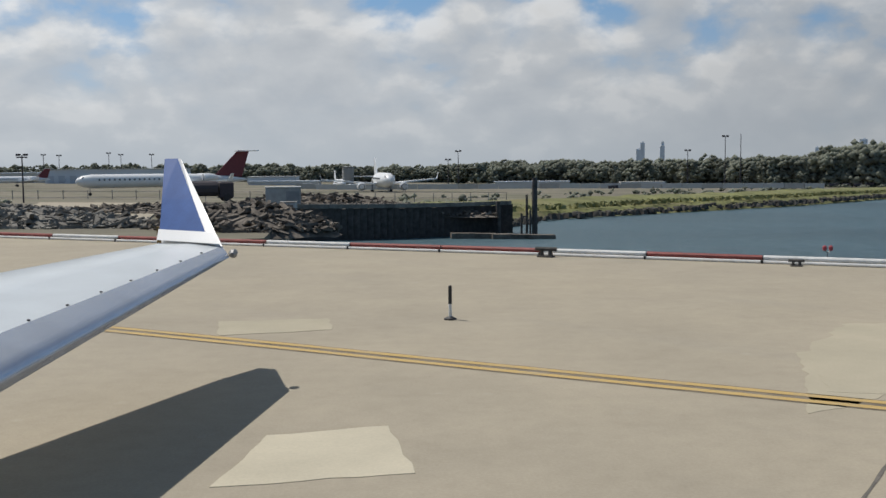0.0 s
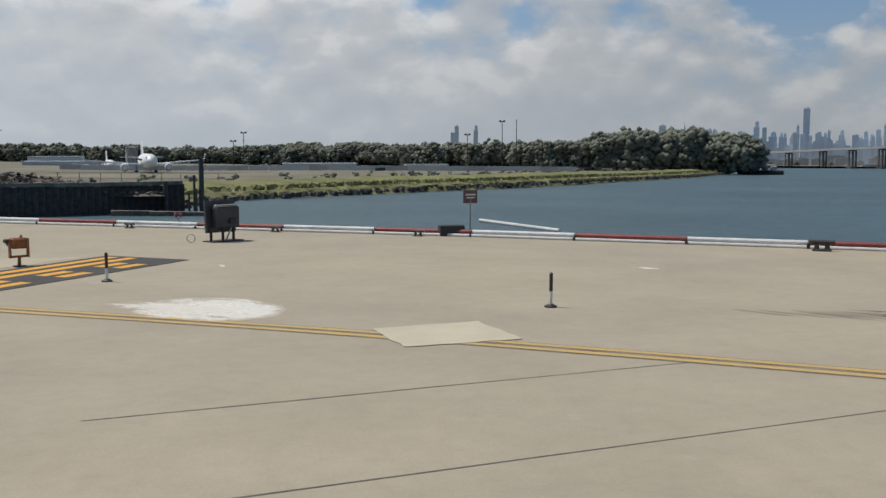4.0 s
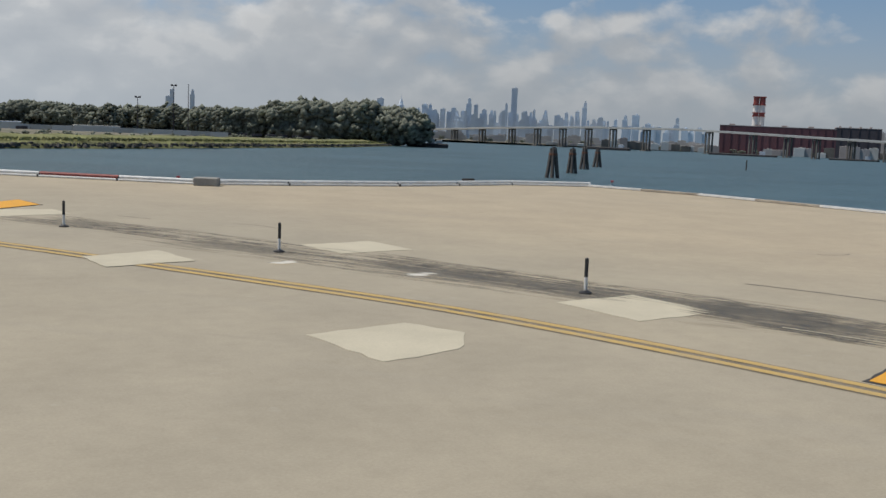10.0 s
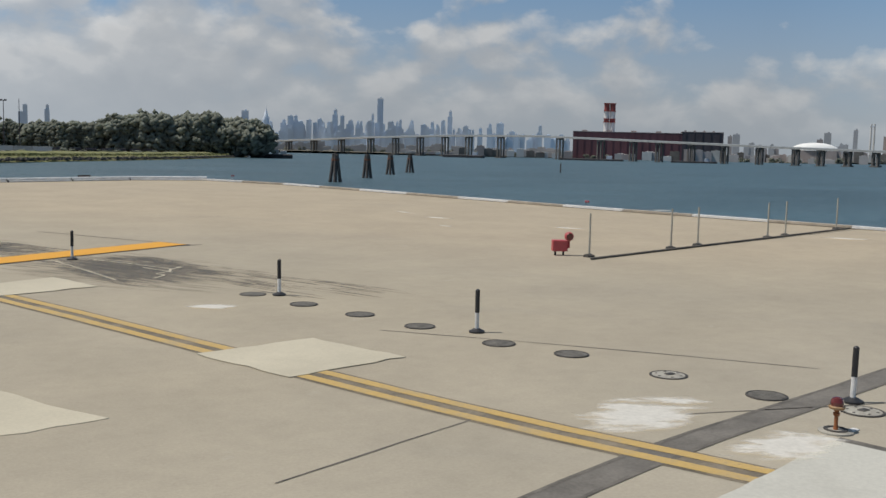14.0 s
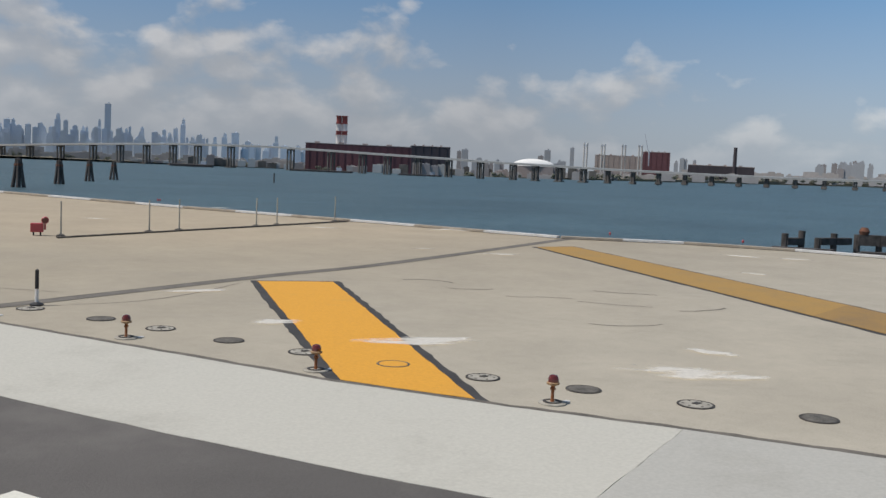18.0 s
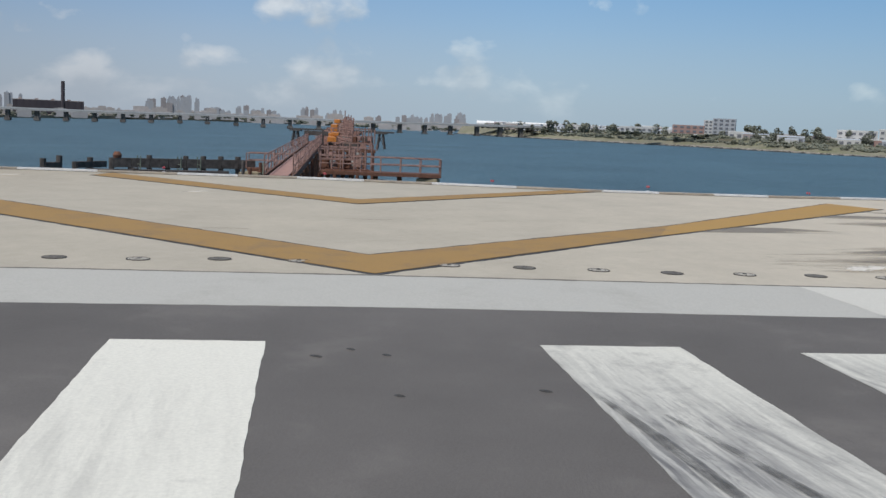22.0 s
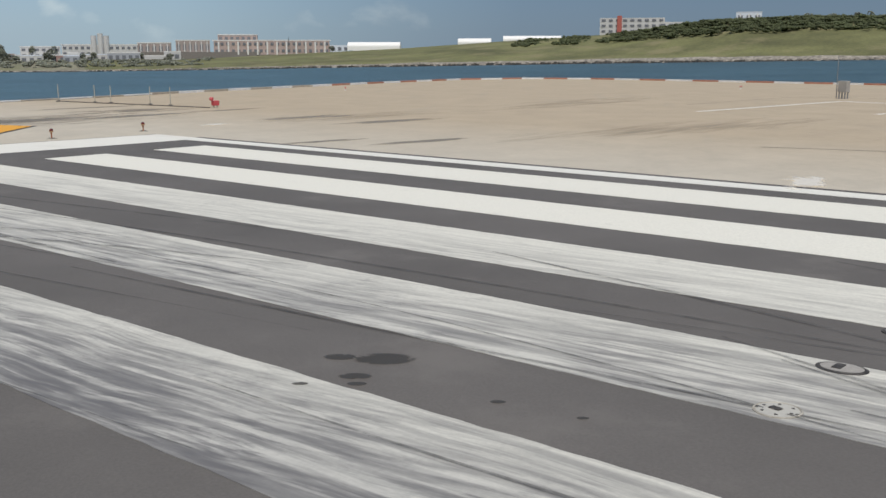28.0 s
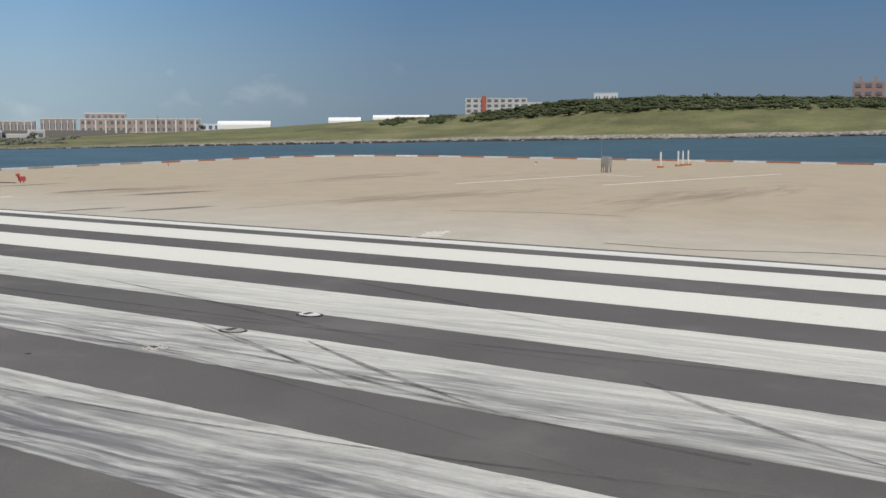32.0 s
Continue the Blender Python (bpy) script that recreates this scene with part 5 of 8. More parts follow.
def wing():
    stand = Matrix.Translation((-0.529, -0.516, 0.049)) @ Euler((0.00051, -0.01537, -0.03507)).to_matrix().to_4x4()
    ob = empty("aircraft_wing", stand, "pale grey jet wing with polished leading edge and blue winglet", "aircraft wing")
    tip = [Vector(p) for p in ((-2.85, 13.23, 1.64), (-2.93, 13.42, 1.70), (-3.02, 13.55, 1.76), (-3.45, 13.75, 1.80), (-3.96, 13.98, 1.79), (-3.45, 13.62, 1.66))]
    mid = [Vector(p) for p in ((-3.30, 7.10, 1.18), (-3.50, 7.60, 1.34), (-3.74, 8.15, 1.46), (-4.35, 9.6, 1.62), (-4.98, 10.95, 1.70), (-4.2, 8.9, 1.30))]
    root = [m + (m - t) * 0.62 for m, t in zip(mid, tip)]
    rows = []
    for a, b, n in ((root, mid, 4), (mid, tip, 8)):
        rows += [[p.lerp(q, k / n) for p, q in zip(a, b)] for k in range(n)]
    rows.append(tip)

    def skin(cols):
        bm = bmesh.new()
        grid = [[bm.verts.new(r[c]) for c in cols] for r in rows]
        for r0, r1 in zip(grid, grid[1:]):
            for k in range(len(cols) - 1):
                bm.faces.new((r0[k], r0[k + 1], r1[k + 1], r1[k]))
        bmesh.ops.recalc_face_normals(bm, faces=bm.faces)
        return bm

    part("leading_edge", skin([5, 0, 1, 2]), BARE, ob, "smooth bluish leading edge", True)
    part("wing_skin", skin([2, 3, 4, 5]), ALU, ob, "pale grey upper skin", True)
    bm = bmesh.new()
    for k in range(12):
        p = rows[1 + k][2] if k < len(rows) - 1 else rows[-1][2]
        add_cyl(bm, 0.016, 0.016, 0.012, Matrix.Translation(p + Vector((-0.02, 0.03, 0.004))), 8)
    part("fastener", bm, BLACK, ob, "small dark fasteners along the seam")
    # winglet
    b0, b1 = Vector((-3.00, 13.50, 1.76)), Vector((-3.96, 13.98, 1.80))
    t0, t1 = Vector((-3.86, 14.95, 2.93)), Vector((-4.12, 15.05, 2.94))
    out = (b1 - b0).cross(t0 - b0).normalized() * 0.03
    bm = bmesh.new()
    ring = []
    for base0, base1, s in ((b0.lerp(t0, 0.13), b1.lerp(t1, 0.13), 1.0), (b0.lerp(t0, 0.5), b1.lerp(t1, 0.5), 0.8), (t0, t1, 0.5)):
        f = base0.lerp(base1, 0.17)
        ring.append([bm.verts.new(p) for p in (f + out * s, base1 + out * 0.2, base1 - out * 0.2, f - out * s)])
    for a, b in zip(ring, ring[1:]):
        for k in range(4):
            bm.faces.new((a[k], a[(k + 1) % 4], b[(k + 1) % 4], b[k]))
    bm.faces.new(ring[-1])
    bmesh.ops.recalc_face_normals(bm, faces=bm.faces)
    wl = part("winglet", bm, BLUE, ob, "blue painted winglet")
    bm = bmesh.new()
    ring = []
    for base0, base1, s in ((b0, b1, 1.0), (b0.lerp(t0, 0.5), b1.lerp(t1, 0.5), 0.8), (t0, t1, 0.5)):
        f = base0.lerp(base1, 0.168)
        ring.append([bm.verts.new(p) for p in (base0, f + out * s * 1.05, f - out * s * 1.05)])
    for a, b in zip(ring, ring[1:]):
        for k in range(3):
            bm.faces.new((a[k], a[(k + 1) % 3], b[(k + 1) % 3], b[k]))
    bmesh.ops.recalc_face_normals(bm, faces=bm.faces)
    part("winglet_edge", bm, WHITE_GLOSS, wl, "bright white leading edge of the winglet")
    bm = bmesh.new()
    lo = [b0.lerp(b1, k / 6) for k in range(7)]
    hi = [b0.lerp(t0, 0.135).lerp(b1.lerp(t1, 0.135), k / 6) for k in range(7)]
    for s in (1.3, -1.3):
        ra = [bm.verts.new(p + out * s * 1.6) for p in lo]
        rb = [bm.verts.new(p + out * s * 0.9) for p in hi]
        for k in range(6):
            bm.faces.new((ra[k], ra[k + 1], rb[k + 1], rb[k]))
    bmesh.ops.recalc_face_normals(bm, faces=bm.faces)
    part("fairing", bm, WHITE_GLOSS, wl, "white fairing at the winglet root")
    part("position_light", lathe([(0.03, 0), (0.06, 0.06), (0.05, 0.14), (0.01, 0.18)], 10, Matrix.Translation((-2.84, 13.34, 1.66)) @ Matrix.Rotation(radians(-80), 4, "X")), STEEL, ob, "glass cover of the wing-tip light")


wing()


NEAR = set(scene.objects)

# ---- land beyond the water ----
GRASS = material("shore_grass", (0.19, 0.195, 0.07), 0.95, vary=0.3, scale=0.12, fine=1.6, bump=0.3, stain=((0.20, 0.175, 0.085), 0.08, 0.52, 0.8))
LAND = material("dry_ground", (0.20, 0.18, 0.135), 0.95, vary=0.22, scale=0.03, fine=0.8, bump=0.2, stain=((0.11, 0.115, 0.06), 0.05, 0.5, 0.7))
ROCK = material("shore_rock", (0.30, 0.275, 0.235), 0.9, vary=0.35, scale=0.6, fine=6, bump=0.4)
ROCK_WET = material("wet_rock", (0.055, 0.05, 0.042), 0.7, vary=0.35, scale=0.6, fine=6, bump=0.4)
# distance haze is painted into this leaf colour, much paler than real leaves
LEAF = leaf_surface("haze_paled_foliage", (0.38, 0.40, 0.325))
BARK = material("tree_bark", (0.085, 0.065, 0.05), 0.9, vary=0.25)
# aerial haze painted into the colour: far walls shifted towards the sky's tone
FAR_GREY = material("haze_paled_grey", (0.62, 0.67, 0.74), 0.9, vary=0.05, scale=0.01, fine=0.2, bump=0)
HAZE_BLUE = material("haze_tinted_blue_tower", (0.70, 0.76, 0.84), 0.9, vary=0.05, scale=0.01, fine=0.2, bump=0)
HAZE_GREY = material("haze_tinted_grey_tower", (0.36, 0.38, 0.41), 0.9, vary=0.05, scale=0.01, fine=0.2, bump=0)
HAZE_BROWN = material("haze_tinted_brown_block", (0.31, 0.295, 0.30), 0.9, vary=0.08, scale=0.01, fine=0.2, bump=0)
# dark doors, roofs and steel far off, with the haze mixed into their colour
FAR_DARK = material("haze_paled_dark", (0.47, 0.515, 0.585), 0.6, vary=0.05, scale=0.01, fine=0.2, bump=0)
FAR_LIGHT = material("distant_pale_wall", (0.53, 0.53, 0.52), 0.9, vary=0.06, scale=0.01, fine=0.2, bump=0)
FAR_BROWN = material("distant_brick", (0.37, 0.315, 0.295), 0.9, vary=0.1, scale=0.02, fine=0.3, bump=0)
MAROON = material("maroon_cladding", (0.135, 0.058, 0.068), 0.8, vary=0.12, scale=0.02, fine=0.3, bump=0)
DARK_CLAD = material("dark_cladding", (0.060, 0.052, 0.062), 0.8, vary=0.12, scale=0.02, fine=0.3, bump=0)
BRIDGE_CONC = material("bridge_concrete", (0.45, 0.44, 0.42), 0.85, vary=0.12, scale=0.05, fine=1.0, bump=0)
PIER_CONC = material("stained_pier_concrete", (0.16, 0.145, 0.13), 0.85, vary=0.2, scale=0.1, fine=1.0, bump=0)
TENT = material("white_fabric", (0.80, 0.80, 0.78), 0.8, vary=0.03, bump=0)
HULL = material("barge_hull", (0.04, 0.038, 0.04), 0.7, vary=0.25, scale=0.2, fine=2, bump=0)
BRICK_RED = material("red_brick_wall", (0.42, 0.335, 0.305), 0.9, vary=0.12, scale=0.1, fine=2, bump=0)
GLASS_DARK = material("dark_window_glass", (0.045, 0.055, 0.07), 0.25, vary=0.1, bump=0)


def land(name, points, up, mat, label):
    verts = [(x, y, water_z(x, y) + up) for x, y in points]
    bm = bmesh.new()
    top = [bm.verts.new(v) for v in verts]
    low = [bm.verts.new((v[0], v[1], v[2] - up - 3)) for v in verts]
    f = bm.faces.new(top)
    n = len(verts)
    for k in range(n):
        bm.faces.new((top[k], low[k], low[(k + 1) % n], top[(k + 1) % n]))
    bmesh.ops.triangulate(bm, faces=[f])
    bmesh.ops.recalc_face_normals(bm, faces=bm.faces)
    return tagged(part(name, bm, mat), label, "land", kind="structure")


LAND_UP = 0.7
SPIT = [(5, 99), (10, 121), (31, 149), (66, 192), (104, 247), (170, 342), (222, 428), (250, 476)]
land("airfield_land", [(-19, 44), (-9, 50), (-13, 84)] + [(x - 9, y + 7) for x, y in SPIT] + [(262, 560), (285, 760), (330, 1000), (640, 1290), (400, 4500), (-2500, 3500), (-1500, 200), (-300, 120), (-60, 70)], LAND_UP, LAND, "flat dry airfield ground behind the bay")
land("yard_ground", [(-19, 44.3), (-9.3, 50), (-13, 83), (-6, 100), (-18, 122), (-40, 128), (-75, 122), (-85, 85), (-61, 71)], 1.9, LAND, "rough ground of the debris yard")


def shore_bank(name, line, depth, rise, mat, label, inner):
    """A sloping bank along a shore line, from the water up to the land."""
    verts, faces = [], []
    rnd = random.Random(7)
    pts = []
    for a, b in zip(line, line[1:]):
        a, b = Vector(a), Vector(b)
        n = max(2, int((b - a).length / 6))
        pts += [a.lerp(b, k / n) for k in range(n)]
    pts.append(Vector(line[-1]))
    prof = ((0.0, -0.4), (0.10, 0.35), (0.22, 0.9), (0.45, 1.35), (0.75, 1.8), (1.0, 2.1))
    for i, p in enumerate(pts):
        way = (pts[min(i + 1, len(pts) - 1)] - pts[max(i - 1, 0)]).normalized()
        side = Vector((-way.y, way.x)) * inner
        for d, h in prof:
            q = p + side * (d * depth + rnd.uniform(-0.6, 0.6))
            verts.append((q.x, q.y, water_z(q.x, q.y) + h * rise / 2.1 + rnd.uniform(-0.15, 0.15)))
    m = len(prof)
    for i in range(len(pts) - 1):
        for k in range(m - 1):
            faces.append((i * m + k, (i + 1) * m + k, (i + 1) * m + k + 1, i * m + k + 1))
    ob = mesh_part(name, verts, faces, mat)
    return tagged(ob, label, "shore", kind="structure"), pts


def rocks(name, pts, inner, count, size, mat, label, spread, lift=0.1, seed=3):
    """Loose stones along a shore, one mesh of many."""
    rnd = random.Random(seed)
    verts, faces = [], []
    for _ in range(count):
        i = rnd.randrange(len(pts) - 1)
        p = pts[i].lerp(pts[i + 1], rnd.random())
        way = (pts[i + 1] - pts[i]).normalized()
        q = p + Vector((-way.y, way.x)) * inner * rnd.uniform(*spread)
        s = size * rnd.uniform(0.5, 1.4)
        z = water_z(q.x, q.y) + lift + rnd.uniform(0, 0.35)
        b = len(verts)
        a = rnd.uniform(0, 6.28)
        for k in range(5):
            r = s * rnd.uniform(0.7, 1.2)
            verts.append((q.x + r * math.cos(a + k * 1.257), q.y + r * math.sin(a + k * 1.257), z - 0.3 * s))
        for k in range(5):
            r = s * rnd.uniform(0.4, 0.8)
            verts.append((q.x + r * math.cos(a + k * 1.257), q.y + r * math.sin(a + k * 1.257), z + s * rnd.uniform(0.35, 0.75)))
        for k in range(5):
            faces.append((b + k, b + (k + 1) % 5, b + 5 + (k + 1) % 5, b + 5 + k))
        faces.append(tuple(b + 5 + k for k in range(5)))
    return tagged(mesh_part(name, verts, faces, mat), label, "rocks", kind="stuff")


_, spit_pts = shore_bank("spit_bank", SPIT, 15, 2.1, GRASS, "low grassy bank of the spit along the bay", 1)
rocks("shore_rocks", spit_pts, 1, 1500, 0.55, ROCK_WET, "dark wet rocks along the spit's waterline", (-0.8, 2.8))


def tufts(name, pts, inner, count, spread, height, mat, label, seed, lift):
    """Long grass as many thin upright blades in clumps, one mesh."""
    rnd = random.Random(seed)
    verts, faces = [], []
    for _ in range(count):
        i = rnd.randrange(len(pts) - 1)
        p = pts[i].lerp(pts[i + 1], rnd.random())
        way = (pts[i + 1] - pts[i]).normalized()
        d = rnd.uniform(*spread)
        q = p + Vector((-way.y, way.x)) * inner * d
        z = water_z(q.x, q.y) + lift
        h, w, a = height * rnd.uniform(0.5, 1.3), rnd.uniform(0.25, 0.7), rnd.uniform(0, 6.28)
        b = len(verts)
        dx, dy = math.cos(a) * w, math.sin(a) * w
        lx, ly = rnd.uniform(-0.3, 0.3), rnd.uniform(-0.3, 0.3)
        verts += [(q.x - dx, q.y - dy, z), (q.x + dx, q.y + dy, z), (q.x + dx * 0.7 + lx, q.y + dy * 0.7 + ly, z + h * 0.8), (q.x + lx, q.y + ly, z + h)]
        faces.append((b, b + 1, b + 2, b + 3))
    return tagged(mesh_part(name, verts, faces, mat), label, "grass", kind="stuff")


GRASS_TALL = material("tall_grass", (0.34, 0.33, 0.14), 0.95, vary=0.4, scale=0.05, fine=0.7, bump=0, stain=((0.085, 0.105, 0.035), 0.05, 0.5, 0.85))
tufts("spit_grass", spit_pts, 1, 9000, (3, 15), 0.5, GRASS_TALL, "long yellow-green grass on the spit", 5, 1.1)


def woods(name, belts, label, seed, mat=None):
    """Far trees: tapered trunks and crowns of a few uneven lobes, each of many small clumps with gaps, joined. Belts: (x, y, base z, height, radius of crown)."""
    rnd = random.Random(seed)
    verts, faces = [], []
    for x, y, z, h, w in belts:
        if h > 2.5:
            b = len(verts)
            for s, r in ((0, 0.2), (1, 0.08)):
                for k in range(4):
                    verts.append((x + r * math.cos(k * 1.57), y + r * math.sin(k * 1.57), z + s * h * 0.6))
            for k in range(4):
                faces.append((b + k, b + (k + 1) % 4, b + 4 + (k + 1) % 4, b + 4 + k))
        low = 0.06
        lobes = []
        for _ in range(rnd.randint(4, 7) if h > 2.5 else 2):
            a, u = rnd.uniform(0, 6.283), 0.6 * math.sqrt(rnd.random())
            f = rnd.uniform(low + 0.12, 0.80)
            lobes.append((x + w * u * math.cos(a), y + w * u * math.sin(a), z + h * f, w * rnd.uniform(0.42, 0.62), h * rnd.uniform(0.16, 0.26)))
        for _ in range(min(190, 45 + int(h * 12)) if h > 2.5 else 10):
            lx, ly, lz, lr, lh = rnd.choice(lobes)
            a, c = rnd.uniform(0, 6.283), rnd.uniform(-0.75, 1.0)
            q = math.sqrt(1 - c * c)
            s = min(w, h) * rnd.uniform(0.12, 0.23) if h > 2.5 else w * rnd.uniform(0.22, 0.40)
            cx, cy, cz = lx + lr * q * math.cos(a), ly + lr * q * math.sin(a), lz + lh * c
            b, rot = len(verts), rnd.uniform(0, 1.57)
            verts.append((cx, cy, cz + s * rnd.uniform(0.7, 1.1)))
            for k in range(4):
                r = s * rnd.uniform(0.8, 1.35)
                verts.append((cx + r * math.cos(rot + k * 1.57), cy + r * math.sin(rot + k * 1.57), cz + s * rnd.uniform(-0.3, 0.3)))
            verts.append((cx, cy, cz - s * rnd.uniform(0.6, 0.9)))
            for k in range(4):
                faces.append((b, b + 1 + k, b + 1 + (k + 1) % 4))
                faces.append((b + 5, b + 1 + (k + 1) % 4, b + 1 + k))
    ob = tagged(mesh_part(name, verts, faces, mat or LEAF), label, "trees", kind="stuff")
    for f in ob.data.polygons:
        f.use_smooth = True
    return ob


def belt(a, b, count, tops, spread, rnd, base=0.7):
    """Tree places along a line; tops: heights of the tree tops above the world's zero along it."""
    out = []
    for k in range(count):
        s = rnd.random()
        x, y = a[0] + (b[0] - a[0]) * s + rnd.uniform(-spread, spread), a[1] + (b[1] - a[1]) * s + rnd.uniform(-spread, spread)
        i = min(int(s * (len(tops) - 1)), len(tops) - 2)
        f = s * (len(tops) - 1) - i
        top = tops[i] * (1 - f) + tops[i + 1] * f
        z = water_z(x, y) + base
        h = max(3.0, (top - z) * rnd.uniform(0.78, 1.04))
        out.append((x, y, z, h, h * rnd.uniform(0.40, 0.66)))
    return out


rnd = random.Random(11)
trees = belt((-330, 640), (-110, 640), 70, [3.5, 4.0, 5.0], 14, rnd)
trees += belt((-125, 640), (165, 628), 190, [5.4, 4.0, 2.4, 4.8, 3.2, 3.4], 12, rnd)
trees += belt((10, 572), (170, 556), 110, [3.6, 3.8, 3.2, 4.3], 10, rnd)
trees += belt((150, 480), (240, 448), 130, [3.8, 4.4, 5.6, 9.6, 11.4, 11.2, 10.2, 8.6, 6.0], 7, rnd)
trees += belt((60, 560), (150, 490), 30, [3.5, 4.0, 6.0], 10, rnd)
woods("spit_woods", trees, "dense dark green woods behind the spit", 21)
scrub = []
for _ in range(150):
    i = rnd.randrange(len(spit_pts) - 1)
    p = spit_pts[i]
    d = rnd.uniform(16, 60)
    way = (spit_pts[i + 1] - p).normalized()
    q = p + Vector((-way.y, way.x)) * d
    scrub.append((q.x, q.y, water_z(q.x, q.y) + LAND_UP, rnd.uniform(0.8, 2.0), rnd.uniform(0.8, 1.8)))
woods("spit_scrub", scrub, "low dark scrub along the spit road", 22)

# airfield wall, road edge and small structures along the spit
ob = empty("blast_wall", None, "long pale concrete wall along the far taxiway", "wall")
for k in range(26):
    x, y = -42 + k * 6.0, 302 - 0.12 * k
    part("wall_panel", box((5.9, 0.4, 1.5), Matrix.Translation((x, y, water_z(x, y) + 2.5))), FAR_LIGHT if k % 4 else BRIDGE_CONC, ob)
for k in range(16):
    x, y = 50 + k * 9, 300 + k * 9.5
    part("wall_panel", box((8.9, 0.4, 0.9), Matrix.Translation((x, y, water_z(x, y) + 2.2)) @ Matrix.Rotation(0.81, 4, "Z")), DARK_CLAD, ob)


def tank(x, y, r, h):
    z = water_z(x, y) + LAND_UP
    ob = empty("storage_tank", Matrix.Translation((x, y, z)), "white cylindrical storage tank", "storage tank", "tank farm")
    part("shell", lathe([(r, 0), (r, h), (r * 0.97, h + 0.1), (0.4, h + r * 0.12)], 20), FAR_LIGHT, ob)
    part("rim", lathe([(r * 1.01, h * 0.93), (r * 1.01, h)], 20), BRIDGE_CONC, ob)
    return ob


for k in range(5):
    if k == 0:
        t0 = tank(-46.5, 478, 2.7, 9.5)
    else:
        x, y = -46.5 + k * 6.3, 478 + k * 0.5
        copy_thing(t0, Matrix.Translation((x, y, water_z(x, y) + LAND_UP)))


def light_mast(x, y, top, heads=2, r=0.22, label="tall floodlight mast over the airfield"):
    z = water_z(x, y) + LAND_UP
    ob = empty("floodlight_mast", Matrix.Translation((x, y, z)), label, "light mast", "airfield light masts")
    part("pole", cyl(r, r * 0.6, top - z), DARK_CLAD, ob)
    if heads:
        k = r / 0.22
        part("crossbar", box((2.6 * k, 0.25 * k, 0.3 * k), Matrix.Translation((0, 0, top - z - 0.2))), DARK_CLAD, ob)
        for s in (-1, 1):
            part("lamp", box((1.0 * k, 0.6 * k, 0.5 * k), Matrix.Translation((0.85 * s * k, 0, top - z + 0.15 * k)), 0.02), DARK_CLAD, ob)
    return ob


for x, y, top, heads in ((5, 450, 8.7, 2), (0.5, 450, 5.1, 2), (118.5, 434, 13.1, 2), (124.7, 432.4, 13.9, 0), (103.5, 438, 7.4, 2), (-218.9, 558.6, 9.0, 2), (-211, 560, 8.6, 2), (-186, 566, 9.8, 2), (-180, 568, 9.0, 2), (-164, 571, 9.3, 2)):
    light_mast(x, y, top, heads)
light_mast(-46.1, 110.8, 3.9, 2, 0.1, "dark street lamp by the yard fence")

# ---- parked aircraft ----
AC_WHITE = material("aircraft_white", (0.78, 0.79, 0.80), 0.35, vary=0.04, scale=0.5, bump=0)
AC_RED = material("aircraft_tail_red", (0.16, 0.03, 0.04), 0.4, vary=0.08, bump=0)
AC_GREY = material("aircraft_grey", (0.40, 0.41, 0.43), 0.4, vary=0.06, bump=0)


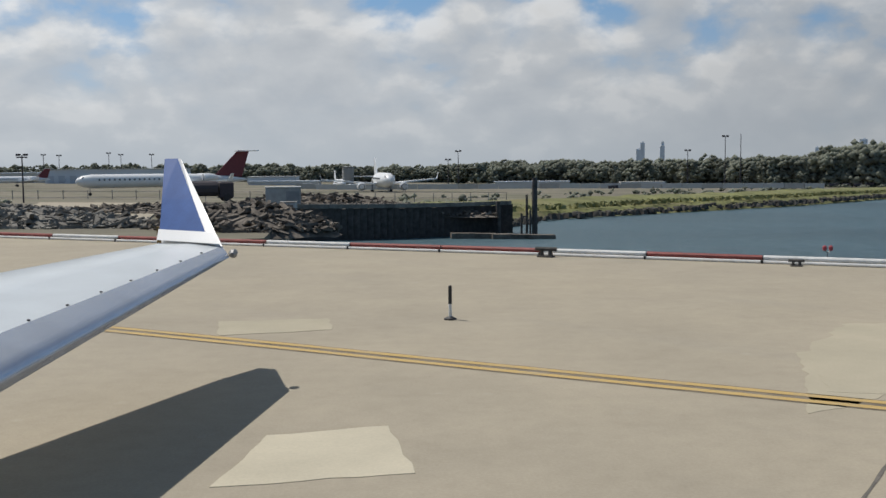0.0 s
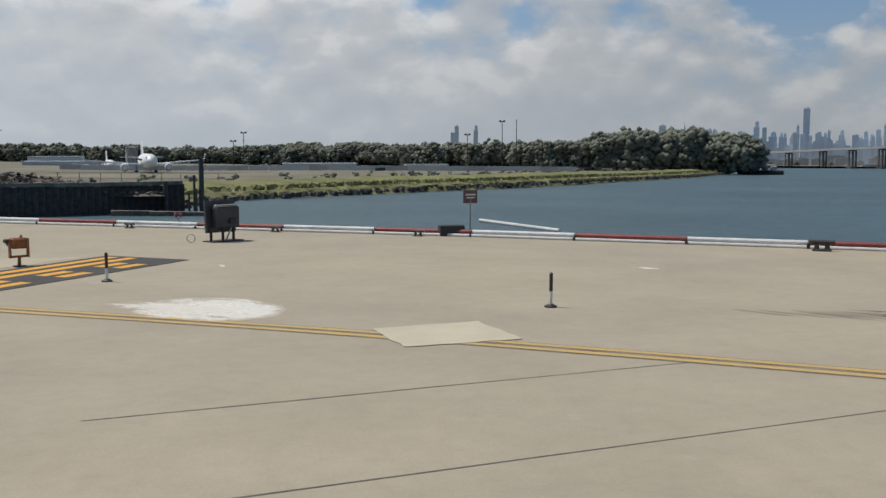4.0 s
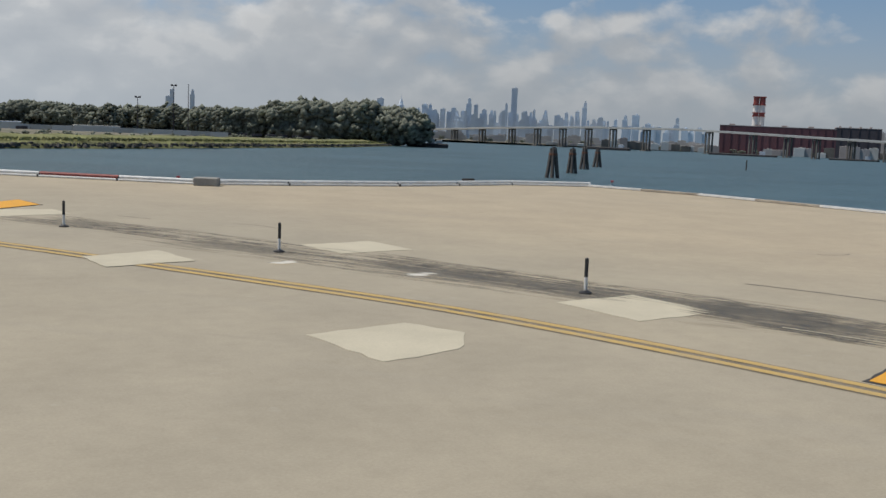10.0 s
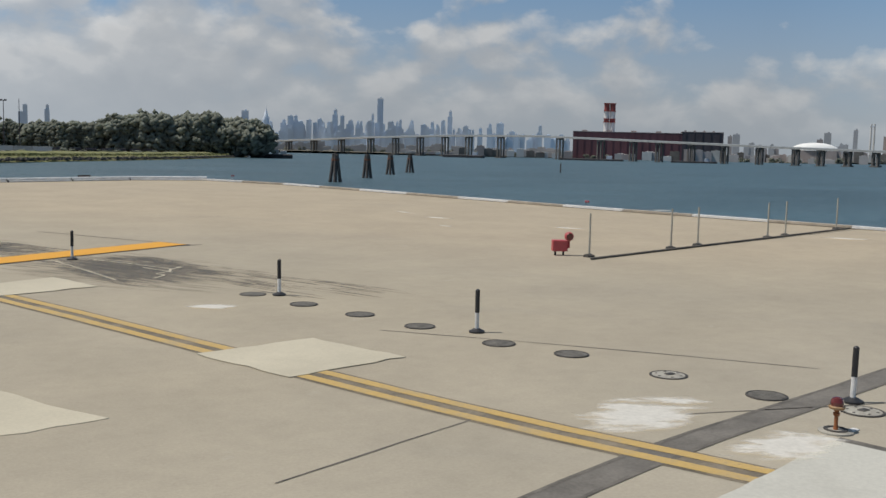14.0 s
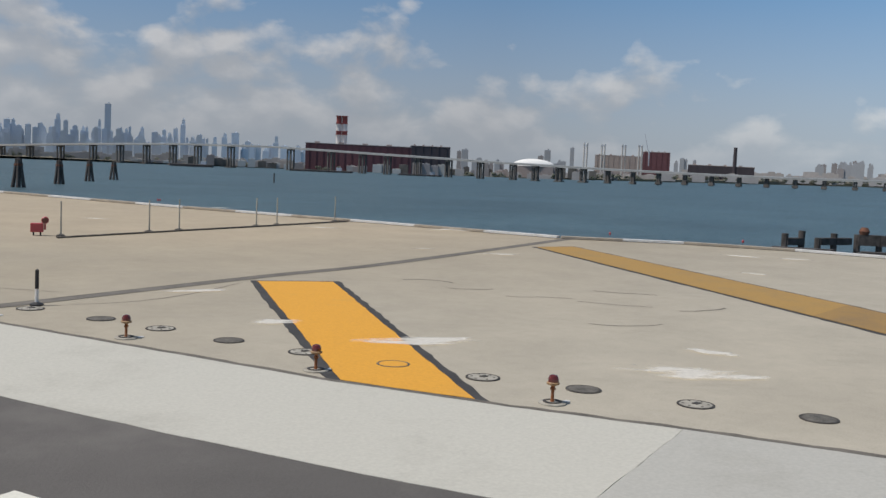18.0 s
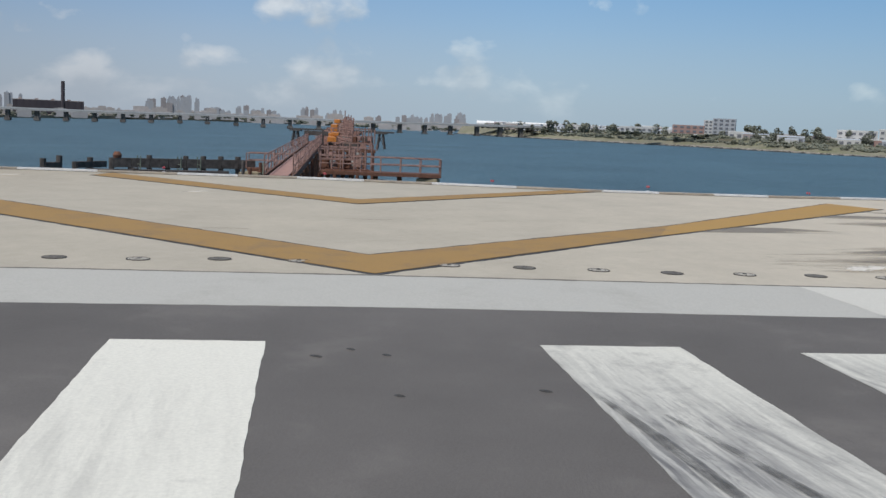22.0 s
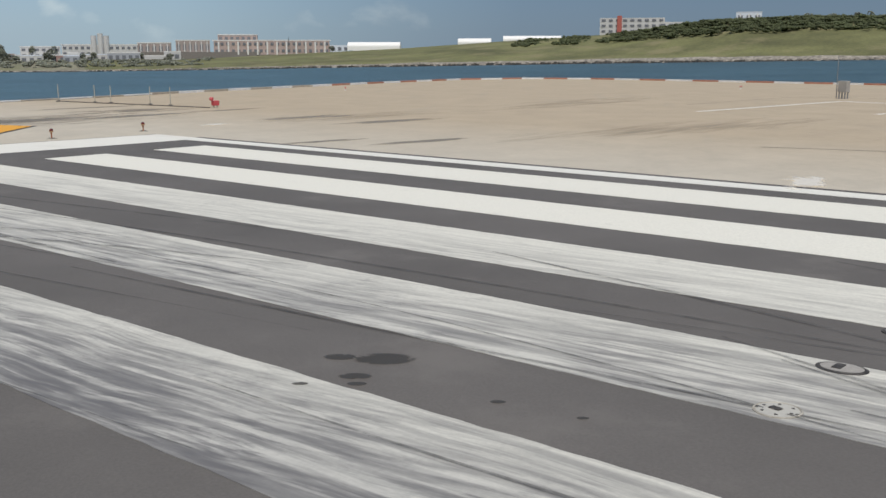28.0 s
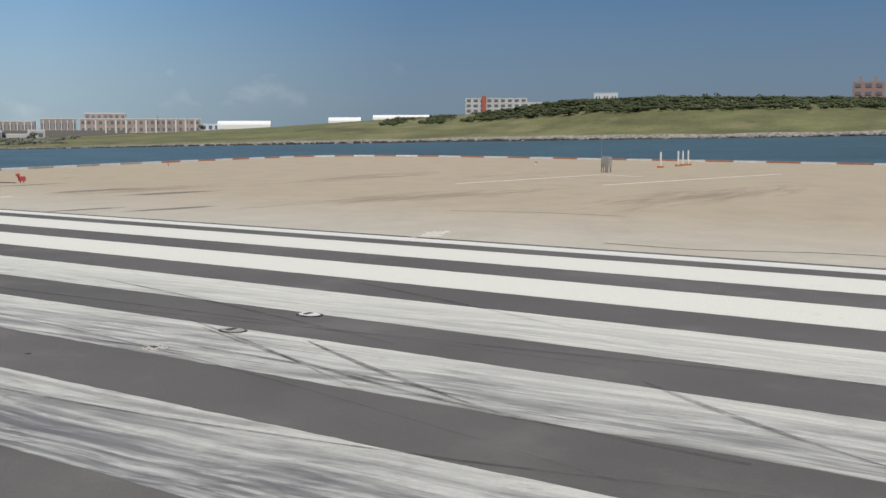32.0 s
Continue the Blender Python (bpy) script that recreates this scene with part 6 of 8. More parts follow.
def airliner(m, label, length=30.0, r=1.7, tail=None, t_tail=False, pods=True):
    ob = empty("parked_airliner", m, label, "aircraft", "parked aircraft")
    tail = tail or AC_WHITE
    up = r + 1.6
    prof = [(0.05, 0), (0.45 * r, 0.5), (0.8 * r, 1.6), (r, 3.6), (r, length * 0.62), (0.85 * r, length * 0.75), (0.5 * r, length * 0.9), (0.15 * r, length)]
    part("fuselage", lathe(prof, 18, Matrix.Translation((0, 0, up)) @ Matrix.Rotation(radians(-90), 4, "X")), AC_WHITE, ob, smooth=True)
    bm = bmesh.new()
    for k in range(18):
        for s in (-1, 1):
            add_box(bm, (0.06, 0.35, 0.4), Matrix.Translation((s * r * 0.97, 5 + k * length * 0.028, up + 0.35)))
    part("cabin_window", bm, GLASS_DARK, ob)
    part("cockpit_glass", box((r * 1.15, 0.5, 0.5), Matrix.Translation((0, 1.55, up + 0.75)) @ Matrix.Rotation(radians(35), 4, "X")), GLASS_DARK, ob)

    def plate(name, pts, thick, mat):
        bm = bmesh.new()
        a = [bm.verts.new(Vector(p) + Vector(thick)) for p in pts]
        b = [bm.verts.new(Vector(p) - Vector(thick)) for p in pts]
        bm.faces.new(a)
        bm.faces.new(b[::-1])
        for k in range(len(pts)):
            bm.faces.new((a[k], b[k], b[(k + 1) % len(pts)], a[(k + 1) % len(pts)]))
        bmesh.ops.recalc_face_normals(bm, faces=bm.faces)
        return part(name, bm, mat, ob)

    span = length * 0.46
    for s in (-1, 1):
        y0 = length * (0.42 if pods else 0.52)
        plate("wing", [(s * r * 0.8, y0, up - 0.9), (s * span, y0 + span * 0.45, up + 0.1), (s * span, y0 + span * 0.45 + 1.2, up + 0.1), (s * r * 0.8, y0 + 5.5, up - 0.9)], (0, 0, 0.16), AC_WHITE)
        plate("winglet", [(s * span, y0 + span * 0.45, up + 0.1), (s * (span + 0.5), y0 + span * 0.45 + 1.4, up + 1.6), (s * (span + 0.5), y0 + span * 0.45 + LAND_UP, up + 1.6), (s * span, y0 + span * 0.45 + 1.2, up + 0.1)], (0.06, 0, 0), AC_WHITE)
        zt = up + length * 0.17 if t_tail else up + 0.7
        plate("tailplane", [(s * 0.15, length * 0.93, zt), (s * length * 0.17, length * 0.99, zt), (s * length * 0.17, length * 1.02, zt), (s * 0.15, length * 1.0, zt)], (0, 0, 0.1), AC_WHITE)
        ey, ex, ez = (y0 + 1.0, s * span * 0.36, up - 1.55) if pods else (length * 0.74, s * (r + 0.8), up + 0.6)
        part("engine", lathe([(0.55, 0), (0.95, 0.3), (1.0, 1.4), (0.8, 2.8), (0.45, 3.6)], 14, Matrix.Translation((ex, ey - 1.2, ez)) @ Matrix.Rotation(radians(-90), 4, "X")), AC_WHITE, ob)
        part("intake", cyl(0.72, 0.72, 0.1, Matrix.Translation((ex, ey - 1.16, ez)) @ Matrix.Rotation(radians(-90), 4, "X"), 14), DARK_CLAD, ob)
        part("main_gear", cyl(0.5, 0.5, 0.7, Matrix.Translation((s * 2.2 - 0.35, length * 0.52, 0.5)) @ Matrix.Rotation(radians(90), 4, "Y")), BLACK, ob)
        part("gear_leg", cyl(0.12, 0.12, up - 1.2, Matrix.Translation((s * 2.2, length * 0.52, 0.5))), STEEL, ob)
    plate("fin", [(0, length * 0.80, up + r * 0.6), (0, length * 0.95, up + length * 0.175), (0, length * 1.02, up + length * 0.175), (0, length * 0.97, up + 0.6)], (0.14, 0, 0), tail)
    part("nose_gear", cyl(0.35, 0.35, 0.3, Matrix.Translation((-0.15, 3.2, 0.35)) @ Matrix.Rotation(radians(90), 4, "Y")), BLACK, ob)
    part("nose_leg", cyl(0.1, 0.1, up - r, Matrix.Translation((0, 3.2, 0.35))), STEEL, ob)
    return ob


def parked(x, y, turn, scale=1.0):
    return Matrix.Translation((x, y, water_z(x, y) + LAND_UP)) @ Matrix.Rotation(radians(turn), 4, "Z") @ Matrix.Scale(scale, 4)


airliner(parked(-15, 261.6, 10, 1.15), "white twin-jet airliner parked nose-on", 30, 1.7)
airliner(parked(-33, 320, 12, 0.8), "white twin-jet airliner parked further back", 30, 1.7)
airliner(parked(-73.8, 203, -60, 0.88), "long white rear-engined airliner with dark red tail", 40, 1.6, AC_RED, True, False)
airliner(parked(-150, 330, -60, 0.7), "white airliner with dark markings far off", 30, 1.6, AC_RED, True, False)

# ---- debris yard, quay wall, container and piles ----
DEBRIS = material("broken_timber", (0.17, 0.145, 0.12), 0.9, vary=0.4, scale=0.8, fine=8, bump=0.3)
DEBRIS2 = material("broken_concrete", (0.22, 0.205, 0.18), 0.9, vary=0.3, scale=0.8, fine=8, bump=0.3)


def debris_heap(name, centre, rx, ry, high, count, seed, mat, label):
    rnd = random.Random(seed)
    verts, faces = [], []
    cx, cy = centre
    for _ in range(count):
        a, u = rnd.uniform(0, 6.283), math.sqrt(rnd.random())
        x, y = cx + rx * u * math.cos(a), cy + ry * u * math.sin(a)
        z = water_z(x, y) + 1.9 + high * (1 - u * u) * rnd.uniform(0.5, 1.0)
        ln, wd, th = rnd.uniform(0.2, 1.5), rnd.uniform(0.08, 0.36), rnd.uniform(0.05, 0.22)
        m = Matrix.Translation((x, y, z)) @ Euler((rnd.uniform(-0.5, 0.5), rnd.uniform(-0.5, 0.5), rnd.uniform(0, 3.14))).to_matrix().to_4x4()
        b = len(verts)
        for sx in (-.5, .5):
            for sy in (-.5, .5):
                for sz in (-.5, .5):
                    verts.append(tuple(m @ Vector((sx * ln, sy * wd, sz * th))))
        for f in ((0, 1, 3, 2), (4, 6, 7, 5), (0, 4, 5, 1), (2, 3, 7, 6), (0, 2, 6, 4), (1, 5, 7, 3)):
            faces.append(tuple(b + k for k in f))
    # the body of the heap under the loose pieces
    b = len(verts)
    n = 22
    for r, hh in ((1.05, -0.3), (0.8, 0.35), (0.5, 0.7), (0.0, 0.9)):
        for k in range(n):
            a = 6.283 * k / n
            x, y = cx + rx * r * math.cos(a), cy + ry * r * math.sin(a)
            verts.append((x, y, water_z(x, y) + 1.9 + high * hh * rnd.uniform(0.7, 1.1)))
    for j in range(3):
        for k in range(n):
            faces.append((b + j * n + k, b + j * n + (k + 1) % n, b + (j + 1) * n + (k + 1) % n, b + (j + 1) * n + k))
    return tagged(mesh_part(name, verts, faces, mat), label, "debris", kind="stuff")


debris_heap("debris_heap", (-12.2, 60.0), 5.5, 5, 1.5, 900, 1, DEBRIS, "heap of broken timber and slabs by the quay")
debris_heap("debris_heap", (-26, 62), 9, 4, 0.9, 900, 2, DEBRIS2, "low heap of broken concrete and pipes")
debris_heap("debris_heap", (-12, 96), 10, 5, 1.6, 900, 3, DEBRIS, "dark heap of scrap behind the quay wall")
debris_heap("debris_heap", (-38, 80), 10, 6, 0.8, 700, 4, DEBRIS2, "rubble strewn over the yard")
debris_heap("debris_heap", (-5, 92), 9, 4, 0.8, 700, 5, DEBRIS, "scrap timber heaped behind the quay wall")
debris_heap("debris_heap", (-24, 84), 8, 5, 0.7, 500, 6, DEBRIS, "strewn scrap along the yard ramp")
land("yard_road", [(-27, 58.5), (-19, 62), (-30, 110), (-44, 110)], 2.0, DECK, "pale concrete ramp through the yard")
quay = empty("quay_wall", None, "blackened timber quay wall with standing piles", "quay wall")
rnd = random.Random(31)
for k in range(36):
    s = k / 35
    x, y = -13 + 18.5 * s, 83 + 12.5 * s * s
    zb, zt = water_z(x, y) - 1.0, -0.75 + rnd.uniform(-0.12, 0.12)
    part("sheet_pile", box((0.62, 0.5, zt - zb), Matrix.Translation((x, y, (zb + zt) / 2)) @ Matrix.Rotation(rnd.uniform(-0.05, 0.05), 4, "Z")), TIMBER, quay)
bm = bmesh.new()
for k in range(12):
    s, s2 = k / 12, (k + 1) / 12
    add_beam(bm, (-13 + 18.5 * s, 82.8 + 12.5 * s * s, -0.6), (-13 + 18.5 * s2, 82.8 + 12.5 * s2 * s2, -0.62), 0.5, 0.35)
part("cap_beam", bm, DEBRIS2, quay, "grey weathered cap beam")
for x, y, top, r in ((7.65, 92.7, 1.75, 0.27), (6.95, 92.9, 0.2, 0.13), (6.45, 92.6, -1.5, 0.11), (4.3, 92.0, -0.4, 0.24), (7.2, 92.0, -1.2, 0.1)):
    z = water_z(x, y)
    tagged(part("mooring_pile", cyl(r, r * 0.9, top - z + 1.0, Matrix.Translation((x, y, z - 1.0)), 10), TIMBER), "dark tarred mooring pile standing in the water", "pile", "mooring piles at the quay")
bm = bmesh.new()
for k in range(5):
    x, y = 1.0 + k * 1.7, 86.5 + rnd.uniform(-0.5, 0.5)
    add_box(bm, (2.0, 1.2, 0.5), Matrix.Translation((x, y, water_z(x, y) + 0.2)) @ Matrix.Rotation(rnd.uniform(-0.2, 0.2), 4, "Z"))
tagged(part("float_stage", bm, DEBRIS), "low timber float at the foot of the quay", "float")
ob = empty("site_container", Matrix.Translation((-14.5, 88.8, water_z(-14.5, 88.8) + 1.9)) @ Matrix.Rotation(0.15, 4, "Z"), "pale grey site container among the debris", "container")
part("shell", box((3.0, 2.4, 2.1), Matrix.Translation((0, 0, 1.05)), 0.05), material("container_paint", (0.36, 0.38, 0.39), 0.7, vary=0.12), ob)
part("door", box((1.1, 0.06, 1.7), Matrix.Translation((0.8, -1.22, 0.95))), material("container_door", (0.24, 0.26, 0.28), 0.7, vary=0.12), ob)
part("roof", box((3.1, 2.5, 0.08), Matrix.Translation((0, 0, 2.14))), FAR_LIGHT, ob)
ob = empty("site_hut", Matrix.Translation((-10.5, 66.0, water_z(-10.5, 66) + 1.9)), "small white equipment cabinet on the debris", "cabinet")
part("body", box((1.0, 0.8, 1.1), Matrix.Translation((0, 0, 0.8)), 0.03), FAR_LIGHT, ob)
part("roof", box((1.1, 0.9, 0.06), Matrix.Translation((0, 0, 1.38))), CONC, ob)
ob = empty("site_truck", Matrix.Translation((-29, 118, water_z(-29, 118) + 1.9)) @ Matrix.Rotation(0.4, 4, "Z"), "dark tank truck parked in the yard", "truck")
part("tank", cyl(0.9, 0.9, 5.2, Matrix.Translation((-3.0, 0, 1.5)) @ Matrix.Rotation(radians(90), 4, "Y"), 14), DARK_CLAD, ob)
part("cab", box((1.6, 1.9, 1.9), Matrix.Translation((3.2, 0, 1.3)), 0.15), DARK_CLAD, ob)
for sx in (-2.4, -1.4, 3.2):
    for sy in (-0.9, 0.9):
        part("wheel", cyl(0.45, 0.45, 0.3, Matrix.Translation((sx, sy - 0.15, 0.45)) @ Matrix.Rotation(radians(-90), 4, "X"), 12), BLACK, ob)
fence = empty("yard_fence", None, "wire fence with thin posts along the yard", "fence")
for k in range(30):
    x, y = -75 + k * 2.9, 128 + 1.2 * k
    part("post", cyl(0.06, 0.06, 2.2, Matrix.Translation((x, y, water_z(x, y) + LAND_UP)), 6), STEEL, fence)
bm = bmesh.new()
for zz in (1.1, 2.0, 2.85):
    add_bar(bm, (-75, 128, water_z(-75, 128) + zz), (9, 162.8, water_z(9, 162.8) + zz), 0.03, 4)
part("rail", bm, STEEL, fence)

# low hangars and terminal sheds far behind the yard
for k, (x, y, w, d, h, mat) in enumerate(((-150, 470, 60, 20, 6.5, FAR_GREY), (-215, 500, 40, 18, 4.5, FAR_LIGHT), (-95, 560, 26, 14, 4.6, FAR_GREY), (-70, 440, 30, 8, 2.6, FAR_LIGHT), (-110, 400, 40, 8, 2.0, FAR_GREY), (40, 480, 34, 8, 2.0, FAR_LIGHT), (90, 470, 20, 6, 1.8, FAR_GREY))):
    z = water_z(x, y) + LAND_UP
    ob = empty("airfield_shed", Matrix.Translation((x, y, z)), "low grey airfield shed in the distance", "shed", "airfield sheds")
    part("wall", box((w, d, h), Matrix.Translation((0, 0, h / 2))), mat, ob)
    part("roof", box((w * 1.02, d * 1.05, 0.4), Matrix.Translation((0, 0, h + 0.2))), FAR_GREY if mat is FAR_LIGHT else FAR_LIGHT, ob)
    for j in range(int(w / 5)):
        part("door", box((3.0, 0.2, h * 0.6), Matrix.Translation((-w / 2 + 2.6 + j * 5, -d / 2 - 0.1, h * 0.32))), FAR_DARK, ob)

# ---- mooring dolphins in the bay ----


def dolphin(x, y, high, spread):
    z = water_z(x, y)
    ob = empty("mooring_dolphin", Matrix.Translation((x, y, z)), "cluster of dark leaning timber piles lashed at the top", "dolphin", "dolphins in the bay")
    for k in range(7):
        a = k * 6.283 / 6
        f = (Vector((math.cos(a) * spread, math.sin(a) * spread, -1.5)), Vector((math.cos(a) * 0.32, math.sin(a) * 0.32, high * (0.86 + 0.05 * (k % 3))))) if k < 6 else (Vector((0, 0, -1.5)), Vector((0.05, 0, high)))
        bm = bmesh.new()
        add_bar(bm, f[0], f[1], 0.30, 8, 0.24)
        part("timber_post", bm, TIMBER, ob)
    part("lashing", lathe([(0.66, high * 0.72), (0.70, high * 0.74), (0.66, high * 0.80)], 12), RUST, ob)
    return ob


dolphin(113.5, 101.5, 4.6, 1.15)
dolphin(132, 125, 4.5, 1.0)
dolphin(153, 153, 4.6, 1.1)
dolphin(171.5, 175.5, 4.5, 1.2)
x, y = 240, 200
tagged(part("lone_pile", cyl(0.22, 0.2, 4.2, Matrix.Translation((x, y, water_z(x, y) - 1)), 8), TIMBER), "single dark pile in open water", "pile")

# ---- approach-light pier: timber fenders and rusty gangway ----
dock = empty("timber_jetty", None, "derelict dark timber jetty beams on short piles", "jetty")
rnd = random.Random(8)


def jetty_run(a, b, z, n, wide, high, skip, over):
    """A line of heavy timber beams on posts."""
    a, b = Vector((*a, z)), Vector((*b, z))
    for k in range(n):
        p, q = a.lerp(b, k / n), a.lerp(b, (k + 0.97) / n)
        foot = water_z(p.x, p.y) - 0.8
        top = z + high / 2 + rnd.choice(over)
        part("timber_post", cyl(0.17, 0.2, top - foot, Matrix.Translation((p.x, p.y, foot)), 8), TIMBER, dock)
        if k in skip:
            continue
        bm = bmesh.new()
        add_beam(bm, p, q, wide, high)
        part("beam", bm, TIMBER, dock)


jetty_run((80.4, -38.4), (85.6, -47.4), -0.30, 9, 0.40, 0.24, (2,), (-0.05, 0.0, 0.06))
jetty_run((100.4, -34.6), (106.3, -42.6), -0.85, 8, 0.50, 0.62, (), (0.0, 0.0, 0.04, 0.22))
jetty_run((95.0, -32.6), (100.0, -34.3), -0.95, 4, 0.45, 0.40, (1,), (0.0, 0.25, 0.4))
LADDER = material("greenish_ladder", (0.17, 0.20, 0.155), 0.8, vary=0.2)
for x, y in ((101.6, -36.2), (103.2, -38.4), (104.0, -39.5)):
    foot = water_z(x, y) - 0.3
    ladder = bmesh.new()
    for e in (-0.2, 0.2):
        add_bar(ladder, (x - 0.5 + e * 0.6, y + e * 0.8, foot), (x - 0.5 + e * 0.6, y + e * 0.8, -0.35), 0.04, 5)
    for k in range(8):
        z = foot + 0.4 + k * 0.3
        add_bar(ladder, (x - 0.62, y - 0.16, z), (x - 0.38, y + 0.16, z), 0.025, 4)
    part("ladder", ladder, LADDER, dock, "greenish steel ladder")
part("winch", lathe([(0.25, 0), (0.3, 0.2), (0.18, 0.42)], 10, Matrix.Translation((100.6, -34.9, -0.54))), RUST, dock, "rusty winch on the jetty")

RUST_PALE = material("faded_red_steel", (0.36, 0.22, 0.18), 0.85, vary=0.25, scale=3, fine=30, stain=((0.12, 0.065, 0.05), 4.0, 0.52, 0.8))
RUST_PINK = material("chalky_red_deck", (0.36, 0.215, 0.18), 0.85, vary=0.15, scale=2, fine=25, stain=((0.20, 0.11, 0.085), 3.0, 0.55, 0.6))
FOOTING = material("yellowed_concrete", (0.30, 0.25, 0.16), 0.9, vary=0.2, scale=1.5, fine=12)
gang = empty("rusty_gangway", None, "rust-red steel gangway running out to a cluttered light pier", "gangway")


def railing(a, b, name="railing", high=1.05, step=1.3, r=0.04, mat=None):
    a, b = Vector(a), Vector(b)
    n = max(2, int((b - a).length / step))
    bm = bmesh.new()
    for k in range(n + 1):
        p = a.lerp(b, k / n)
        add_bar(bm, p, p + Vector((0, 0, high)), r, 5)
    for z in (high, high * 0.52):
        add_bar(bm, a + Vector((0, 0, z)), b + Vector((0, 0, z)), r * 0.9, 5)
    return part(name, bm, mat or RUST_PALE, gang)


# the long walkway from the apron's edge out to the gate
A, B = Vector((82.3, -50.9, -0.08)), Vector((135.6, -40.0, 0.1))
way = (B - A).normalized()
side = Vector((-way.y, way.x, 0)).normalized() * 0.68
for k in range(16):
    bm = bmesh.new()
    add_beam(bm, A.lerp(B, k / 16), A.lerp(B, (k + 0.99) / 16), 0.92, 0.06)
    part("deck_plate", bm, RUST_PINK, gang, "chalky red deck plate")
for s in (1, -1):
    bm = bmesh.new()
    add_beam(bm, A + side * s + Vector((0, 0, -0.14)), B + side * s + Vector((0, 0, -0.14)), 0.1, 0.34)
    part("girder", bm, RUST, gang)
    foot, head = A + side * s, B + side * s
    railing(foot, head, "railing", 0.95, 2.2, 0.035)
    for k in range(16):
        p, q = foot.lerp(head, k / 16), foot.lerp(head, (k + 1) / 16)
        bm = bmesh.new()
        add_bar(bm, p + Vector((0, 0, 0.05)), q + Vector((0, 0, 0.92)), 0.025, 5)
        part("rail_brace", bm, RUST_PALE, gang)
for k in range(1, 7):
    p = A.lerp(B, k / 6)
    z = water_z(p.x, p.y)
    for t in (1, -1):
        part("support_post", cyl(0.16, 0.16, p.z - z + 0.7, Matrix.Translation((p.x + side.x * t, p.y + side.y * t, z - 1)), 8), RUST, gang)
# gate with dark frame and orange cabinets
for t in (1, -1):
    part("gate_post", box((0.18, 0.18, 1.35), Matrix.Translation(B + side * t * 1.1 + Vector((0, 0, 0.55)))), TIMBER, gang, "dark gate post")
bm = bmesh.new()
add_beam(bm, B + side * 1.6 + Vector((0, 0, 0.95)), B - side * 1.9 + Vector((0, 0, 0.95)), 0.3, 0.45)
part("gate_lintel", bm, TIMBER, gang, "dark gate beam")
for dx, dy, z, w, h in ((1.2, -1.5, 0.1, 0.9, 0.55), (1.6, -1.7, 0.75, 0.8, 0.35), (14.0, 1.1, 1.0, 0.8, 0.8), (16.0, 1.2, 1.9, 0.7, 0.45), (8.5, 0.2, 0.2, 0.8, 0.7)):
    part("cabinet", box((0.7, w, h), Matrix.Translation(B + Vector((dx, dy, z + h / 2))), 0.04), ORANGE, gang, "orange equipment cabinet")
# low service decks stepping up beside the walkway
CLUTTER = [RUST, RUST_PALE, RUST_PINK, CONC, TIMBER]
for x0, y0, y1, z, high, posts in ((106.4, -47.6, -50.6, -1.0, 1.7, 5), (120.0, -44.3, -47.6, -0.85, 0.95, 6), (137.2, -41.2, -45.6, -0.55, 0.75, 7), (148.0, -38.6, -43.4, -0.1, 1.6, 8)):
    bm = bmesh.new()
    add_beam(bm, (x0, y0, z), (x0 + 1.0, y1, z), 2.6, 0.3)
    part("service_deck", bm, RUST, gang, "rusty service deck")
    for k in range(posts):
        f = k / (posts - 1)
        x, y = x0 + f - 1.1, y0 + (y1 - y0) * f
        bm = bmesh.new()
        add_bar(bm, (x, y, z), (x, y, z + high * rnd.uniform(0.8, 1.1)), 0.07, 6)
        part("deck_post", bm, RUST_PALE, gang)
        bm = bmesh.new()
        add_bar(bm, (x + 2.3, y, z), (x + 2.3, y, z + high * rnd.uniform(0.7, 1.15)), 0.07, 6)
        part("deck_post", bm, RUST_PALE, gang)
        foot = water_z(x, y) - 0.6
        if k % 2 == 0:
            part("support_post", cyl(0.16, 0.16, z - foot, Matrix.Translation((x, y, foot)), 8), RUST, gang)
    for zz in (0.5, 1.0):
        bm = bmesh.new()
        add_beam(bm, (x0 - 1.1, y0, z + high * zz), (x0 - 0.1, y1, z + high * zz), 0.09, 0.12)
        part("deck_rail", bm, RUST_PALE, gang)
    for k in range(6):
        f = rnd.random()
        part("cabinet", box((rnd.uniform(0.4, 0.8), rnd.uniform(0.4, 0.9), rnd.uniform(0.3, 0.8)), Matrix.Translation((x0 + f + rnd.uniform(-0.8, 0.8), y0 + (y1 - y0) * f, z + 0.5)), 0.03), rnd.choice(CLUTTER), gang, "weathered equipment box")
# rows of light bars that climb along the pier
for k in range(11):
    x, y = 141 + k * 3.4, -39.6 + k * 0.5
    z = 0.1 + 0.06 * k
    top = 1.2 + 0.20 * k
    half = 2.2 - 0.15 * k
    for e in (-1, -0.4, 0.2, 0.8):
        bm = bmesh.new()
        add_bar(bm, (x, y - 0.8 + e * half, z - 0.6), (x, y - 0.8 + e * half * 0.8, top - abs(e) * 0.5), 0.06, 6)
        part("light_mast", bm, RUST_PALE, gang)
    bm = bmesh.new()
    add_bar(bm, (x, y - 0.8 - half, top - 0.75), (x, y - 0.8 + half * 0.7, top - 0.45), 0.06, 6)
    add_bar(bm, (x, y - 0.8 - half, z), (x, y - 0.8 + half * 0.8, top - 0.6), 0.045, 6)
    part("light_bar", bm, RUST_PINK, gang)
bm = bmesh.new()
add_beam(bm, (136, -40.4, -0.2), (180, -34.6, 0.6), 3.4, 0.3)
part("deck", bm, RUST, gang)
